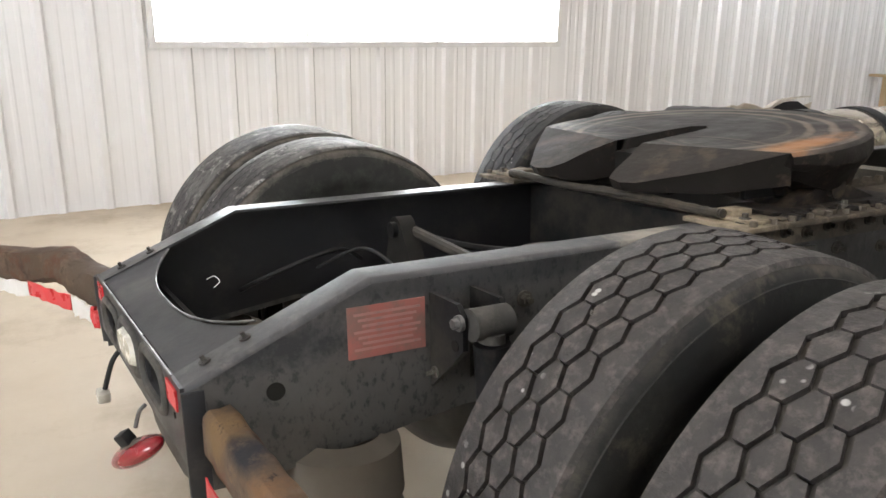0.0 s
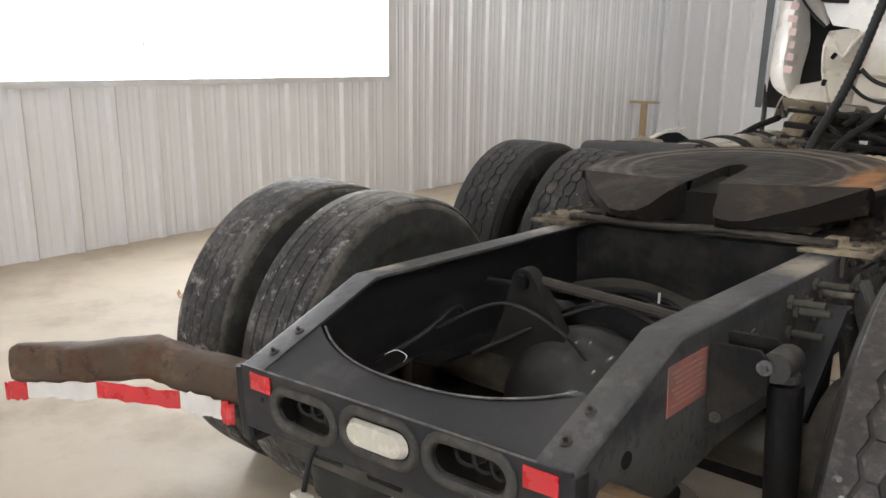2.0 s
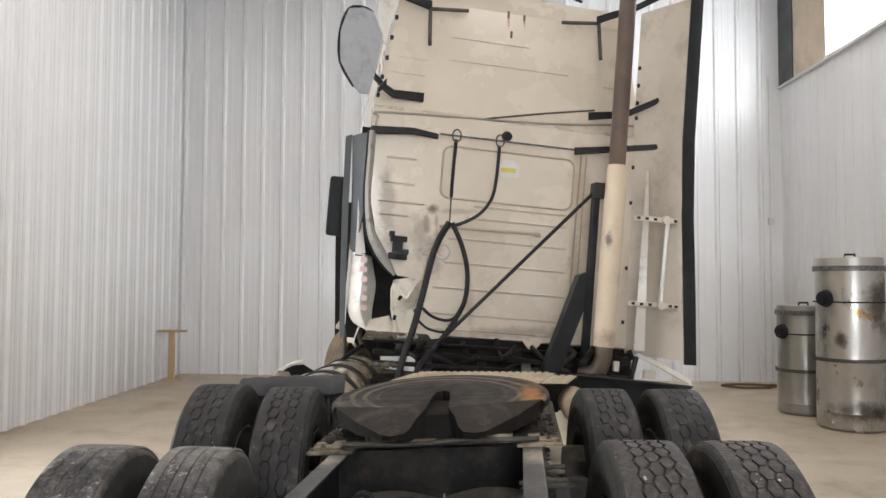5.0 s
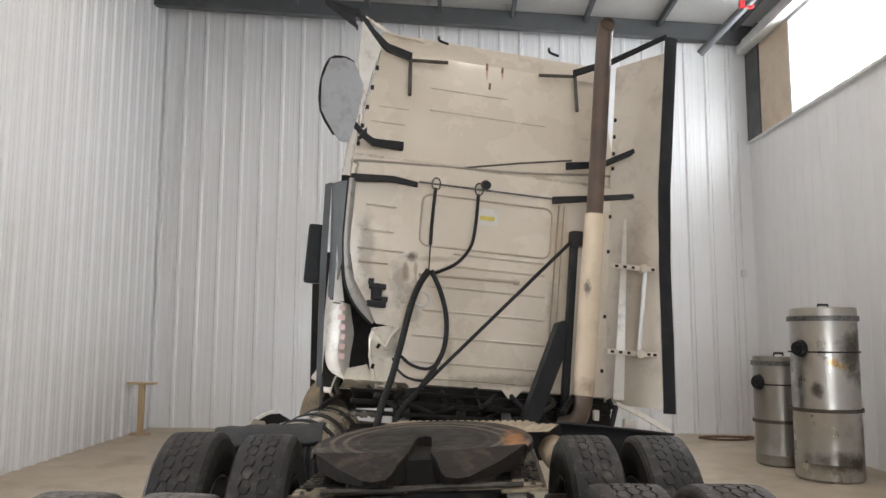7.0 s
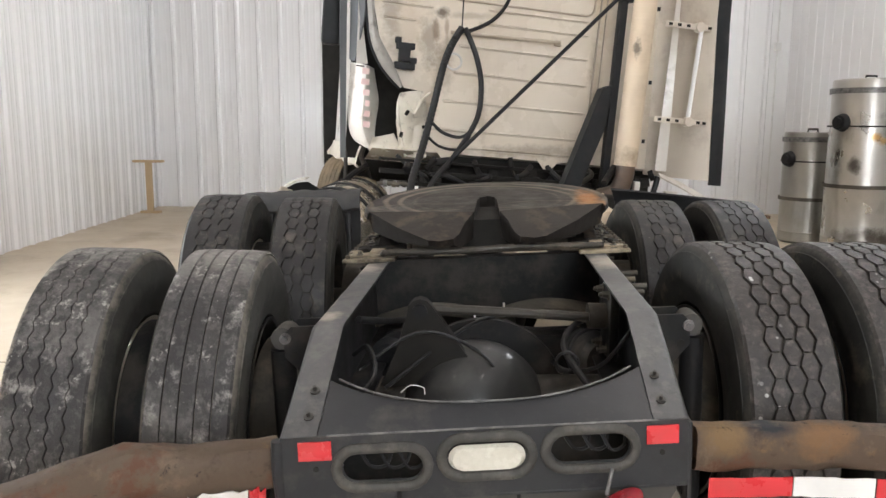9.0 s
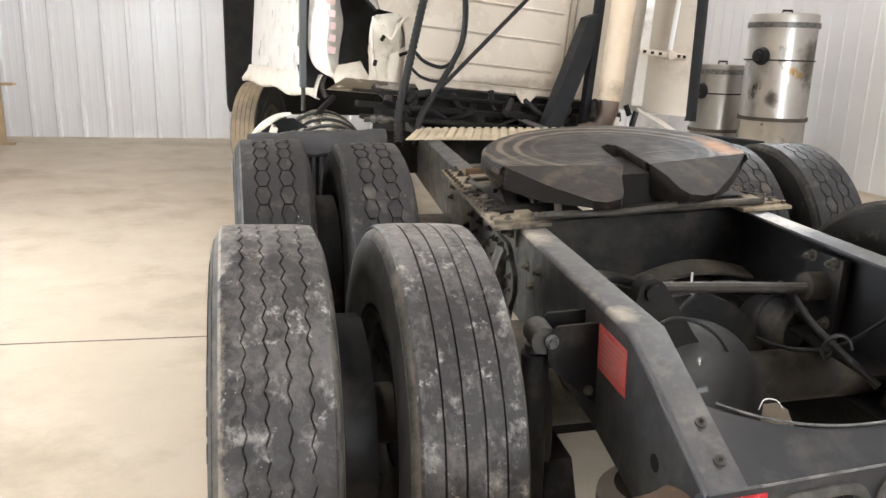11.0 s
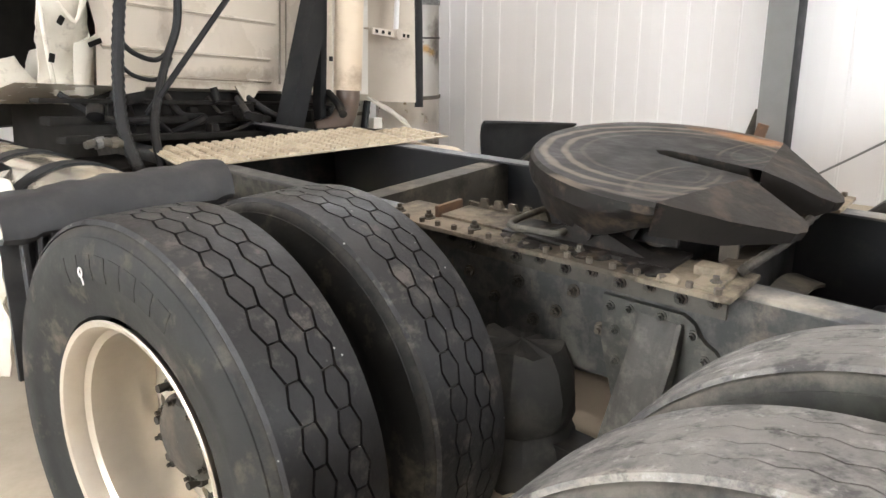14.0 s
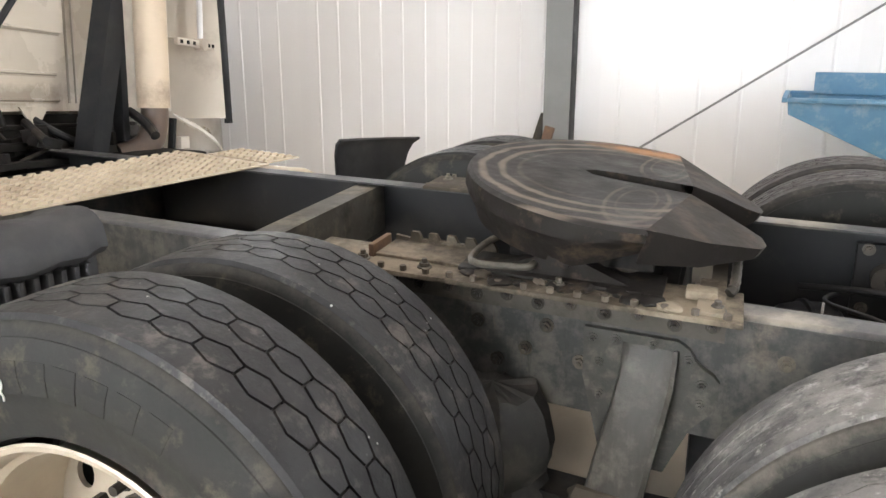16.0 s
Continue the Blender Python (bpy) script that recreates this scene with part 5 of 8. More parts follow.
for s in (-1, 1):
    bm = bmesh.new()
    TS = T @ pose(0, 0.100 if s < 0 else 0.058, 0)
    plate = [(s * 0.4315, 0.845), (s * 0.525, 0.845), (s * 0.545, 0.825), (s * 0.545, 0.762), (s * 0.51, 0.725), (s * 0.4315, 0.655)]
    prism(bm, plate, "y", 0.392, 0.402)
    br = part("shock_bracket", bm, M_CROSS, truck, "black two-plate shock absorber bracket", TS)
    bm = bmesh.new()
    prism(bm, plate, "y", 0.478, 0.488)
    part("back_plate", bm, M_CROSS, br, "", TS)
    part("hole", (lambda b: (cyl(b, (s * 0.520, 0.3905, 0.765), (s * 0.520, 0.3925, 0.765), 0.011, n=16), b)[1])(bmesh.new()), M_DARK, br, "round dark hole", TS)
    part("bushing", (lambda b: (cyl(b, (s * 0.552, 0.402, 0.812), (s * 0.552, 0.478, 0.812), 0.030, n=20), b)[1])(bmesh.new()), M_GROMMET, br, "worn rubber bushing", TS)
    bm = bmesh.new()
    cyl(bm, (s * 0.540, 0.384, 0.815), (s * 0.540, 0.3915, 0.815), 0.015, n=18)
    cyl(bm, (s * 0.540, 0.374, 0.815), (s * 0.540, 0.384, 0.815), 0.010, n=6)
    part("bolt", bm, M_WORN, br, "pale worn bolt with its washer", TS)
    part("bolt", (lambda b: (hexbolt(b, (s * 0.450, 0.3915, 0.69), (0, -1, 0), 0.008, 0.008), b)[1])(bmesh.new()), M_DUSTY, br, "", TS)
    sh = part("shock_absorber", tubed([(s * 0.562, 0.44, 0.775), (s * 0.566, 0.46, 0.30)], 0.033, n=18, smooth_steps=0), M_CROSS, truck, "black shock absorber tube", TS)
    part("collar", (lambda b: (cyl(b, (s * 0.562, 0.44, 0.778), (s * 0.562, 0.44, 0.795), 0.024, n=16), b)[1])(bmesh.new()), M_GROMMET, sh, "", TS)
    part("air_spring", (lambda b: (lathe(b, [(-0.14, 0.08), (-0.12, 0.115), (-0.02, 0.12), (0.0, 0.10), (0.02, 0.12), (0.10, 0.115), (0.12, 0.08)], 28), b)[1])(bmesh.new()), M_SIDEGREY, truck, "dusty rubber air spring", T @ pose(s * 0.38, 0.28, 0.44, 0, 90, 0))

arng = random.Random(12)
M_SPRING = mat("creased_rubber", (0.030, 0.029, 0.027), 0.7, alt=(0.014, 0.014, 0.014), scale=12, dirt=(0.085, 0.078, 0.066), dirt_scale=9, dirt_amount=0.6, dirt_at=0.5, bump=0.5, bump_scale=20)
for s in (-1, 1):
    bm = bmesh.new()
    lathe(bm, [(-0.20, 0.001), (-0.20, 0.11), (-0.16, 0.135), (-0.09, 0.150), (-0.03, 0.145), (0.0, 0.130), (0.03, 0.150), (0.09, 0.155), (0.14, 0.140), (0.17, 0.10), (0.17, 0.001)], 28)
    for v in bm.verts:
        v.co *= 1 + arng.uniform(-0.05, 0.05)
    part("air_spring", bm, M_SPRING, truck, "dusty creased rubber air spring", TW @ pose(s * 0.52, 1.69, 0.44, 0, 90, 0))

# mounting plates on the rails under the coupling
hrng = random.Random(8)
M_HANG = mat("grimy_hanger_iron", (0.060, 0.058, 0.050), 0.55, alt=(0.030, 0.029, 0.026), scale=16, dirt=(0.17, 0.155, 0.125), dirt_scale=22, dirt_amount=0.6, dirt_at=0.5, sharp=0.18, bump=0.6, bump_scale=45)
M_HANGARM = mat("dusty_arm_iron", (0.080, 0.074, 0.064), 0.5, alt=(0.045, 0.042, 0.037), scale=12, dirt=(0.24, 0.22, 0.185), dirt_scale=14, dirt_amount=0.65, dirt_at=0.5, sharp=0.2, bump=0.6, bump_scale=35)
muddied(M_HANGARM, (0.04, 0.036, 0.031), 9.0, 0.47, 0.7, 0.2, (1, 2.5, 0.5))
for s in (-1, 1):
    bm = bmesh.new()
    x0, x1 = sorted((s * 0.33, s * 0.515))
    box(bm, x0, x1, 1.17, 2.22, RAIL_TOP + 0.002, RAIL_TOP + 0.014, bevel=0.003)
    mp_ = part("mounting_plate", bm, M_PLATE, truck, "mud-caked steel mounting plate", T)
    bm = bmesh.new()
    x0, x1 = sorted((s * 0.431, s * 0.441))
    box(bm, x0, x1, 1.20, 2.25, 0.826, RAIL_TOP)
    an = part("mounting_angle", bm, M_DUSTY, truck, "dusty steel mounting angle with bolts", T)
    for k in range(11):
        bmb = bmesh.new()
        hexbolt(bmb, (s * 0.441, 1.225 + 0.075 * k, 0.860 - 0.010 * (k % 2)), (s, 0, 0), 0.011, 0.012)
        part("bolt", bmb, M_GREASE, an)
    for k in range(17):
        part("small_bolt", (lambda b: (cyl(b, (s * 0.500, 1.20 + 0.06 * k, RAIL_TOP + 0.0135), (s * 0.500, 1.20 + 0.06 * k, RAIL_TOP + 0.026), 0.0085, n=6), b)[1])(bmesh.new()), M_MUDDY, mp_)
    for k, y in enumerate((1.22, 1.55, 1.88, 2.05, 2.17)):
        bmb = bmesh.new()
        hexbolt(bmb, (s * 0.46, y, RAIL_TOP + 0.014), (0, 0, 1), 0.013, 0.012)
        part("bolt", bmb, M_DUSTY, mp_)
    for by, bz in ((1.50, 0.72), (1.58, 0.795), (1.63, 0.73), (1.70, 0.69), (1.75, 0.78), (1.83, 0.72), (1.92, 0.77), (2.02, 0.70), (1.08, 0.80), (1.02, 0.76), (0.95, 0.82), (0.66, 0.80), (0.60, 0.72), (2.35, 0.80), (2.42, 0.74)):
        bmb = bmesh.new()
        hexbolt(bmb, (s * 0.4305, by, bz), (s, 0, 0), 0.012, 0.014)
        part("bolt", bmb, M_GREASE if by > 1.5 else M_DUSTY, rails[s])
    # suspension hanger on the rail: a cast plate with a leaning channel arm
    bm = bmesh.new()
    prism(bm, [(1.49, 0.815), (1.29, 0.815), (1.265, 0.80), (1.25, 0.775), (1.235, 0.762), (1.215, 0.752), (1.20, 0.735), (1.20, 0.69), (1.215, 0.66), (1.25, 0.62), (1.30, 0.50), (1.44, 0.50), (1.47, 0.62), (1.49, 0.70)], "x", s * 0.431, s * 0.446)
    hg = part("suspension_hanger", bm, M_HANG, truck, "dusty cast suspension hanger", T)
    arm = ((0.795, 0.450, 0.0), (0.775, 0.462, 0.0), (0.72, 0.480, 0.004), (0.66, 0.494, 0.014), (0.60, 0.506, 0.026), (0.52, 0.520, 0.042), (0.45, 0.530, 0.054), (0.38, 0.536, 0.060))
    bm = bmesh.new()
    rows = []
    for z, w_, dy in arm:
        edge = [(1.284, -0.030), (1.287, 0.004), (1.297, 0.008), (1.308, 0.002), (1.345, 0.0), (1.385, -0.001), (1.400, -0.006), (1.405, -0.034)]
        rows.append([(s * max(0.4465, w_ + dx + hrng.uniform(-0.0012, 0.0012)), y + dy + (y - 1.345) * 0.3 * (0.72 - z), z) for y, dx in edge])
    sheet(bm, rows, 0.010)
    part("arm", bm, M_HANGARM, hg, "dusty cast arm with rolled edges")
    bm = bmesh.new()
    lathe(bm, [(-0.09, 0.001), (-0.09, 0.05), (-0.075, 0.068), (0.075, 0.068), (0.09, 0.05), (0.09, 0.001)], 20)
    for v in bm.verts:
        v.co += Vector((hrng.uniform(-1, 1), hrng.uniform(-1, 1), hrng.uniform(-1, 1))) * 0.006
    part("arm_foot", bm, M_MUDDY, hg, "mud-caked rounded foot of the hanger arm", T @ pose(s * 0.545, 1.405, 0.40, 0, 0, 90))
    for by, bz in ((1.47, 0.79), (1.42, 0.795), (1.34, 0.80), (1.265, 0.775), (1.235, 0.725), (1.455, 0.735), (1.45, 0.66), (1.235, 0.68)):
        bmb = bmesh.new()
        hexbolt(bmb, (s * 0.446, by, bz), (s, 0, 0), 0.009, 0.010)
        part("bolt", bmb, M_HANG, hg)
part("cross_bar", tubed([(-0.375, 1.20, RAIL_TOP + 0.024), (-0.34, 1.19, RAIL_TOP + 0.034), (-0.1, 1.185, RAIL_TOP + 0.028), (0.12, 1.19, RAIL_TOP + 0.036), (0.36, 1.195, RAIL_TOP + 0.030), (0.42, 1.2, RAIL_TOP + 0.03)], 0.010, n=10, wave=0.2), M_GREASE, truck, "rusty steel cross bar caked with mud", T)
part("cross_plate", boxed(-0.50, 0.50, 1.205, 1.26, RAIL_TOP + 0.015, RAIL_TOP + 0.023, bevel=0.003), M_PLATE, truck, "muddy steel cross plate", T)

# fifth wheel coupling
fw = new("fifth_wheel")
fw.parent = truck
SET[fw.name] = T
tagged(fw, "greasy steel fifth wheel coupling with a wide slot")
FZ, FC, FR = 1.068, 1.50, 0.468
TILT = Matrix.Translation((0, 1.576, FZ)) @ pose(0, 0, 0, 6.0, 0, 0) @ Matrix.Translation((0, -1.576, -FZ))   # the plate tips back
SET[fw.name] = T @ TILT


frim = random.Random(21)


def fw_half(bm, dark, ramp, s):
    # flat half: arc outside with a rounded, chipped rim, slot inside, then the wide ramp; what faces down goes to the dark casting
    n = 36
    outer = [(s * FR * math.cos(radians(a)), FC + 0.388 * math.sin(radians(a))) for a in [-19.5 + 109.5 * k / n for k in range(n + 1)]]
    slot = [(0.0, FC + 0.085), (s * 0.030, FC + 0.06), (s * 0.040, FC), (s * 0.043, FC - 0.12), (s * 0.048, FC - 0.195)]
    top = [bm.verts.new((x, y, FZ)) for x, y in outer + slot]
    rim = [bm.verts.new((x * 1.020, FC + (y - FC) * 1.020, FZ - 0.009)) for x, y in outer]
    bm.faces.new(top)
    for k in range(n):
        bm.faces.new((top[k], top[k + 1], rim[k + 1], rim[k]))
    loops = []
    for f, dz in ((1.0205, 0.0092), (1.026, 0.026), (1.022, 0.050), (1.000, 0.068), (0.965, 0.084), (0.93, 0.122), (0.74, 0.150)):
        row = []
        for k, (x, y) in enumerate(outer):
            j = 0.0 if k in (0, n) or dz < 0.01 else frim.uniform(-0.006, 0.006)
            low_ = min(1.0, 0.52 + 0.06 * k)      # shallower towards the ramp
            row.append(dark.verts.new((x * (f + j), FC + (y - FC) * (f + j), FZ - dz * (low_ if dz > 0.03 else 1) + j * 0.4)))
        loops.append(row)
    for a, b in zip(loops, loops[1:]):
        for k in range(n):
            dark.faces.new((a[k], a[k + 1], b[k + 1], b[k]))
    hi = [dark.verts.new((x, y, FZ - 0.0005)) for x, y in slot]
    low = [dark.verts.new((x, y, FZ - 0.11)) for x, y in slot]
    for k in range(4):
        dark.faces.new((hi[k], hi[k + 1], low[k + 1], low[k]))
    dark.faces.new(loops[-1] + low)
    # ramp from the crease down to the horn
    xo, yo = outer[0]
    r0 = [(xo, yo, FZ), (s * 0.048, FC - 0.195, FZ), (s * 0.078, 1.235, FZ - 0.020), (s * 0.097, 1.165, FZ - 0.044), (s * 0.118, 1.130, FZ - 0.054), (s * 0.165, 1.120, FZ - 0.058), (s * 0.208, 1.132, FZ - 0.056), (s * 0.330, 1.245, FZ - 0.032)]
    r1 = [(x * 0.985, y + 0.010, z - d) for (x, y, z), d in zip(r0, (0.080, 0.100, 0.085, 0.055, 0.026, 0.024, 0.026, 0.060))]
    ramp.faces.new([ramp.verts.new(p) for p in r0])
    bmesh.ops.triangulate(ramp, faces=ramp.faces)
    tv, lv = [dark.verts.new((p[0], p[1], p[2] - 0.0006)) for p in r0], [dark.verts.new(p) for p in r1]
    dark.faces.new(lv[::-1])
    for k in range(1, 8):
        dark.faces.new((tv[k], lv[k], lv[(k + 1) % 8], tv[(k + 1) % 8]))
    end = [dark.verts.new(l[0].co) for l in loops]
    dark.faces.new([dark.verts.new((xo, yo, FZ - 0.0006))] + end + [dark.verts.new((s * 0.06, FC - 0.19, FZ - 0.125))])
    dark.faces.new([dark.verts.new(p) for p in ((xo, yo, FZ - 0.0006), (xo * 1.0205, FC + (yo - FC) * 1.0205, FZ - 0.0092), r1[0])])


crng = random.Random(17)
bm, dark = bmesh.new(), bmesh.new()
M_CAST = mat("dusty_casting", (0.020, 0.017, 0.015), 0.6, alt=(0.010, 0.009, 0.009), scale=9, dirt=(0.115, 0.082, 0.056), dirt_scale=9, dirt_amount=0.7, dirt_at=0.54, sharp=0.15, bump=0.5, bump_scale=30)
M_RAMP = mat("ramp_grease", (0.034, 0.029, 0.025), 0.6, alt=(0.018, 0.016, 0.015), scale=9, dirt=(0.095, 0.072, 0.054), dirt_scale=10, dirt_amount=0.6, dirt_at=0.52, sharp=0.12, bump=0.7, bump_scale=30)
for s in (-1, 1):
    ramp = bmesh.new()
    fw_half(bm, dark, ramp, s)
    part("ramp", ramp, M_RAMP, fw, "dark greasy entry ramp")
bmesh.ops.remove_doubles(bm, verts=bm.verts, dist=0.0004)
bmesh.ops.remove_doubles(dark, verts=dark.verts, dist=0.0004)
part("casting", dark, M_CAST, fw, "dusty black casting under the coupling plate", smooth=0.4)
M_FW = mat("grease_plate", (0.026, 0.0245, 0.0235), 0.5, metal=0.0, alt=(0.030, 0.026, 0.024), scale=12, dirt=(0.05, 0.043, 0.037), dirt_scale=7, dirt_amount=0.6, dirt_at=0.5, sharp=0.25, bump=0.7, bump_scale=26)
for c_, st_, pitch_, am_, in_, out_ in (((0.0, 1.515, 0), (0.47, 0.39, 1), 2.4, 0.95, 0.58, 1.03), ((0.225, 1.405, 0), (0.23, 0.075, 1), 0.9, 0.45, 0.50, 1.05)):
    M_FW = ringed(M_FW, c_, st_, (0.185, 0.150, 0.122), pitch_, am_, in_, out_)
M_FW.node_tree.nodes["Principled BSDF"].inputs["Specular IOR Level"].default_value = 0.14
for m_ in (M_CAST, M_RAMP):
    m_.node_tree.nodes["Principled BSDF"].inputs["Specular IOR Level"].default_value = 0.15
M_FW = stain(M_FW, (0.43, 1.50, 1.06), (0.06, 0.20, 0.12), (0.38, 0.17, 0.06), 0.8, 0.6, 16)
M_FW = stain(M_FW, (0.02, 1.40, 1.06), (0.10, 0.30, 0.12), (0.014, 0.013, 0.013), 0.9, 0.5, 12)
part("top_plate", bm, M_FW, fw, "dark greasy top plate with circular wear", smooth=0.35)
for s in (-1, 1):
    bm = bmesh.new()
    prism(bm, [(1.42, FZ - 0.07), (1.70, FZ - 0.07), (1.66, FZ - 0.14), (1.60, FZ - 0.165), (1.52, FZ - 0.165), (1.46, FZ - 0.14)], "x", s * 0.31, s * 0.37)
    prism(bm, [(1.50, FZ - 0.12), (1.62, FZ - 0.12), (1.74, RAIL_TOP + 0.016), (1.38, RAIL_TOP + 0.016)], "x", s * 0.375, s * 0.42)
    cyl(bm, (s * 0.30, 1.56, FZ - 0.12), (s * 0.435, 1.56, FZ - 0.12), 0.026, n=20)
    sd = part("saddle", bm, M_CAST, fw, "grimy black cast saddle and pivot", T)
    part("side_plate", boxed(*sorted((s * 0.322, s * 0.338)), 1.36, 1.70, RAIL_TOP + 0.035, FZ - 0.10, bevel=0.004), M_CROSS, fw, "sooty side plate of the saddle", T)
    part("base", boxed(*sorted((s * 0.31, s * 0.445)), 1.33, 1.80, RAIL_TOP + 0.012, RAIL_TOP + 0.024, bevel=0.005), M_CAST, fw, "", T)
    if s < 0:
        part("stop_plate", boxed(*sorted((s * 0.278, s * 0.292)), 1.237, 1.280, RAIL_TOP + 0.008, RAIL_TOP + 0.095, bevel=0.004), M_PLATE, fw, "muddy steel stop plate", T)
    part("stop_block", boxed(*sorted((s * 0.375, s * 0.425)), 1.222, 1.285, RAIL_TOP + 0.015, RAIL_TOP + 0.036, bevel=0.006), M_PLATE, fw, "muddy square stop block", T)
    for k in range(14):
        y = 1.31 + 0.036 * k + crng.uniform(-0.012, 0.012)
        bm = bmesh.new()
        bmesh.ops.create_icosphere(bm, subdivisions=2, radius=crng.uniform(0.008, 0.021), matrix=pose(s * crng.uniform(0.440, 0.492), y, RAIL_TOP + 0.017, 0, 0, 40 * k) @ Matrix.Diagonal((1.3, 1.6, 0.5, 1)))
        for v in bm.verts:
            v.co += Vector((crng.uniform(-1, 1), crng.uniform(-1, 1), crng.uniform(-1, 1))) * 0.003
        part("mud_clod", bm, M_CAST if k % 4 else M_PLATE, fw, "dried mud", T)
part("cross_tube", tubed([(-0.33, 1.42, 0.955), (0.33, 1.42, 0.955)], 0.045, n=16, smooth_steps=0), M_GREASE, fw, "greasy cross tube under the plate", T)
bm = bmesh.new()
prism(bm, [(-0.05, FZ - 0.03), (0.05, FZ - 0.03), (0.14, FZ - 0.13), (-0.14, FZ - 0.13)], "y", 1.30, 1.52)
part("lock_jaw", bm, M_DARK, fw, "black grease-filled lock jaw")
for s in (-1, 1):
    part("slide_plate", boxed(*sorted((s * 0.302, s * 0.43)), 1.75, 2.03, RAIL_TOP + 0.0145, RAIL_TOP + 0.022, bevel=0.003), M_PLATE, fw, "muddy slide plate", T)
    prof = [(1.74, RAIL_TOP + 0.010)]
    for k in range(5):
        y = 1.745 + 0.052 * k
        prof += [(y, RAIL_TOP + 0.030), (y + 0.010, RAIL_TOP + 0.048), (y + 0.030, RAIL_TOP + 0.048), (y + 0.034, RAIL_TOP + 0.030)]
    prof += [(2.03, RAIL_TOP + 0.034), (2.03, RAIL_TOP + 0.010)]
    bm = bmesh.new()
    prism(bm, prof, "x", s * 0.292, s * 0.304)
    part("slide_rack", bm, M_PLATE, fw, "muddy toothed slide rack", T)
    part("rack_end", boxed(*sorted((s * 0.33, s * 0.44)), 2.03, 2.045, RAIL_TOP + 0.012, RAIL_TOP + 0.045, bevel=0.003), M_RUST, fw, "rusty end stop of the slide", T)
part("release_handle", tubed([(-0.245, 1.73, FZ - 0.07), (-0.245, 1.73, 0.955), (-0.26, 1.715, 0.938), (-0.36, 1.632, 0.934), (-0.44, 1.62, 0.934), (-0.462, 1.66, 0.934), (-0.468, 1.755, 0.936), (-0.34, 1.765, 0.938), (-0.255, 1.732, 0.948)], 0.0085, smooth_steps=4), M_DUSTY, fw, "bent steel release handle with a triangular loop", T)

# deck plate behind the cab
DECK = pose(0.10, 3.13, 0, 0, -2.0, -15)    # the deck lies askew on the rails


def deck_plate(x0, x1, y0, y1, lab):
    dz = RAIL_TOP + 0.018
    deck = part("deck_plate", boxed(x0, x1, y0, y1, dz, dz + 0.006), M_DECK, truck, lab, DECK)
    bm = bmesh.new()
    nx, ny = int((x1 - x0) / 0.052), int((y1 - y0) / 0.046)
    for i in range(nx):
        for j in range(ny):
            x, y = x0 + 0.026 + 0.052 * i, y0 + 0.026 + 0.046 * j
            lo = [bm.verts.new((x + a * 0.020, y + b * 0.015, dz + 0.006)) for a, b in ((-1, -0.6), (1, -0.6), (1, 0.6), (-1, 0.6))]
            hi = [bm.verts.new((x + a * 0.013, y + b * 0.009, dz + 0.017)) for a, b in ((-1, -0.6), (1, -0.6), (1, 0.6), (-1, 0.6))]
            bm.faces.new(hi)
            for q in range(4):
                bm.faces.new((lo[q], lo[(q + 1) % 4], hi[(q + 1) % 4], hi[q]))
    tagged(part("lug_pattern", bm, M_DECK, deck, smooth=0), kind="stuff")


deck_plate(-0.52, 0.50, 0.0, 0.60, "tan lug-tread deck plate, dusty and rust-edged")
deck_plate(0.512, 0.68, 0.03, 0.44, "small tan lug-tread deck plate")

# rubber fenders ahead of the front drive axle
M_FENDER = mat("dusty_fender_rubber", (0.026, 0.026, 0.028), 0.6, alt=(0.042, 0.041, 0.042), scale=6, dirt=(0.085, 0.078, 0.07), dirt_scale=7, dirt_amount=0.5, dirt_at=0.48, sharp=0.3, bump=0.3, bump_scale=40)
frng = random.Random(3)
FL = [(2.668, 0.48), (2.668, 0.70), (2.668, 0.872), (2.640, 0.876), (2.626, 0.892), (2.630, 0.918), (2.642, 0.95), (2.66, 0.972), (2.685, 0.986), (2.72, 0.990), (2.78, 0.984)]
rows = []
for y, z in FL:
    row = []
    for k in range(29):
        u = k / 28
        sag = 0.004 * math.sin(u * 9.0 + 3 * z) + 0.004 * math.sin(u * 31.0 - 20 * z) + frng.uniform(-0.003, 0.003)
        row.append((-0.615 - 0.645 * u, y + 0.03 * u + sag, z + 0.03 * (z > 0.79) * (0.5 - u) + sag * 0.6))
    rows.append(row)
bm = bmesh.new()
sheet(bm, rows, 0.014)
fen = part("mud_flap", bm, M_FENDER, truck, "dusty black rubber quarter fender with a rolled top", I4)
for k in range(16):
    x = -0.67 - 0.036 * k
    part("rib", boxed(x - 0.008, x + 0.008, 2.636 + 0.0017 * k, 2.668 + 0.0017 * k, 0.50, 0.876, bevel=0.005), M_FENDER, fen)
rows = []
for z, x0, x1, dy in ((0.40, 0.86, 1.34, 0.0), (0.62, 0.85, 1.35, 0.0), (0.76, 0.835, 1.36, 0.0), (0.84, 0.815, 1.38, -0.004), (0.91, 0.80, 1.405, -0.012), (0.96, 0.785, 1.43, -0.03), (0.985, 0.77, 1.455, -0.06)):
    rows.append([(x0 + (x1 - x0) * k / 8, 2.87 - 0.03 * k / 8 + dy + 0.03 * math.sin(math.pi * k / 8), z + 0.028 - 0.062 * k / 8) for k in range(9)])
bm = bmesh.new()
sheet(bm, rows, 0.012)
part("mud_flap", bm, M_PLASTIC, truck, "black rubber quarter fender", I4)

# ---------- the cab ----------
AIRTANK = pose(0.80, 3.17, 0.775, 0, 0, 90)
K = pose(0.42, 4.372, 2.0, 0, 0, 14.2) @ pose(0, 0, 0, 0, 4.5, 0) @ pose(0, 0, -2.0)
bm = bmesh.new()
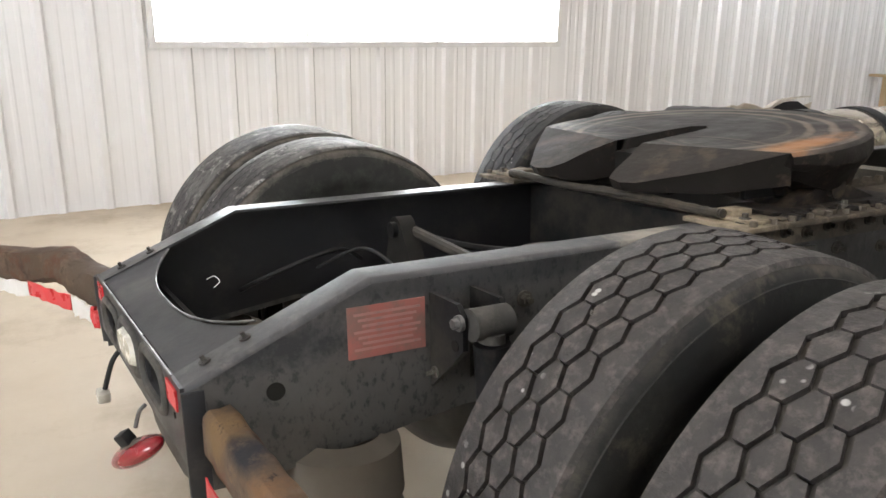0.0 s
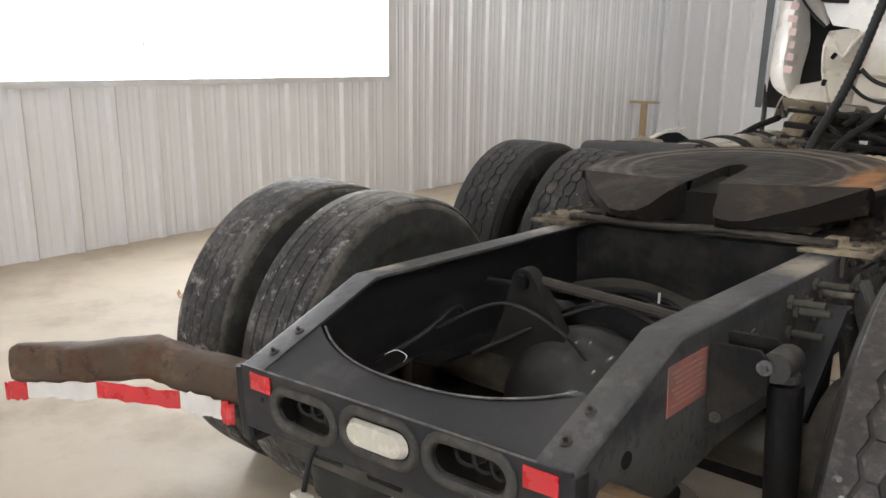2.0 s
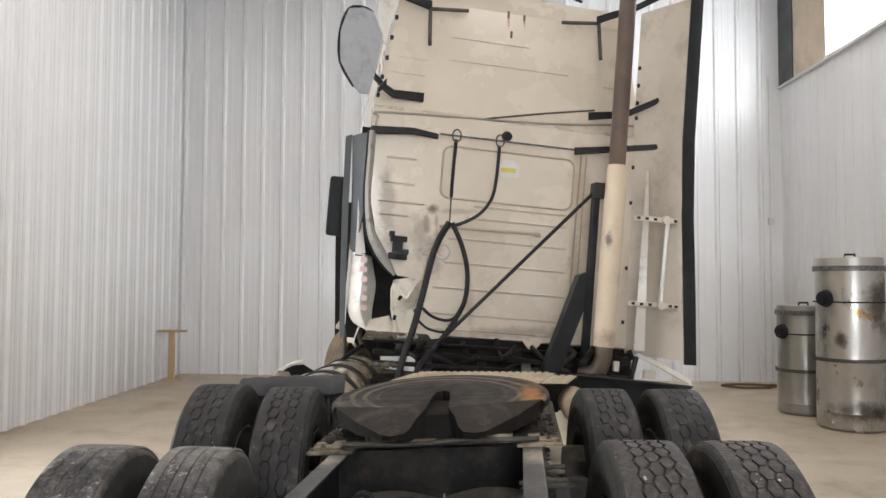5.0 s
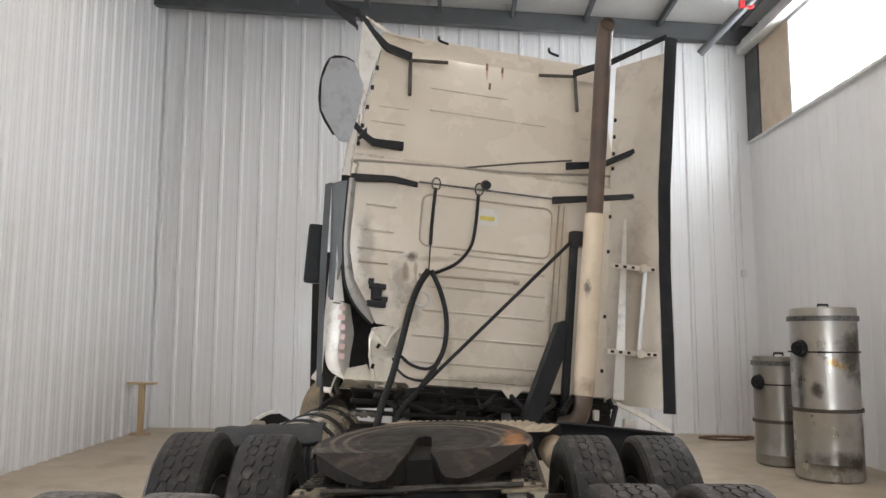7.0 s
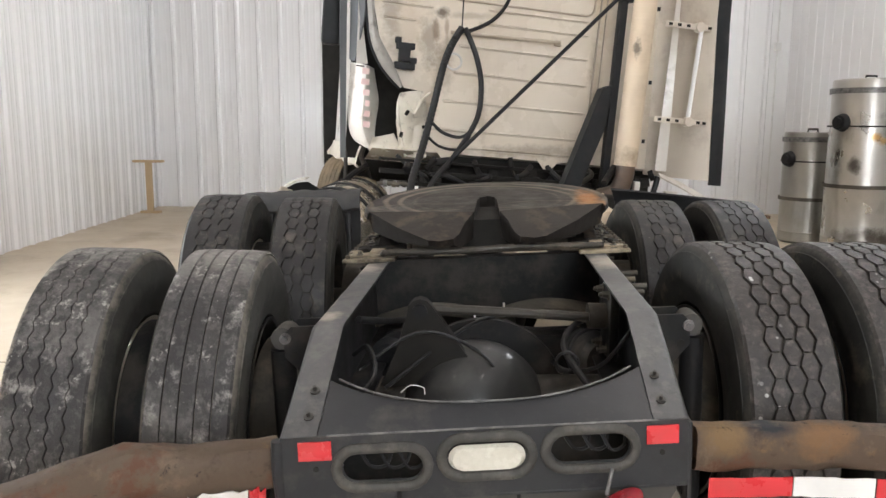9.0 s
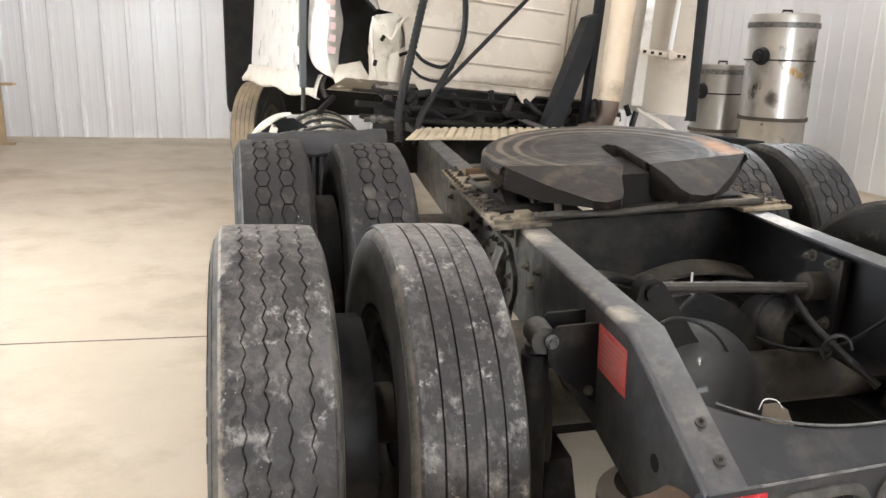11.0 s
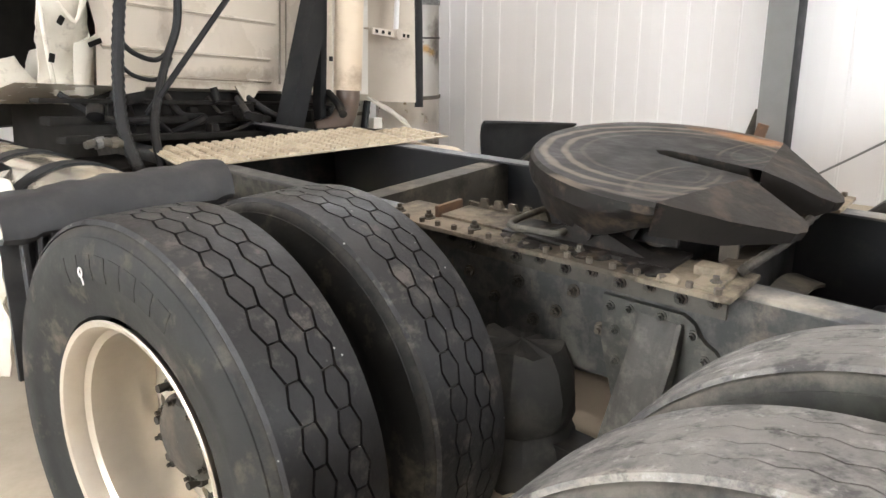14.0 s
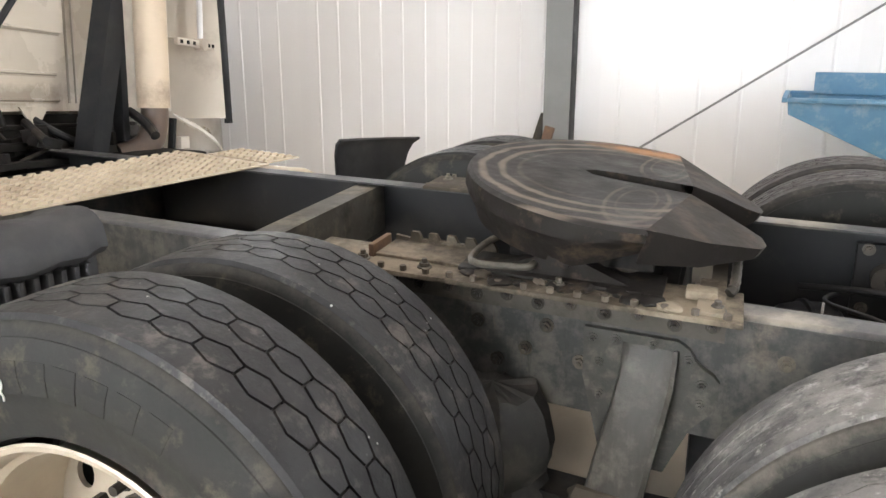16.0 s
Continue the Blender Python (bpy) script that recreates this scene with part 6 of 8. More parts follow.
# back wall, lower part and leaning upper part, as one shell with depth
prof = [(0.0, 1.10), (0.0, 2.86), (0.06, 2.90), (0.20, 3.85), (0.32, 4.05), (2.0, 4.12), (2.4, 3.4), (2.9, 2.5), (2.9, 1.0), (0.4, 1.0)]
def wide(z, side):
    if side > 0:
        return 1.10 if z < 2.9 else 1.10 - 0.16 * min(1, (z - 2.9) / 1.0)
    return -1.10 if z < 2.85 else -1.20 + 0.17 * min(1, (z - 2.86) / 1.0)


EDGE = [(-0.71, 1.10), (-0.705, 1.36), (-0.75, 1.53), (-0.90, 1.545), (-0.995, 1.68), (-1.10, 1.87), (-1.165, 2.14), (-1.20, 2.45), (-1.20, 2.86)]   # torn left edge of the back wall
for k, ((y0, z0), (y1, z1)) in enumerate(zip(prof, prof[1:] + prof[:1])):
    if k == 0:
        bm.faces.new([bm.verts.new((x, 0.0, z)) for x, z in EDGE + [(1.10, 2.86), (1.10, 1.10)]])
        continue
    bm.faces.new([bm.verts.new(p) for p in ((wide(z0, -1), y0, z0), (wide(z0, 1), y0, z0), (wide(z1, 1), y1, z1), (wide(z1, -1), y1, z1))])
bm.faces.new([bm.verts.new((wide(z, 1), y, z)) for y, z in prof])
bm.faces.new([bm.verts.new((wide(z, -1), y, z)) for y, z in [(0.55, 1.0), (0.55, 2.84)] + prof[2:9]])
bmesh.ops.remove_doubles(bm, verts=bm.verts, dist=0.001)
cab = part("cab", bm, M_CAB, truck, "cream sleeper cab back wall, dirty and dented", K, smooth=0.35)
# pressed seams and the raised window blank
# darker cream: grime, plus the shading of the ribs and window rim
M_CABLINE = mat("grimy_shaded_cream", (0.42, 0.355, 0.275), 0.6, alt=(0.55, 0.48, 0.38), scale=14)
for z, x0, x1 in ((1.145, -0.62, 0.46), (1.27, -0.68, 0.45), (1.475, -0.61, 0.50), (1.68, -0.54, 0.49), (1.875, -0.52, 0.48), (2.05, -0.38, 0.47), (2.15, -0.32, 0.46), (2.475, -1.06, -0.82), (2.27, -1.06, -0.82), (2.12, -1.10, -0.73), (2.015, -1.08, -0.85)):
    bm = bmesh.new()
    prism(bm, [(-0.001, z), (-0.009, z + 0.006), (-0.009, z + 0.012), (-0.001, z + 0.016)], "x", x0, x1)
    part("rib", bm, M_CAB, cab)
    # thin darker strip paints the shade below each rib
    part("rib_shade", boxed(x0 + 0.01, x1 - 0.01, -0.0035, -0.0005, z - 0.008, z - 0.001), M_CABLINE, cab, "painted shade line under a pressed rib")
for z, x0, x1 in ((3.36, -0.59, 0.43), (3.56, -0.59, 0.08), (3.33, -1.02, -0.77), (3.19, -1.08, -0.80), (3.30, 0.76, 0.88)):
    y = 0.06 + (z - 2.90) * 0.14 / 0.95
    part("rib", boxed(x0, x1, y - 0.010, y + 0.004, z, z + 0.008, bevel=0.002), M_CAB, cab)
blank = [(cx_ + 0.07 * math.cos(radians(a0 + d)), -0.004, cz_ + 0.07 * math.sin(radians(a0 + d))) for cx_, cz_, a0 in ((0.43, 2.55, 0), (-0.54, 2.55, 90), (-0.54, 2.27, 180), (0.43, 2.27, 270)) for d in (0, 18, 36, 54, 72, 90)]
# rim is darker than the wall, its shading coloured in
part("window_blank", tubed(blank + blank[:1], 0.009, n=8, smooth_steps=0), M_CABLINE, cab, "raised rim of a blanked window")
part("ledge_seam", tubed([(-1.17, -0.004, 2.70), (-1.155, -0.004, 2.79), (-1.09, -0.004, 2.83), (0.2, 0.02, 2.90), (0.96, 0.06, 2.985), (1.05, 0.05, 2.94), (1.07, -0.004, 2.80)], 0.010, n=8, smooth_steps=4), M_CABDARK, cab, "dark seam round the back wall")
part("wall_seam", tubed([(0.555, -0.003, 2.66), (0.545, -0.003, 2.1), (0.535, -0.003, 1.14)], 0.007, n=6, smooth_steps=2), M_CABDARK, cab, "dirty upright seam")
part("wall_seam", tubed([(0.60, -0.003, 2.66), (0.595, -0.003, 2.1), (0.59, -0.003, 1.14)], 0.005, n=6, smooth_steps=2), M_CABDARK, cab, "dirty upright seam")
part("strap_bar", tubed([(-0.66, -0.05, 2.70), (0.60, -0.05, 2.70)], 0.008, smooth_steps=0), M_WORN, cab, "thin steel bar across the cab")
for pts, r in (([(-1.21, -0.06, 2.67), (-0.87, -0.05, 2.70), (-0.67, -0.05, 2.68)], 0.022), ([(0.47, -0.06, 2.69), (0.84, -0.12, 2.74), (1.35, -0.30, 2.80)], 0.020), ([(0.59, 0.0, 3.01), (0.88, -0.10, 3.04), (1.33, -0.30, 3.28)], 0.022), ([(0.65, 0.12, 3.88), (0.98, 0.05, 4.02), (1.36, -0.2, 4.22)], 0.022),
               ([(-0.80, 0.04, 3.0), (-1.05, 0.0, 2.99), (-1.13, -0.03, 3.03), (-1.27, -0.06, 3.15)], 0.026), ([(-1.13, -0.03, 3.05), (-1.19, -0.08, 2.97)], 0.026), ([(-0.78, 0.14, 3.80), (-1.0, 0.06, 3.82), (-1.12, 0.02, 3.90), (-1.28, -0.05, 4.04), (-1.31, -0.08, 3.97), (-1.28, -0.1, 3.86)], 0.028)):
    bm = bmesh.new()
    n_ = len(pts) - 1
    sheet(bm, [[Vector(p) + Vector((0, 0, r * (1.35 - 0.55 * k / n_))), Vector(p) - Vector((0, 0.012, r * (1.35 - 0.55 * k / n_)))] for k, p in enumerate(pts)], 0.026)
    part("stay", bm, M_PLASTIC, cab, "flat black stay bracket")
for pts in ([(-0.79, 0.17, 3.77), (-0.47, 0.17, 3.80)], [(-0.79, 0.17, 3.77), (-0.78, 0.12, 3.45)], [(0.35, 0.17, 3.82), (0.68, 0.17, 3.86)], [(0.68, 0.17, 3.86), (0.70, 0.12, 3.53)]):
    part("grab_bar", tubed([Vector(p) + Vector((0, -0.03, 0)) for p in pts], 0.016, n=8, smooth_steps=0), M_DUSTY, cab, "grey bent bar on the upper wall")
bm = bmesh.new()
cyl(bm, (-0.10, -0.02, 2.75), (-0.105, -0.09, 2.735), 0.042, 0.033, n=16)
part("knob", bm, M_PLASTIC, cab, "round black plug")
bm = bmesh.new()
for dx, dz, w, h in ((-0.02, 0.055, 0.13, 0.045), (0.0, -0.03, 0.08, 0.09), (-0.03, -0.085, 0.15, 0.05), (-0.03, 0.095, 0.04, 0.04), (0.08, -0.04, 0.05, 0.04)):
    box(bm, -0.96 + dx, -0.96 + dx + w, -0.06, -0.002, 1.755 + dz, 1.755 + dz + h, bevel=0.006)
part("gladhand_bracket", bm, M_PLASTIC, cab, "black hose connection bracket")
bm = bmesh.new()
cyl(bm, (-0.55, -0.002, 1.765), (-0.55, -0.010, 1.765), 0.052, 0.050, n=28)
part("grommet", bm, M_CAB, cab, "round cream cover in a steel ring")
M_FAIRSTEEL = mat("pale_steel", (0.55, 0.53, 0.50), 0.4, alt=(0.42, 0.40, 0.37), scale=20)
part("grommet_ring", tubed([(-0.55 + 0.056 * math.cos(0.25 * k), -0.010, 1.765 + 0.056 * math.sin(0.25 * k)) for k in range(26)], 0.0085, n=8, smooth_steps=0), M_FAIRSTEEL, cab, "bare steel grommet ring")

def on_cab(u, v, z):
    return tuple(K @ Vector((u, v, z)))


for (u, v, z), rad, colr, amt in (((-0.66, 0, 2.10), (0.065, 0.16, 0.045), (0.07, 0.045, 0.028), 0.95), ((-0.45, 0, 2.10), (0.20, 0.16, 0.03), (0.20, 0.145, 0.10), 0.45), ((-0.70, 0, 1.97), (0.028, 0.1, 0.12), (0.17, 0.105, 0.062), 0.7), ((-0.62, 0, 1.99), (0.020, 0.1, 0.10), (0.20, 0.13, 0.08), 0.6), ((-0.74, 0, 1.90), (0.09, 0.12, 0.22), (0.17, 0.13, 0.095), 0.6), ((-1.03, 0, 2.1), (0.08, 0.12, 0.4), (0.20, 0.16, 0.12), 0.6), ((-0.30, 0, 1.40), (0.05, 0.1, 0.22), (0.24, 0.18, 0.12), 0.5), ((0.56, 0, 1.75), (0.06, 0.1, 0.35), (0.30, 0.22, 0.14), 0.6), ((-0.62, 0, 1.72), (0.10, 0.10, 0.22), (0.22, 0.17, 0.12), 0.55), ((-0.92, 0, 1.95), (0.2, 0.1, 0.25), (0.40, 0.31, 0.21), 0.45),
                                ((-0.11, 0.19, 3.80), (0.012, 0.1, 0.10), (0.36, 0.17, 0.06), 0.8), ((0.03, 0.19, 3.80), (0.012, 0.1, 0.08), (0.36, 0.17, 0.06), 0.8), ((0.1, 0, 1.16), (0.9, 0.2, 0.06), (0.20, 0.15, 0.10), 0.6), ((0.55, 0, 2.45), (0.10, 0.1, 0.45), (0.48, 0.36, 0.22), 0.6)):
    stain(M_CAB, on_cab(u, v, z), rad, colr, amt * 0.9, 0.55, 12)
muddied(M_CAB, (0.50, 0.42, 0.32), 2.2, 0.54, 0.45, 0.20, (1, 1, 0.5))
muddied(M_CAB, (0.30, 0.23, 0.16), 34.0, 0.68, 0.6, 0.04)
part("sticker", boxed(-0.13, 0.03, -0.004, -0.001, 2.42, 2.56), M_CABWHITE, cab, "pale sticker with a yellow band")
part("yellow_band", boxed(-0.125, 0.0, -0.0065, -0.0045, 2.46, 2.495), mat("yellow_print", (0.62, 0.52, 0.10), 0.5), cab, "yellow printed band")
part("upper_rod", tubed([(-0.29, 0.02, 2.88), (0.2, 0.0, 2.98), (0.64, -0.01, 3.06)], 0.008, smooth_steps=0), M_DUSTY, cab, "thin grey rod")
for u, z, h_ in ((-0.11, 3.84, 0.03), (0.03, 3.83, 0.025), (-0.08, 3.66, 0.03)):
    y = 0.06 + (z - 2.90) * 0.14 / 0.95
    part("rust_spot", boxed(u - 0.010, u + 0.010, y - 0.006, y - 0.001, z - h_, z + h_, bevel=0.002), M_RUST, cab, "rusty bolt hole with a streak")
for u in (-0.52, -0.16):
    part("hose_ring", tubed([(u + 0.035 * math.cos(a), -0.055, 2.70 + 0.05 * math.sin(a)) for a in [0.63 * q for q in range(11)]], 0.006, n=8, smooth_steps=2), M_DUSTY, cab, "steel hose ring")
part("rail_bracket", boxed(0.20, 0.25, -0.06, -0.002, 1.955, 1.995, bevel=0.006), M_CAB, cab)

# exhaust stack with a pale heat shield
bm = bmesh.new()
cyl(bm, (0.71, -0.37, 1.12), (0.725, -0.37, 2.545), 0.083, n=28)
stain(M_SHIELD, on_cab(0.67, -0.43, 1.95), (0.03, 0.06, 0.08), (0.08, 0.06, 0.045), 0.85, 0.8, 22)
stain(M_SHIELD, on_cab(0.72, -0.40, 1.18), (0.12, 0.12, 0.10), (0.20, 0.14, 0.09), 0.7, 0.5, 14)
stack = part("stack_shield", bm, M_SHIELD, truck, "pale cream exhaust heat shield", K)
bm = bmesh.new()
tube(bm, [(0.72, -0.37, 2.35), (0.72, -0.37, 3.2), (0.72, -0.37, 4.02), (0.72, -0.42, 4.12)], 0.066, n=20)
part("stack_pipe", bm, M_STACK, truck, "brown exhaust stack pipe", K)
part("stack_elbow", tubed([(0.715, -0.37, 1.13), (0.71, -0.365, 1.02), (0.68, -0.33, 0.92), (0.60, -0.24, 0.87)], 0.070, n=18), M_STACK, truck, "brown exhaust elbow", K)
bm = bmesh.new()
box(bm, 0.585, 0.64, -0.27, -0.21, 0.95, 2.40, bevel=0.005)
box(bm, 0.575, 0.69, -0.31, -0.20, 2.29, 2.41, bevel=0.01)
part("stack_post", bm, M_PLASTIC, truck, "black steel post holding the exhaust stack", K)
part("diagonal_brace", tubed([(0.60, -0.24, 2.34), (-0.64, -0.24, 0.98)], 0.0145, n=10, smooth_steps=0), M_PLASTIC, truck, "black diagonal brace tube", K)
bm = bmesh.new()
prism(bm, [(0.25, 0.86), (0.38, 0.86), (0.56, 1.40), (0.57, 1.69), (0.50, 1.66)], "y", -0.30, -0.20)
part("stack_leg", bm, M_PLASTIC, truck, "black slanted support leg", K)

M_FAIR = mat("soiled_cream_panel", (0.58, 0.52, 0.44), 0.45, alt=(0.46, 0.40, 0.33), scale=3, dirt=(0.26, 0.20, 0.15), dirt_scale=3.5, dirt_amount=0.6, dirt_at=0.52, sharp=0.25)
# right side fairing and its rubber edge
bm = bmesh.new()
sheet(bm, [[(1.02 + 0.05 * (2.5 - z) / 1.5 * (z < 2.5), 0.02, z), (1.13, -0.22, z), (1.25 + 0.10 * max(0, (2.2 - z) / 1.2), -0.46, z)] for z in (1.06, 1.6, 2.2, 2.8, 3.4, 3.95)], 0.012)
part("side_fairing", bm, M_FAIR, truck, "cream side fairing with dirty inside", K)
bm = bmesh.new()
sheet(bm, [[(1.245 + d, -0.47, z), (1.30 + d, -0.478, z), (1.355 + d, -0.455, z)] for z, d in ((1.03, 0.10), (1.6, 0.055), (2.2, 0.0), (2.8, -0.03), (3.4, -0.03), (4.08, -0.03))], 0.018)
part("rubber_edge", bm, M_PLASTIC, truck, "black rubber fairing edge", K)
for z in (1.475, 2.145):
    bm = bmesh.new()
    box(bm, 0.86, 1.29, -0.44, -0.415, z - 0.020, z + 0.020, bevel=0.006)
    box(bm, 0.86, 1.29, -0.414, -0.37, z + 0.010, z + 0.019, bevel=0.003)
    cyl(bm, (1.13, -0.46, z), (1.13, -0.40, z), 0.034, n=16)
    fb = part("fairing_bracket", bm, M_FAIR, truck, "dirty cream perforated fairing bracket", K)
    for u in (0.90, 0.97, 1.04, 1.21, 1.26):
        part("bracket_hole", boxed(u - 0.014, u + 0.014, -0.4425, -0.4402, z - 0.010, z + 0.010), M_DARK, fb, "dark slot")
part("fairing_rod", tubed([(1.13, -0.43, 1.50), (1.15, -0.43, 2.13)], 0.016, n=10, smooth_steps=0), M_TRIM, truck, "white upright rod", K)
# highlight of the curved fairing corner, built as a white sheet
bm = bmesh.new()
sheet(bm, [[(1.06 - 0.02 * w, -0.20, z), (1.06 + 0.05 * w, -0.22, z)] for z, w in ((1.10, 1.2), (1.45, 1.0), (2.1, 0.6), (2.57, 0.1))], 0.02)
part("fairing_strip", bm, M_CABWHITE, truck, "white sheet for the highlight on the fairing's curved corner", K)

bm = bmesh.new()
sheet(bm, [[(1.02, -0.30, 1.09), (1.02, -0.34, 1.06)], [(1.20, -0.34, 1.03), (1.20, -0.38, 0.985)], [(1.39, -0.36, 0.945), (1.38, -0.40, 0.90)], [(1.48, -0.34, 0.90), (1.47, -0.38, 0.86)]], 0.010)
part("fairing_sill", bm, M_CABWHITE, truck, "white bent sill hanging under the fairing", K)
part("sill_bracket", boxed(1.10, 1.20, -0.30, -0.26, 0.885, 0.955, bevel=0.006), M_CABWHITE, truck, "small white bracket", K)
part("sill_bracket", boxed(0.84, 0.885, -0.30, -0.26, 0.93, 1.01, bevel=0.006), M_CABWHITE, truck, "small white bracket", K)
part("sill_strut", tubed([(1.02, -0.3, 1.06), (1.0, -0.3, 0.95), (0.98, -0.3, 0.85)], 0.022, n=8), M_PLASTIC, truck, "black strut under the fairing", K)
for z in (1.3, 1.75, 2.3, 2.6, 3.02, 3.15, 3.3, 3.45):
    part("fairing_bolt", boxed(1.0, 1.02, -0.03, -0.012, z, z + 0.03, bevel=0.003), M_PLASTIC, truck, "small dark fairing clip", K)

# left side extender, torn open below
bm = bmesh.new()
sheet(bm, [[(-1.379, 0.41, 2.676), (-1.327, 0.41, 2.699)], [(-1.356, 0.41, 2.036), (-1.304, 0.41, 2.036)], [(-1.321, 0.41, 1.512), (-1.275, 0.41, 1.512)], [(-1.286, 0.41, 1.0), (-1.245, 0.41, 1.0)]], 0.03)
part("extender_edge", bm, M_BEAM, truck, "black rubber extender edge", K)
bm = bmesh.new()
sheet(bm, [[(-1.325, 0.40, 2.69), (-1.27, 0.2, 2.68), (-1.21, 0.02, 2.66)], [(-1.30, 0.40, 2.39), (-1.25, 0.2, 2.3), (-1.20, 0.04, 2.25)], [(-1.28, 0.40, 2.09), (-1.24, 0.30, 2.05), (-1.20, 0.18, 2.0)], [(-1.265, 0.40, 1.74), (-1.25, 0.36, 1.73), (-1.235, 0.32, 1.72)]], 0.010)
part("side_extender", bm, M_BEAM, truck, "dark grey torn side extender panel", K)
M_SEAL = mat("grey_seal", (0.30, 0.28, 0.255), 0.55, alt=(0.19, 0.175, 0.155), scale=8, dirt=(0.09, 0.08, 0.07), dirt_scale=9, dirt_amount=0.6, dirt_at=0.52, bump=0.2)
M_TORN = mat("torn_cream_sheet", (0.66, 0.61, 0.52), 0.4, alt=(0.54, 0.48, 0.39), scale=9, dirt=(0.22, 0.18, 0.14), dirt_scale=10, dirt_amount=0.6, dirt_at=0.56, sharp=0.12, bump=0.25, bump_scale=20)
tear_rng = random.Random(5)
seal = [[(-1.225, -0.05, 2.66), (-1.20, -0.075, 2.66), (-1.165, -0.06, 2.66)], [(-1.225, -0.05, 2.40), (-1.20, -0.08, 2.40), (-1.165, -0.06, 2.40)], [(-1.219, -0.03, 2.17), (-1.19, -0.07, 2.17), (-1.165, -0.05, 2.174)], [(-1.202, -0.03, 2.01), (-1.17, -0.07, 2.01), (-1.148, -0.05, 2.013)],
        [(-1.171, -0.03, 1.84), (-1.14, -0.07, 1.865), (-1.112, -0.05, 1.888)], [(-1.10, -0.03, 1.697), (-1.06, -0.07, 1.73), (-1.037, -0.05, 1.766)], [(-1.013, -0.03, 1.597), (-0.99, -0.06, 1.64), (-0.978, -0.05, 1.677)], [(-0.934, -0.02, 1.535), (-0.925, -0.04, 1.545), (-0.916, -0.03, 1.553)]]
bm = bmesh.new()
sheet(bm, soft(seal, 4), 0.012)
part("seal_strip", bm, M_SEAL, truck, "grey dangling door seal strip", K)
part("seal_lip", tubed([r[0] for r in seal], 0.009, n=8, smooth_steps=5), M_PLASTIC, truck, "black rubber lip of the seal", K)
bm = bmesh.new()
sheet(bm, soft([[(-1.245, 0.25, 2.40), (-1.235, 0.25, 2.40)], [(-1.242, 0.25, 2.17), (-1.22, 0.25, 2.172)], [(-1.233, 0.25, 1.946), (-1.188, 0.25, 1.95)], [(-1.227, 0.25, 1.70), (-1.142, 0.25, 1.707)]], 3), 0.005)
part("torn_strip", bm, M_CABWHITE, truck, "white torn body strip", K)
skin = [[(-1.25, 0.40, 1.72), (-1.147, 0.285, 1.70), (-1.077, 0.36, 1.686)], [(-1.25, 0.41, 1.567), (-1.146, 0.28, 1.573), (-1.05, 0.365, 1.569)], [(-1.248, 0.41, 1.407), (-1.151, 0.27, 1.413), (-1.026, 0.35, 1.446)],
        [(-1.24, 0.40, 1.248), (-1.147, 0.28, 1.254), (-1.036, 0.36, 1.284)], [(-1.19, 0.38, 1.14), (-1.106, 0.29, 1.143), (-1.036, 0.36, 1.169)], [(-1.086, 0.33, 1.085), (-1.06, 0.31, 1.07), (-1.017, 0.35, 1.055)]]
bm = bmesh.new()
sheet(bm, soft(skin, 5), 0.006)
torn = part("torn_panel", bm, M_CABWHITE, truck, "white curled body panel with faded print", K)
prng = random.Random(8)
for k in range(6):
    z = 1.655 - 0.078 * k
    part("faded_print", boxed(-0.020 - 0.014 * prng.random(), 0.028, -0.002, 0.0, -0.022, 0.022, m=pose(-1.150 + 0.006 * k, 0.272, z, 0, 4, -16)), M_STICKER, torn, "faded pink print", K)
part("panel_mark", boxed(-1.225, -1.16, 0.278, 0.281, 1.684, 1.694), M_DUSTY, torn, "dark torn line", K)
# near-black sheet stands in for the shade in the opening
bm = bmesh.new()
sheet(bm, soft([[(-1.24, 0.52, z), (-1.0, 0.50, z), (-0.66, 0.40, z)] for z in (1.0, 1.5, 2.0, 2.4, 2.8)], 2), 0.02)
part("tear", bm, M_DARK, truck, "dark sheet added for the shade inside the torn cab corner", K)
low = [[(-1.092, 0.34, 1.165), (-0.992, 0.33, 1.187), (-0.903, 0.30, 1.217)], [(-1.089, 0.30, 1.099), (-0.967, 0.27, 1.118), (-0.842, 0.25, 1.109)], [(-1.067, 0.27, 1.029), (-0.941, 0.23, 1.05), (-0.80, 0.20, 1.06)]]
bm = bmesh.new()
sheet(bm, soft(low, 5, 0.004, tear_rng), 0.005)
part("torn_panel", bm, M_TORN, truck, "cream torn lower body sheet", K, smooth=0.5)
crum = [[(-0.915, 0.05, 1.51), (-0.82, 0.045, 1.53), (-0.735, 0.02, 1.55)], [(-0.93, 0.09, 1.40), (-0.82, 0.03, 1.40), (-0.715, 0.05, 1.44)], [(-0.915, 0.12, 1.285), (-0.79, 0.085, 1.29), (-0.69, 0.07, 1.355)], [(-0.89, 0.16, 1.17), (-0.78, 0.11, 1.17), (-0.675, 0.07, 1.25)], [(-0.86, 0.19, 1.065), (-0.75, 0.11, 1.05), (-0.685, 0.07, 1.075)]]
bm = bmesh.new()
sheet(bm, soft(crum, 5, 0.005, tear_rng), 0.005)
crumple = part("torn_panel", bm, M_TORN, truck, "crumpled cream torn body sheet", K, smooth=0.9)
bm = bmesh.new()
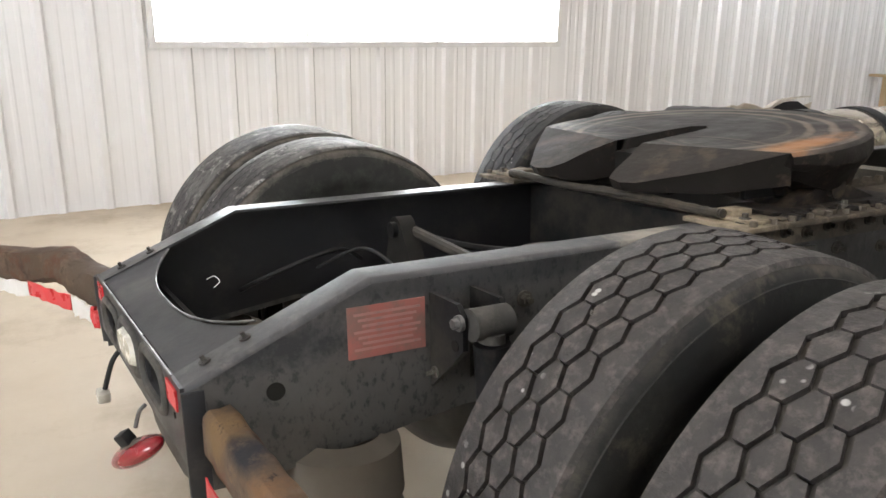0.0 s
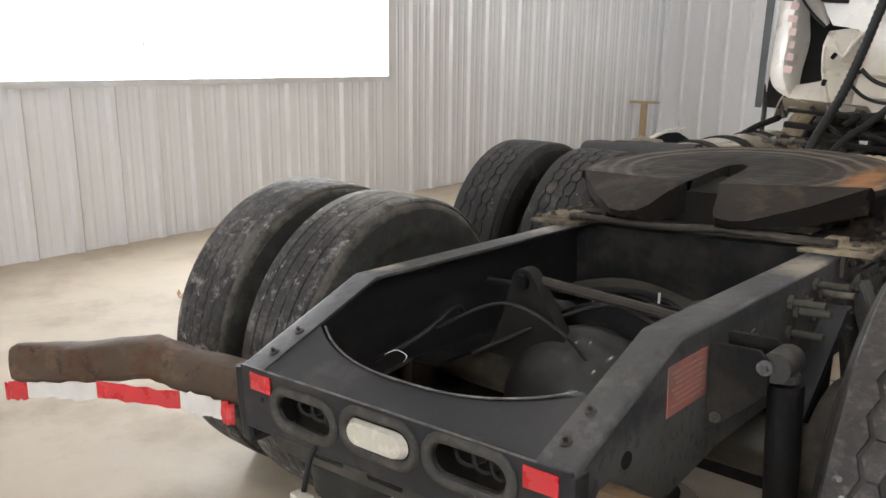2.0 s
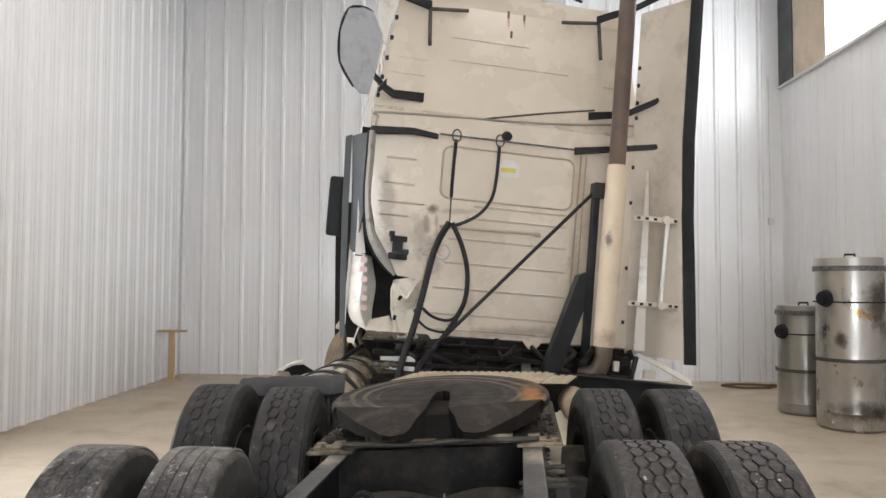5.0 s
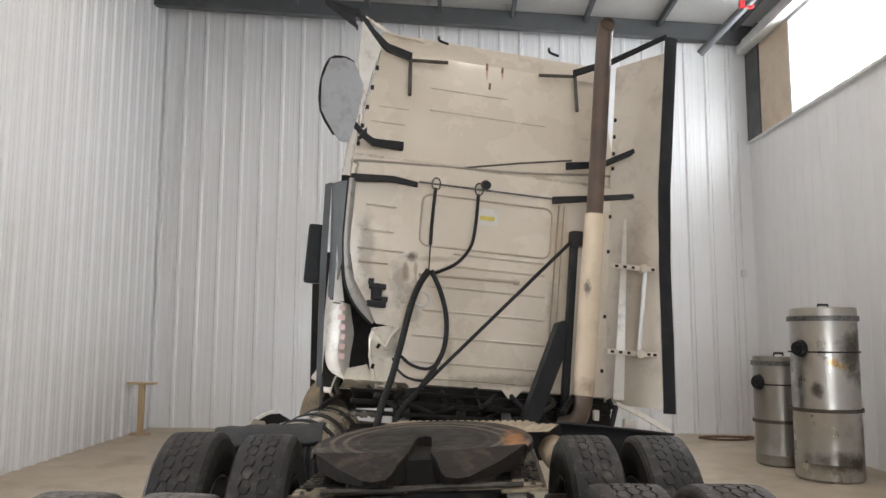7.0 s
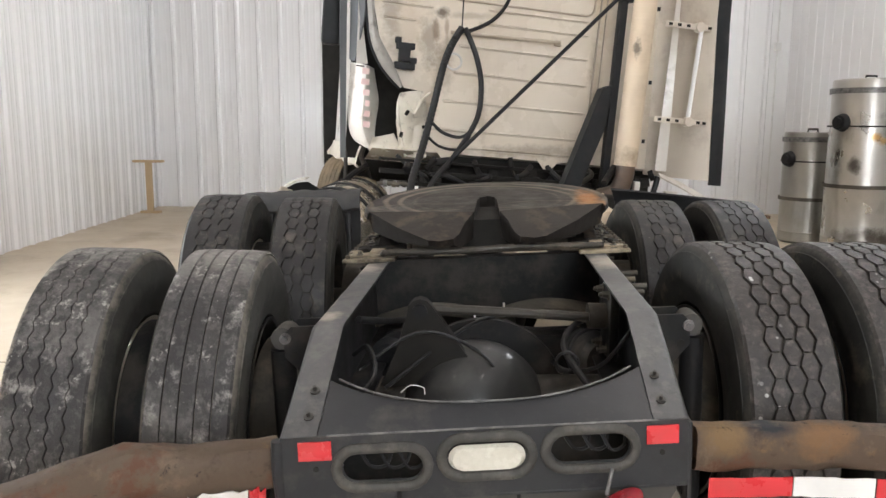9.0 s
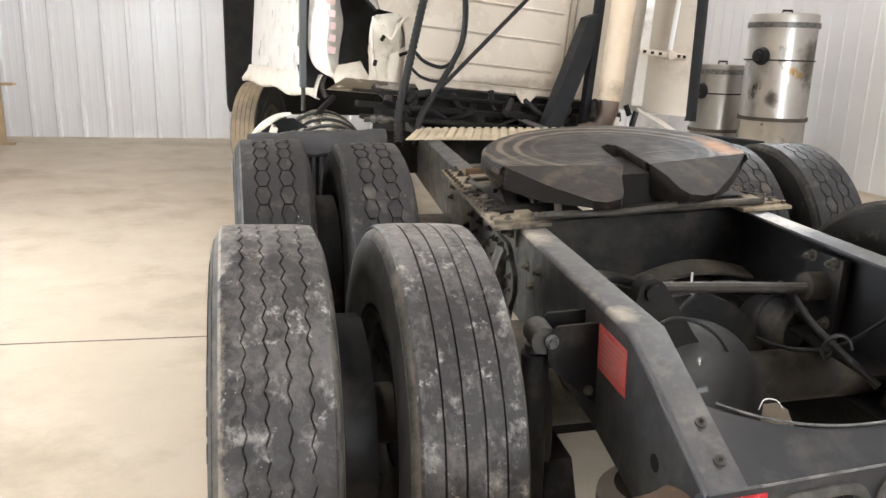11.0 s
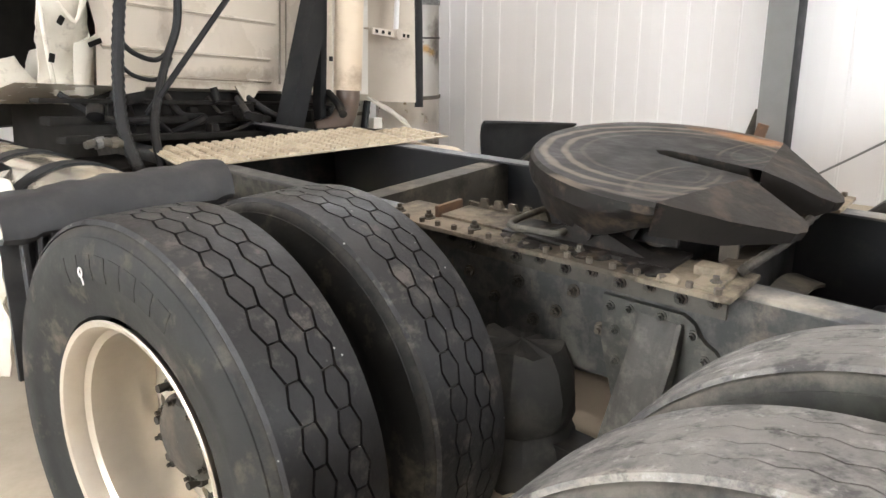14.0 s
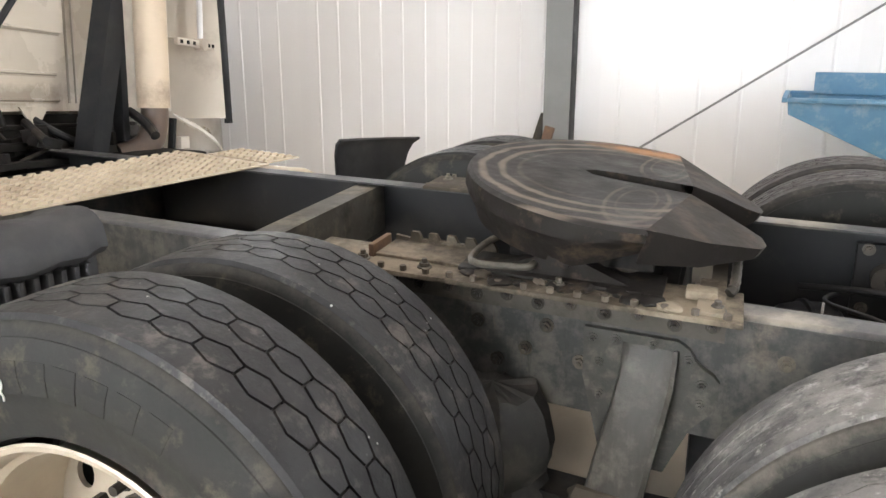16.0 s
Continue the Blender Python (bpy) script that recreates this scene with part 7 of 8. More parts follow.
sheet(bm, soft([[(-0.80, 0.02, 1.28), (-0.73, 0.0, 1.31), (-0.655, 0.02, 1.365)], [(-0.80, 0.03, 1.24), (-0.73, 0.01, 1.26), (-0.675, 0.03, 1.30)], [(-0.79, 0.05, 1.13), (-0.74, 0.03, 1.12), (-0.69, 0.05, 1.14)], [(-0.775, 0.06, 1.055), (-0.74, 0.05, 1.05), (-0.685, 0.06, 1.06)]], 4), 0.005)
part("torn_tip", bm, M_TORN, crumple, "cream torn tongue with a slot", K, smooth=0.5)
fold = [[(-0.715, 0.03, 1.315), (-0.735, 0.13, 1.285), (-0.752, 0.26, 1.275), (-0.757, 0.42, 1.245), (-0.77, 0.58, 1.25)], [(-0.712, 0.05, 1.24), (-0.742, 0.14, 1.215), (-0.748, 0.27, 1.20), (-0.775, 0.42, 1.19), (-0.775, 0.56, 1.19)], [(-0.705, 0.08, 1.15), (-0.725, 0.17, 1.13), (-0.765, 0.28, 1.125), (-0.785, 0.40, 1.12), (-0.79, 0.50, 1.13)], [(-0.702, 0.115, 1.07), (-0.735, 0.20, 1.05), (-0.775, 0.30, 1.04), (-0.80, 0.38, 1.04), (-0.80, 0.44, 1.06)]]
bm = bmesh.new()
sheet(bm, soft(fold, 4, 0.004, tear_rng), 0.005)
part("torn_fold", bm, M_TORN, crumple, "cream torn sheet folded back along the side", K, smooth=0.4)
for v, u, z in ((0.10, -0.737, 1.275), (0.26, -0.757, 1.245)):
    part("slot", boxed(-0.006, 0.003, -0.030, 0.030, -0.010, 0.010, bevel=0.002), M_DARK, crumple, "black slot in the torn sheet", K @ pose(u, v, z, 14, 0, 6))
part("slot", boxed(-0.034, 0.034, -0.004, 0.004, -0.011, 0.011), M_DARK, crumple, "black slot in the torn sheet", K @ pose(-0.715, -0.008, 1.287, 0, -22, 0))
for x, v, z, a in ((-0.86, 0.05, 1.37, 30), (-0.885, 0.09, 1.21, 12)):
    part("torn_hole", boxed(-0.013, 0.013, -0.006, 0.004, -0.020, 0.020, bevel=0.004), M_DARK, crumple, "black torn hole", K @ pose(x, v - 0.03, z, 0, a, 0))
for pts in ([(-0.905, 0.10, 1.50), (-0.92, 0.06, 1.38), (-0.89, 0.08, 1.24), (-0.83, 0.12, 1.05)], [(-0.87, 0.02, 1.45), (-0.81, -0.01, 1.37), (-0.77, -0.01, 1.47)], [(-0.79, -0.01, 1.40), (-0.75, -0.01, 1.48), (-0.70, 0.0, 1.53)]):
    part("torn_edge", tubed(pts, 0.010, n=8, smooth_steps=5), M_TORN, crumple, "bent torn edge", K)
for pts, r in (([(-1.27, 0.5, 1.15), (-1.235, 0.5, 1.0), (-1.225, 0.5, 0.84)], 0.016), ([(-1.10, 0.45, 1.10), (-1.12, 0.44, 1.02), (-1.09, 0.42, 0.95)], 0.02)):
    part("step_bracket", tubed(pts, r, n=8, smooth_steps=5), M_GREASE, truck, "bent greasy bracket under the torn corner", K)
bm = bmesh.new()
sheet(bm, [[(-1.38, -0.20, 2.95), (-1.33, -0.18, 2.91), (-1.26, -0.15, 2.92)], [(-1.50, -0.20, 3.13), (-1.36, -0.18, 3.12), (-1.22, -0.12, 3.12)], [(-1.52, -0.22, 3.36), (-1.36, -0.19, 3.38), (-1.19, -0.12, 3.40)], [(-1.47, -0.22, 3.54), (-1.36, -0.2, 3.57), (-1.28, -0.16, 3.56)]], 0.012)
part("roof_fairing", bm, mat("grey_fairing", (0.40, 0.41, 0.43), 0.3, alt=(0.33, 0.34, 0.36), scale=4, dirt=(0.2, 0.18, 0.16), dirt_scale=7, dirt_amount=0.4), truck, "pale grey torn roof side fairing", K)
rim_ = [(-1.38, -0.20, 2.95), (-1.50, -0.20, 3.13), (-1.52, -0.22, 3.36), (-1.47, -0.22, 3.54), (-1.36, -0.20, 3.575), (-1.28, -0.16, 3.56)]
part("fairing_edge", tubed(rim_, 0.011, n=8, smooth_steps=3), M_PLASTIC, truck, "black rubber edge of the roof fairing", K)
bm = bmesh.new()
sheet(bm, [[(-1.24, -0.06, 3.95), (-1.06, 0.05, 3.80)], [(-1.25, -0.08, 3.6), (-1.12, 0.04, 3.58)], [(-1.22, -0.1, 3.42), (-1.15, 0.03, 3.38)]], 0.012)
part("roof_fairing", bm, M_CABWHITE, truck, "pale inner roof fairing flap", K)
for k, d in enumerate((0.0, 0.05, 0.10, 0.15)):
    part("roof_seam", tubed([(-1.2 + d, 0.08 + d, 4.06), (-1.02 + d, 0.16 + d, 4.0 + 0.01 * k), (-0.7 + d, 0.25 + d, 3.99 + 0.02 * k)], 0.008, n=6), M_CAB, truck, "pressed roof seam", K)
for u, z in ((-1.075, 3.62), (-1.10, 3.45), (-1.125, 3.28), (-1.15, 3.12), (-1.17, 2.97)):
    part("edge_clip", boxed(u - 0.014, u + 0.014, 0.02, 0.05, z - 0.016, z + 0.016, bevel=0.003), M_PLASTIC, truck, "small dark edge clip", K)
for u, z in ((-0.53, 4.0), (0.47, 4.06)):
    part("roof_hook", tubed([(u - 0.02, 0.22, z + 0.05), (u - 0.02, 0.18, z), (u + 0.06, 0.18, z - 0.02)], 0.012, n=8), M_PLASTIC, truck, "small black roof hook", K)
mir = part("mirror", boxed(-1.47, -1.33, 0.55, 0.64, 1.85, 2.36, bevel=0.03), M_PLASTIC, truck, "black door mirror housing", K)
part("mirror_glass", boxed(-1.455, -1.37, 0.641, 0.645, 1.95, 2.30), M_ALU, mir, "door mirror glass")

# air hoses looped behind the cab
HOSES = [([(-0.52, -0.04, 2.67), (-0.53, -0.06, 2.4), (-0.53, -0.07, 2.2)], 0.013, 0.25), ([(-0.53, -0.07, 2.2), (-0.53, -0.09, 2.0)], 0.005, 0.0),
         ([(-0.16, -0.04, 2.66), (-0.17, -0.06, 2.40), (-0.20, -0.07, 2.22), (-0.30, -0.08, 2.08), (-0.45, -0.10, 1.99), (-0.53, -0.11, 1.97)], 0.014, 0.0),
         ([(-0.54, -0.14, 1.99), (-0.61, -0.15, 1.86), (-0.66, -0.16, 1.70), (-0.71, -0.17, 1.42), (-0.77, -0.22, 1.15), (-0.85, -0.34, 0.92), (-0.90, -0.50, 0.74)], 0.024, 0.2),
         ([(-0.52, -0.14, 1.99), (-0.43, -0.15, 1.82), (-0.37, -0.15, 1.62), (-0.37, -0.15, 1.40), (-0.44, -0.15, 1.23), (-0.58, -0.24, 1.04), (-0.72, -0.38, 0.90), (-0.80, -0.52, 0.74)], 0.020, 0.0),
         ([(-0.70, -0.14, 1.31), (-0.62, -0.14, 1.25), (-0.50, -0.14, 1.225), (-0.42, -0.14, 1.27), (-0.37, -0.14, 1.36)], 0.012, 0.0), ([(-0.74, -0.16, 1.22), (-0.64, -0.16, 1.15), (-0.50, -0.16, 1.14), (-0.42, -0.16, 1.24)], 0.010, 0.0)]
for pts, r, wv in HOSES:
    part("air_hose", tubed(pts, r, n=10, smooth_steps=16 if wv else 8, wave=wv), M_HOSE, truck, "black rubber air hose", K)
part("hose_rod", tubed([(-0.60, -0.06, 1.96), (0.23, -0.06, 1.975)], 0.014, smooth_steps=0), M_CABLINE, truck, "grimy cream hose rail", K)

# machinery below the cab; its dark colours hold grime and the shade there
for args, lab in (((-0.72, 0.75, 3.76, 4.2, 0.62, 0.84), "black battery tray"), ((0.62, 1.15, 3.85, 4.2, 0.62, 0.86), "black steel box")):
    part("chassis_box", boxed(*args, bevel=0.02), M_DARK, truck, lab)
# plain dark block that closes the gap and supplies the under-cab shade
part("engine_bay", boxed(-0.56, 1.15, 0.06, 0.9, 0.62, 1.095, bevel=0.02), M_DARK, truck, "dark block added for the shade under the cab", K)
for k, x in enumerate(np.linspace(-0.9, 0.95, 4)):
    part("linkage_rod", tubed([(x, 4.0, 0.95 + 0.02 * (k % 3)), (x + 0.05, 4.1, 1.0), (x + 0.12, 4.28, 1.05)], 0.02 + 0.004 * (k % 2), smooth_steps=3), M_CROSS, truck, "greasy linkage rod under the cab")
for k, u in enumerate((-0.54, 0.24)):
    part("cab_bracket", (lambda b: (prism(b, [(u - 0.10, 1.12), (u + 0.10, 1.12), (u + 0.02, 1.03), (u - 0.02, 1.03)], "y", -0.03, -0.02), b)[1])(bmesh.new()), M_CAB, cab, "cream triangular bracket under the cab", K)
crng = random.Random(11)
for v, z, h_ in ((-0.10, 0.93, 0.035), (-0.20, 0.86, 0.03), (-0.04, 1.02, 0.02)):
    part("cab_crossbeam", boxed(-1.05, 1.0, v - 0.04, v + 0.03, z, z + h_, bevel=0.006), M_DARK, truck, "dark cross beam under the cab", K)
for k in range(16):
    u, v, z = crng.uniform(-1.0, 1.05), crng.uniform(-0.22, -0.02), crng.uniform(0.86, 1.05)
    mt = crng.choice((M_DARK, M_CROSS, M_DARK, M_DARK, M_CROSS))
    if k % 3 == 0:
        bm = bmesh.new()
        cyl(bm, (u, v, z), (u + crng.uniform(-0.08, 0.08), v + 0.02, z + crng.uniform(0.02, 0.08)), crng.uniform(0.015, 0.04), n=14)
        part("fitting", bm, mt, truck, "grimy pipe fitting under the cab", K)
    else:
        a, b_, c = crng.uniform(0.03, 0.11), crng.uniform(0.01, 0.04), crng.uniform(0.012, 0.04)
        part("bracket", boxed(-a, a, -b_, b_, -c, c, bevel=0.005), mt, truck, "grimy bracket under the cab", K @ pose(u, v, z, crng.uniform(-8, 8), crng.uniform(-12, 12), crng.uniform(-15, 15)))
for k in range(7):
    u = -0.95 + 0.30 * k + random.uniform(-0.04, 0.04)
    pts = [(u, -0.02, 1.06), (u + random.uniform(-0.1, 0.1), -0.10, 0.98 + random.uniform(-0.03, 0.05)), (u + random.uniform(-0.15, 0.2), -0.20, 0.93 + random.uniform(-0.03, 0.03)), (u + random.uniform(-0.1, 0.25), -0.12, 0.88)]
    part("engine_hose", tubed(pts, random.choice((0.010, 0.014, 0.02))), random.choice((M_HOSE, M_CROSS, M_HOSE, M_GREASE)), truck, "grimy hose under the cab", K)
TANK = pose(-0.86, 0, 0.70, 0, 0, 90)
bm = bmesh.new()
lathe(bm, [(2.95, 0.001), (2.95, 0.20), (2.97, 0.24), (3.01, 0.262), (4.40, 0.262), (4.44, 0.24), (4.45, 0.001)], 40)
tank = part("fuel_tank", bm, M_TANK, truck, "polished aluminium fuel tank", TANK, smooth=0.6)
for y in (3.22, 3.62, 4.1):
    bm = bmesh.new()
    lathe(bm, [(y - 0.04, 0.263), (y - 0.04, 0.272), (y + 0.04, 0.272), (y + 0.04, 0.263)], 40, True)
    part("tank_strap", bm, M_PLASTIC, tank, "black rubber tank strap", TANK)

# steer wheel and front fender seen past the cab
w = new("wheel")
w.parent = truck
w.matrix_local = pose(-1.37, 7.2, 0.505, 0, 0, 180 - 18)
tagged(w, "worn clay-brown ribbed front wheel")
link_mesh("tyre", ME_SIDE, w)
me = ME_STR.copy()
me.materials.clear()
me.materials.append(M_CLAY)
link_mesh("tread", me, w)
link_mesh("rim", ME_BARREL_D, w)
link_mesh("disc", ME_DISC_D, w)
part("rim_back", (lambda b: (lathe(b, [(-0.10, 0.298), (-0.125, 0.285), (-0.115, 0.24), (-0.15, 0.215), (-0.16, 0.12), (-0.15, 0.001)], 32), b)[1])(bmesh.new()), M_MUDDY, w, "mud-caked brake drum inside the wheel", I4)
# made-up block, near-black in place of the unlit area past the cab
part("engine_compartment", boxed(-1.75, 1.25, 7.85, 8.9, 0.62, 2.6, bevel=0.1), M_DARK, truck, "plain dark block added for the unlit area ahead of the cab", I4)
part("front_axle", tubed([(-1.2, 7.2, 0.5), (0, 7.2, 0.42), (1.2, 7.2, 0.5)], 0.06, n=12), M_GREASE, truck, "greasy front axle beam", I4)
# white outer side of the sleeper with its stickers
bm = bmesh.new()
sheet(bm, [[(-1.115 - 0.02 * math.sin(z * 3), 0.60, z), (-1.135, 0.9, z), (-1.13, 1.6, z), (-1.12, 2.8, z)] for z in (1.10, 1.4, 1.9, 2.5, 2.84)], 0.006)
sidep = part("side_panel", bm, M_CABWHITE, truck, "white outer sleeper side", K)
for k, (y, z, w_, h_, mt) in enumerate(((0.85, 1.55, 0.05, 0.06, M_COLUMN), (0.95, 1.33, 0.09, 0.05, M_DUSTY), (0.72, 1.62, 0.04, 0.035, M_STICKER), (0.72, 1.52, 0.04, 0.035, M_STICKER), (0.72, 1.42, 0.04, 0.035, M_STICKER), (0.72, 1.32, 0.04, 0.035, M_STICKER))):
    part("sticker", boxed(-1.152, -1.146, y - w_, y + w_, z - h_, z + h_), mt, sidep, "faded square sticker")
skr = random.Random(4)
rows = []
for k in range(10):
    v = 0.42 + 0.27 * k
    dz = 0.018 * math.sin(k * 1.7) + skr.uniform(-0.008, 0.008)
    rows.append([(-1.128 - 0.012 * math.sin(k), v, 1.098), (-1.150, v, 1.04 + dz * 0.5), (-1.165 - 0.03 * (k > 7), v, 0.945 + dz + 0.02 * (k > 7)), (-1.13 - 0.05 * (k > 7), v + 0.01, 0.93 + dz)])
bm = bmesh.new()
sheet(bm, soft(rows, 3), 0.006)
part("side_skirt", bm, M_TORN, truck, "cream lower skirt of the sleeper with a bent edge", K, smooth=0.7)
# crumpled side fairing by the tank
bm = bmesh.new()
skirt_rows = [[(-1.12, 2.95, 0.96), (-1.15, 3.12, 0.98), (-1.14, 3.4, 0.94), (-1.18, 3.8, 0.96)], [(-1.17, 2.94, 0.85), (-1.20, 3.14, 0.84), (-1.16, 3.4, 0.82), (-1.22, 3.8, 0.86)], [(-1.19, 2.96, 0.70), (-1.23, 3.15, 0.68), (-1.20, 3.45, 0.70), (-1.24, 3.85, 0.72)],
              [(-1.18, 3.0, 0.50), (-1.21, 3.2, 0.48), (-1.23, 3.5, 0.46), (-1.25, 3.9, 0.50)], [(-1.20, 3.08, 0.30), (-1.22, 3.24, 0.28), (-1.24, 3.5, 0.34), (-1.25, 3.9, 0.36)]]
fine = []
for p, q in zip(skirt_rows, skirt_rows[1:]):
    for j in range(4):
        row = []
        for a, b in zip(p, p[1:]):
            for i in range(4):
                u, v = Vector(lerp(a, b, i / 4)), Vector(lerp(q[p.index(a)], q[p.index(b)], i / 4))
                row.append(u.lerp(v, j / 4) + Vector((tear_rng.uniform(-0.016, 0.016), tear_rng.uniform(-0.012, 0.012), tear_rng.uniform(-0.01, 0.01))))
        fine.append(row)
sheet(bm, fine, 0.006)
sk = part("side_skirt", bm, M_FAIR, truck, "crumpled white lower side fairing", I4, smooth=0.3)
for k in range(9):
    part("grille_slat", boxed(-1.262, -1.235, 3.26 + 0.035 * k, 3.28 + 0.035 * k, 0.40, 0.50), M_DUSTY, sk)
bow = [(-1.06, 1.008), (-1.13, 1.0), (-1.19, 0.972), (-1.245, 0.93), (-1.288, 0.87), (-1.302, 0.825)]
bm = bmesh.new()
sheet(bm, soft([[(x + 0.012, 3.36, z - 0.022 * min(1, k * 0.5)), (x + 0.004, 3.37, z), (x, 3.52, z + 0.004)] for k, (x, z) in enumerate(bow)], 3), 0.006)
sb = part("step_bow", bm, M_CABWHITE, truck, "white bent fairing strip", I4)
bm = bmesh.new()
sheet(bm, soft([[(x + 0.015, 3.40, z - 0.018), (x + 0.09 + 0.02 * (k % 2), 3.44, z - 0.07)] for k, (x, z) in enumerate(bow)], 3), 0.006)
part("bow_liner", bm, M_PLASTIC, sb, "black torn liner under the strip", I4)
bm = bmesh.new()
lathe(bm, [(-0.20, 0.001), (-0.20, 0.05), (-0.18, 0.085), (-0.14, 0.098), (0.14, 0.098), (0.18, 0.085), (0.20, 0.05), (0.20, 0.001)], 32)
part("air_tank", bm, M_SHIELD, truck, "dusty cream air tank beside the rail", AIRTANK)
# hose couplings on the rail ahead of the fender
VALVES = ((-0.56, 3.66, 0.96), (-0.50, 3.78, 0.95))
for x, y, z in VALVES:
    vb = part("valve", tubed([(x - 0.07, y, z), (x, y + 0.005, z + 0.005), (x + 0.08, y, z - 0.008)], 0.015, n=10, smooth_steps=3), M_DUSTY, truck, "grey hose coupling valve", I4)
    part("coupling_nut", (lambda b: (cyl(b, (x - 0.03, y, z + 0.003), (x - 0.005, y, z + 0.004), 0.024, n=6), b)[1])(bmesh.new()), M_WORN, vb, "bare steel coupling nut", I4)
    part("coupling_nut", (lambda b: (cyl(b, (x + 0.03, y, z), (x + 0.055, y, z - 0.003), 0.022, n=6), b)[1])(bmesh.new()), M_DUSTY, vb, "", I4)
# long stud bolts and brace at the right rail
for y, z in ((0.86, 0.835), (0.90, 0.805), (0.86, 0.76), (1.02, 0.845), (1.06, 0.815)):
    bm = bmesh.new()
    cyl(bm, (0.431, y, z), (0.442, y, z), 0.018, n=6)
    cyl(bm, (0.442, y, z), (0.51, y, z), 0.009, n=10)
    part("stud", bm, M_DUSTY, truck, "long threaded stud", T)
bm = bmesh.new()
prism(bm, [(0.98, 0.80), (1.02, 0.80), (0.78, 0.60), (0.74, 0.60)], "x", 0.47, 0.52)
part("brace", bm, M_BLACK, truck, "black diagonal suspension brace", T)
# hanging lamps under the tail
LAMPM = pose(0.246, -0.034, 0.566, 20, -30, 26)
bm = bmesh.new()
bmesh.ops.create_uvsphere(bm, u_segments=28, v_segments=14, radius=1.0, matrix=LAMPM @ Matrix.Diagonal((0.088, 0.036, 0.022, 1)))
tl = part("tail_lamp", bm, M_REDLENS, truck, "red oval tail lamp dangling on its wire", I4)
part("lamp_base", (lambda b: (bmesh.ops.create_uvsphere(b, u_segments=24, v_segments=12, radius=1.0, matrix=LAMPM @ pose(0, 0, 0.010) @ Matrix.Diagonal((0.050, 0.019, 0.016, 1))), b)[1])(bmesh.new()), M_DUSTY, tl, "grey lamp base")
part("lamp_plug", boxed(-0.016, 0.016, -0.012, 0.012, 0.022, 0.048, bevel=0.005, m=LAMPM), M_PLASTIC, tl, "black lamp plug")
part("lamp_wire", tubed([(0.25, -0.012, 0.66), (0.245, -0.024, 0.645), (0.237, -0.032, 0.612)], 0.004, n=8), M_WORN, tl, "pale lamp wire")
ml = part("marker_lamp", boxed(-0.205, -0.155, -0.075, -0.045, 0.485, 0.51, bevel=0.008), M_LAMP, truck, "small clear marker lamp dangling on its wire", I4)
part("lamp_wire", tubed([(-0.19, 0.01, 0.62), (-0.185, -0.03, 0.58), (-0.18, -0.055, 0.512)], 0.006, n=8), M_HOSE, ml, "thin black lamp wire")
part("loose_wire", tubed([(-0.20, 0.20, 0.74), (-0.18, 0.215, 0.752), (-0.15, 0.22, 0.746), (-0.145, 0.205, 0.735)], 0.0011, n=6), M_WHITETAPE, truck, "loose white wire end", I4)
# chalk mark on the sidewall
bm = bmesh.new()
tube(bm, [(-1.284, 2.128 + 0.007 * math.cos(a), 0.914 + 0.010 * math.sin(a)) for a in (0, 1, 2, 3.1, 4.2, 5.3, 6.28)] + [(-1.284, 2.121, 0.897), (-1.284, 2.120, 0.889)], 0.0016, n=6, smooth_steps=4)
part("chalk_mark", bm, M_WHITETAPE, truck, "white chalk figure on a tyre", pose(-1.14, 2.045, 0.513, 0, 0, YAW[-1]) @ pose(1.139, -2.045, -0.513))
# raised maker's lettering as plain bars that follow the sidewall
def side_at(r):
    pts = [(0.378, 0.135), (0.385, 0.139), (0.415, 0.141), (0.445, 0.138), (0.471, 0.132)]
    return float(np.interp(r, [p[0] for p in pts], [p[1] for p in pts]))


for axle, start, count, r0, r1, gap in (("rear", 156, 11, 0.386, 0.430, 6.6), ("front", 118, 8, 0.386, 0.438, 7.4)):
    for k in range(count):
        bm = bmesh.new()
        c = radians(start - gap * k)
        rows = []
        for i in range(4):
            a = c + radians(gap * 0.36) * (2 * i / 3 - 1)
            rows.append([(side_at(r) + (0.0022 if axle == "rear" else 0.0012), -r * math.cos(a), r * math.sin(a)) for r in (r0, (r0 + r1) / 2, r1)])
        sheet(bm, rows, 0.004)
        spun = wheels[axle, -1, "outer"]
        part("raised_bar", bm, M_SIDE, spun, m=pose(0, 0, 0, -SPIN[axle, -1, "outer"], 0, 0), smooth=0)

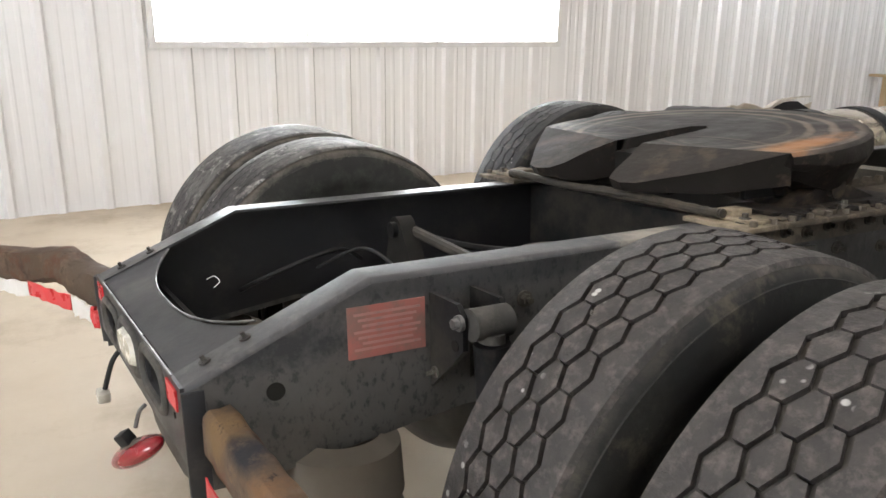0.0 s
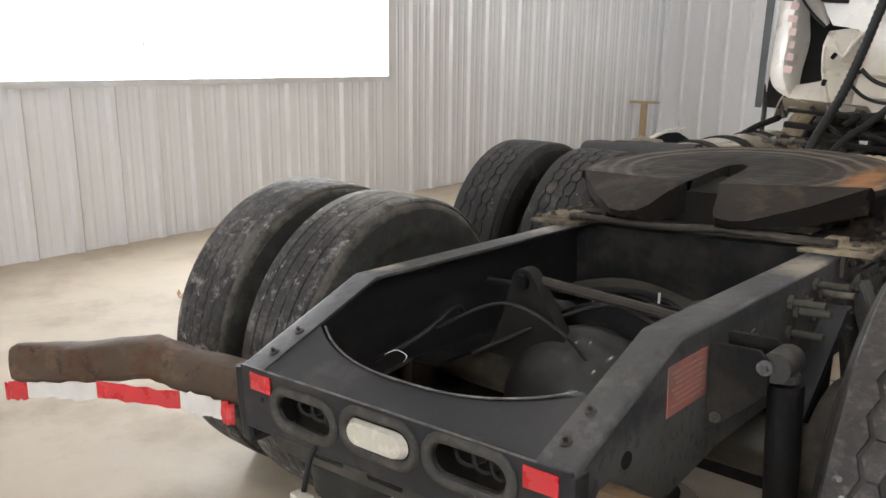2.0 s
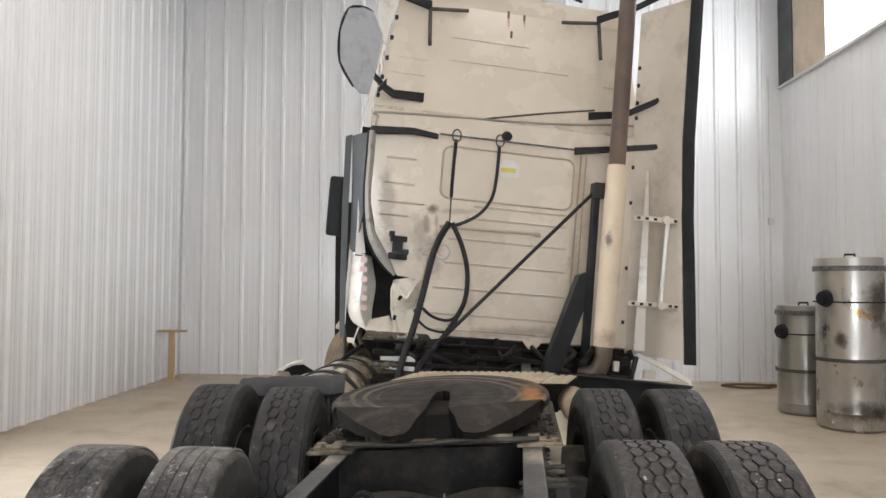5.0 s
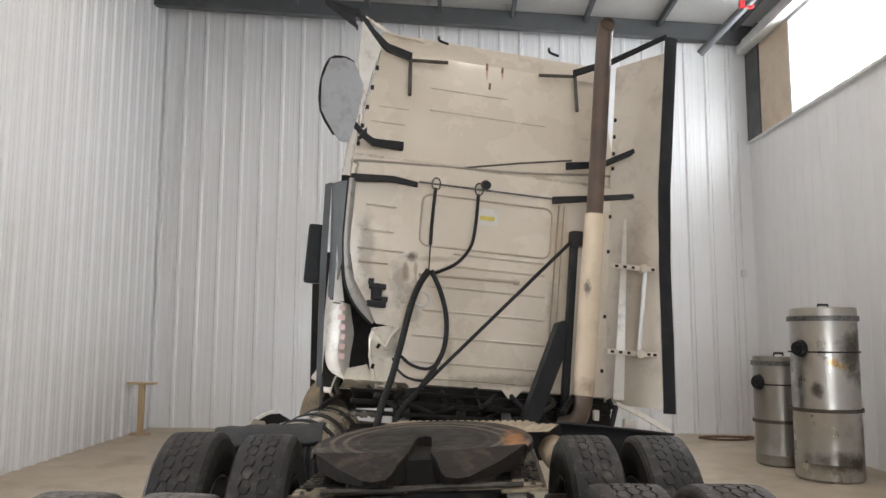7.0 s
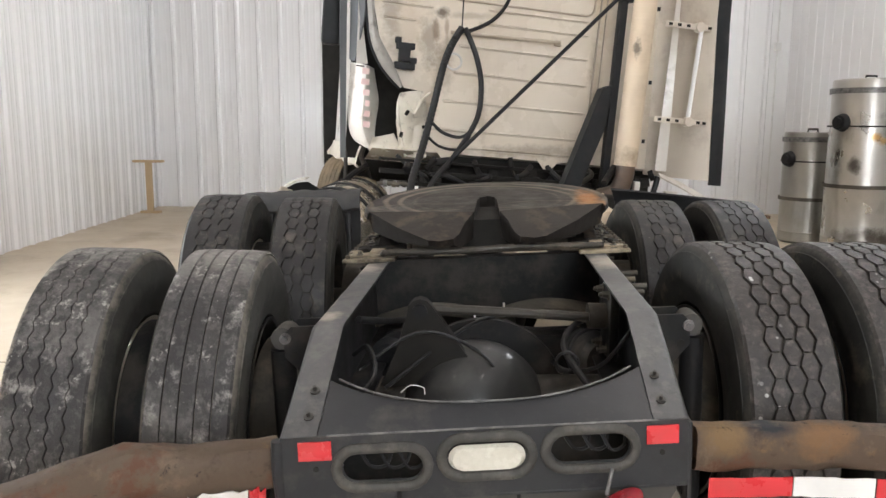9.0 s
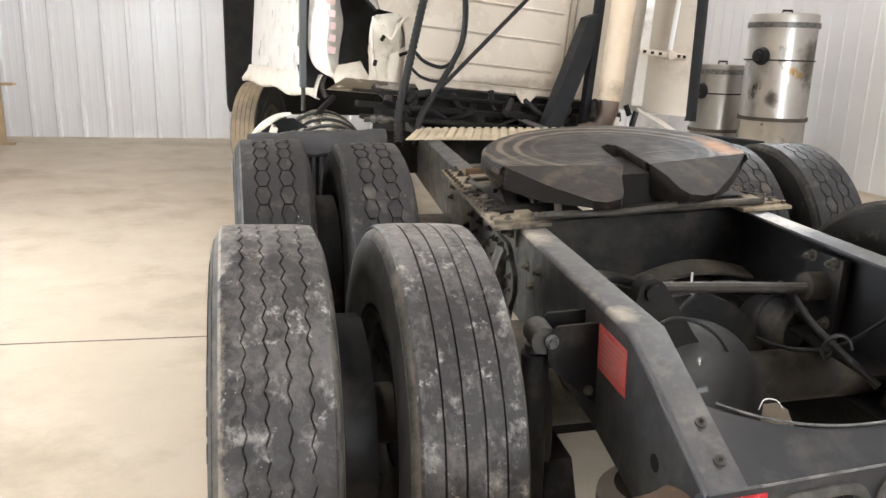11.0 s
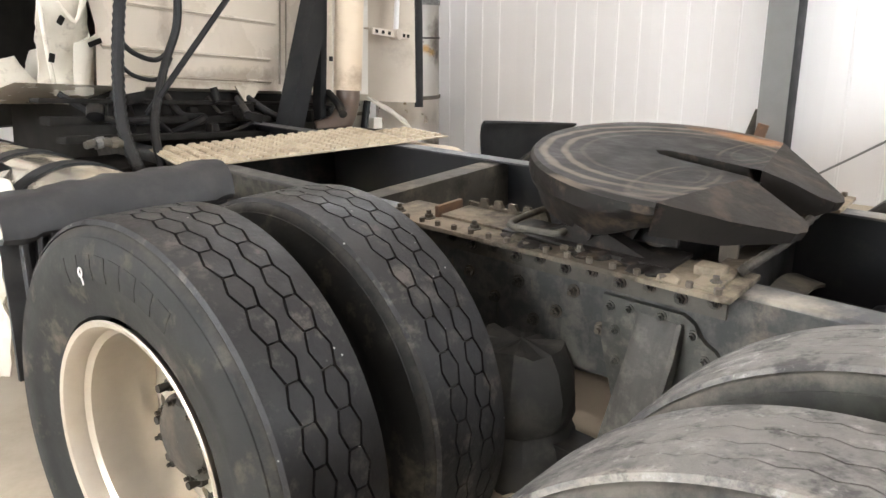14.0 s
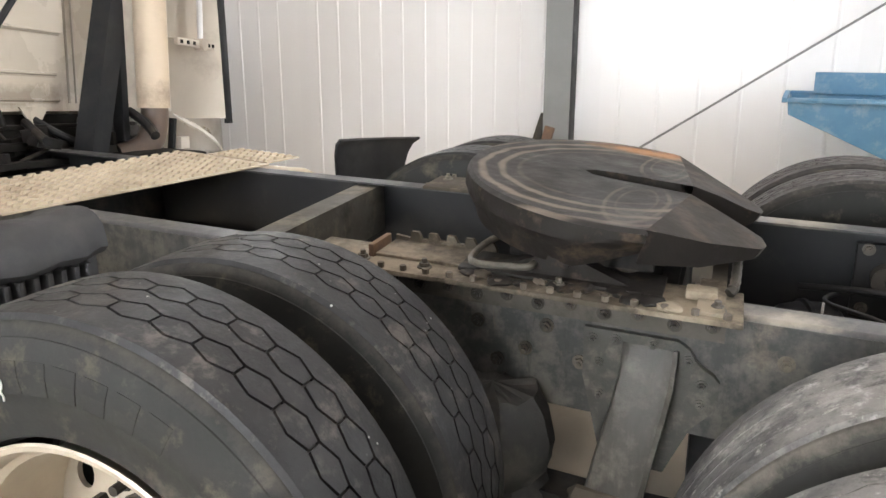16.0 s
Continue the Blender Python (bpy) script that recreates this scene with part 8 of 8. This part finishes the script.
# ---------- loose things in the hall ----------
def drum(name, x, y, r, h, lab, skin, turn):
    t = thing(name, lab, "tank", pose(x, y, 0), group="fuel tanks against the wall")
    bm = bmesh.new()
    lathe(bm, [(0.0, r * 0.90), (0.03, r), (h * 0.10, r), (h * 0.105, r * 1.012), (h * 0.115, r), (h * 0.40, r), (h * 0.405, r * 1.012), (h * 0.415, r), (h - 0.03, r), (h - 0.008, r * 0.985), (h, r * 0.94), (h, 0.001)], 48)
    for v in bm.verts:
        v.co.y *= 1.03
        v.co.z *= 0.97
    part("body", bm, skin, t, m=pose(0, 0, 0, 0, -90, 0), smooth=0.5)
    for z, half, m_ in ((h * 0.935, 0.028, M_WORN), (h * 0.405, 0.020, M_DUSTY), (h * 0.74, 0.008, M_CROSS)):
        bm = bmesh.new()
        lathe(bm, [(z - half, r * 1.034), (z - half, r * 1.046), (z + half, r * 1.046), (z + half, r * 1.034)], 48, True)
        part("strap", bm, m_, t, m=pose(0, 0, 0, 0, -90, 0))
    a = radians(turn)
    c, s = math.cos(a), math.sin(a)
    bm = bmesh.new()
    z = h * 0.76
    cyl(bm, (r * 0.98 * c, r * 0.98 * s, z), (r * 1.16 * c, r * 1.16 * s, z), 0.095, 0.075, n=18)
    cyl(bm, (r * 1.16 * c, r * 1.16 * s, z), (r * 1.24 * c, r * 1.24 * s, z), 0.05, n=14)
    part("filler_cap", bm, M_PLASTIC, t, "black filler cap")
    part("top_fitting", tubed([(-0.06, -0.04, h), (-0.06, -0.04, h + 0.035), (0.05, -0.04, h + 0.035), (0.05, -0.04, h)], 0.012, n=8, smooth_steps=0), M_PLASTIC, t, "small black top fitting")
    return t


M_ALUDULL = mat("dull_tank_sheet", (0.34, 0.325, 0.30), 0.38, metal=0.8, alt=(0.24, 0.23, 0.21), scale=5, dirt=(0.12, 0.105, 0.088), dirt_scale=2.4, dirt_amount=0.6, dirt_at=0.5, sharp=0.25, stretch=(1, 1, 0.5))
for c_, r_, k_, am_ in (((0.26, -0.24, 1.45), (0.13, 0.2, 0.26), (0.055, 0.045, 0.036), 0.9), ((0.30, -0.18, 1.12), (0.16, 0.2, 0.16), (0.10, 0.078, 0.055), 0.85), ((0.02, -0.36, 1.22), (0.07, 0.1, 0.05), (0.42, 0.27, 0.10), 0.8),
                        ((-0.22, -0.30, 0.98), (0.07, 0.1, 0.10), (0.09, 0.08, 0.07), 0.8), ((0.12, -0.32, 0.22), (0.26, 0.2, 0.12), (0.07, 0.058, 0.045), 0.85), ((0.30, -0.2, 0.5), (0.10, 0.2, 0.30), (0.16, 0.135, 0.105), 0.7)):
    stain(M_ALU, c_, r_, k_, am_, 0.7, 7)
drum("fuel_tank", 4.18, 6.80, 0.35, 1.85, "tall stained aluminium tank stood on end by the wall", M_ALU, 205)
drum("fuel_tank", 4.05, 7.75, 0.30, 1.30, "shorter dull aluminium tank stood on end by the wall", M_ALUDULL, 200)

st = thing("wooden_stand", "pale wooden T-shaped stand against the steel wall", "stand", pose(-4.78, 10.05, 0))
part("post", boxed(-0.045, 0.045, -0.03, 0.03, 0.035, 0.765, bevel=0.004), M_WOOD, st)
part("top_board", boxed(-0.22, 0.22, -0.07, 0.07, 0.766, 0.80, bevel=0.004), M_WOOD, st)
part("foot", boxed(-0.15, 0.15, -0.05, 0.05, 0.0, 0.034, bevel=0.004), M_WOOD, st)

col = thing("column", "grey steel column against the white wall", "column", pose(5.12, 3.12, 0, 0, 0, 2.0), kind="structure")
bm = bmesh.new()
for x0, x1, y0, y1 in ((-0.16, -0.14, -0.12, 0.12), (0.10, 0.12, -0.12, 0.12), (-0.139, 0.099, -0.008, 0.008)):
    box(bm, x0, x1, y0, y1, 0, ROOF(5.2) - 0.29)
part("beam", bm, M_COLUMN, col)
# black strip put between the flanges to paint the gap's shade
part("edge_channel", boxed(-0.135, 0.095, -0.118, -0.085, 0.0, ROOF(5.2) - 0.29, bevel=0.004), M_PLASTIC, col, "dark strip added for the shaded gap in the side of the column")
br = thing("wall_brace", "thin steel rod bracing the white wall", "brace", I4, kind="structure")
part("rod", tubed([(5.25, -1.6, 3.14), (5.22, 0.568, 1.69), (5.17, 2.414, 0.446), (5.15, 2.86, 0.15)], 0.010, smooth_steps=0), M_COLUMN, br)
po = thing("pipe_stub", "rusty pipe leaning on the grey column", "pipe", I4)
part("pipe", tubed([(4.93, 3.44, 0.0), (5.03, 3.235, 0.755)], 0.045, n=14, smooth_steps=0), M_GREASE, po)
plk = thing("plank_offcut", "rust-brown board leaning on the grey column", "board", I4)
part("board", boxed(-0.02, 0.02, -0.045, 0.045, 0.0, 0.66, bevel=0.004, m=pose(4.90, 3.31, 0.006, 13, 4, 0)), M_RUST, plk)

hp = thing("hopper", "faded blue steel hopper on legs", "hopper", pose(4.45, 0.30, 0))
bm = bmesh.new()
a = [(-0.30, -0.9, 0.99), (0.6, -0.9, 0.99), (0.6, 0.87, 0.99), (-0.30, 0.87, 0.99)]
a2 = [(-0.30, -0.9, 0.90), (0.6, -0.9, 0.90), (0.6, 0.86, 0.90), (-0.30, 0.86, 0.90)]
b = [(-0.18, -0.5, 0.45), (0.45, -0.5, 0.45), (0.45, -0.12, 0.45), (-0.18, -0.12, 0.45)]
loops = []
for q, inset in ((b, 0.0), (a2, 0.0), (a, 0.0), (a, 0.012), (a2, 0.012), (b, 0.012)):
    mx_, my_ = sum(p[0] for p in q) / 4, sum(p[1] for p in q) / 4
    loops.append([bm.verts.new((p[0] - math.copysign(inset, p[0] - mx_), p[1] - math.copysign(inset, p[1] - my_), p[2] + inset * (q is b))) for p in q])
for p, q in zip(loops, loops[1:]):
    for k in range(4):
        bm.faces.new((p[k], p[(k + 1) % 4], q[(k + 1) % 4], q[k]))
bm.faces.new(loops[0][::-1])
bm.faces.new(loops[-1])
bmesh.ops.recalc_face_normals(bm, faces=bm.faces)
part("bin", bm, M_BLUE, hp, smooth=0.3)
bm = bmesh.new()
for x0, x1, y0, y1 in ((-0.34, 0.64, -0.94, -0.902), (-0.34, 0.64, 0.872, 0.91), (-0.34, -0.302, -0.9015, 0.8715), (0.602, 0.64, -0.9015, 0.8715)):
    box(bm, x0, x1, y0, y1, 0.985, 1.02, bevel=0.006)
part("rim", bm, M_BLUE, hp)
part("back_board", boxed(0.56, 0.60, -0.88, 0.70, 1.0, 1.17, bevel=0.006), M_BLUE, hp, "dark blue upper board")
for x in (-0.15, 0.40):
    for y in (-0.45, -0.17):
        part("leg", boxed(x - 0.03, x + 0.03, y - 0.03, y + 0.03, 0, 0.46), M_BLUE, hp)

hv = thing("ceiling_pipe", "dark pipe with a red bracket slung under the roof", "pipe", I4, kind="structure")
part("pipe", tubed([(3.78, 9.5, 5.81), (4.05, 9.25, 6.08), (4.33, 9.0, 6.36), (4.5, 8.85, ROOF(4.5) - 0.10)], 0.06, n=14, smooth_steps=0), M_BEAM, hv)
part("bracket", boxed(4.22, 4.42, 8.96, 9.04, 6.30, 6.42, bevel=0.01), M_RED, hv, "red pipe bracket")
cd = thing("conduit", "thin white conduit with a small box on the end wall", "conduit", I4, kind="structure")
part("pipe", tubed([(4.72, 10.66, 0.0), (4.72, 10.66, 4.9)], 0.012, smooth_steps=0), M_TRIM, cd)
part("box", boxed(4.68, 4.76, 10.60, 10.68, 2.50, 2.62, bevel=0.008), M_TRIM, cd)
hs = thing("air_hose", "coiled orange hose on the concrete floor", "hose", pose(4.15, 10.0, 0))
part("coil", tubed([((0.38 + 0.05 * math.sin(3 * a)) * math.cos(a), 0.22 * math.sin(a), 0.014 + 0.002 * a) for a in [0.4 * k for k in range(34)]], 0.011, n=8, smooth_steps=3), M_RUST, hs)
bt = thing("wall_beam", "white steel girt along the upper wall", "beam", I4, kind="structure")
m_e, _ = wall_frame(EAST_S, EAST_N)
part("girt", boxed(el - 9.0, el - 0.1, 0.055, 0.22, 6.2, 6.36, bevel=0.01, m=m_e), M_TRIM, bt)
part("corner_post", boxed(el - 0.54, el - 0.04, 0.012, 0.05, 4.73, ROOF(5.0) - 0.02, m=m_e), M_BEAM, bt, "dark grey corner steel")
part("upper_panel", boxed(el - 1.54, el - 0.55, 0.012, 0.03, 4.73, 6.2, m=m_e), M_SHIELD, bt, "beige sheet above the white lining")
part("ledge", boxed(el - 4.7, el - 0.04, 0.011, 0.07, 4.695, 4.725, m=m_e), M_TRIM, bt, "white ledge under the high window")

lf = thing("leaf", "curled dry brown leaf on the concrete", "leaf", pose(-0.827, 0.192, 0.0))
bm = bmesh.new()
for k in range(5):
    a = radians(-80 + 40 * k)
    sheet(bm, [[(0, 0, 0.004), (0.05 * math.cos(a - 0.25), 0.05 * math.sin(a - 0.25), 0.02)], [(0.05 * math.cos(a + 0.25), 0.05 * math.sin(a + 0.25), 0.018), (0.10 * math.cos(a), 0.10 * math.sin(a), 0.03 + 0.012 * (k % 2))]], 0.001)
part("blade", bm, M_LEAF, lf)
copy_thing(lf, pose(-3.07, 1.25, 0.0, 0, 0, 70))
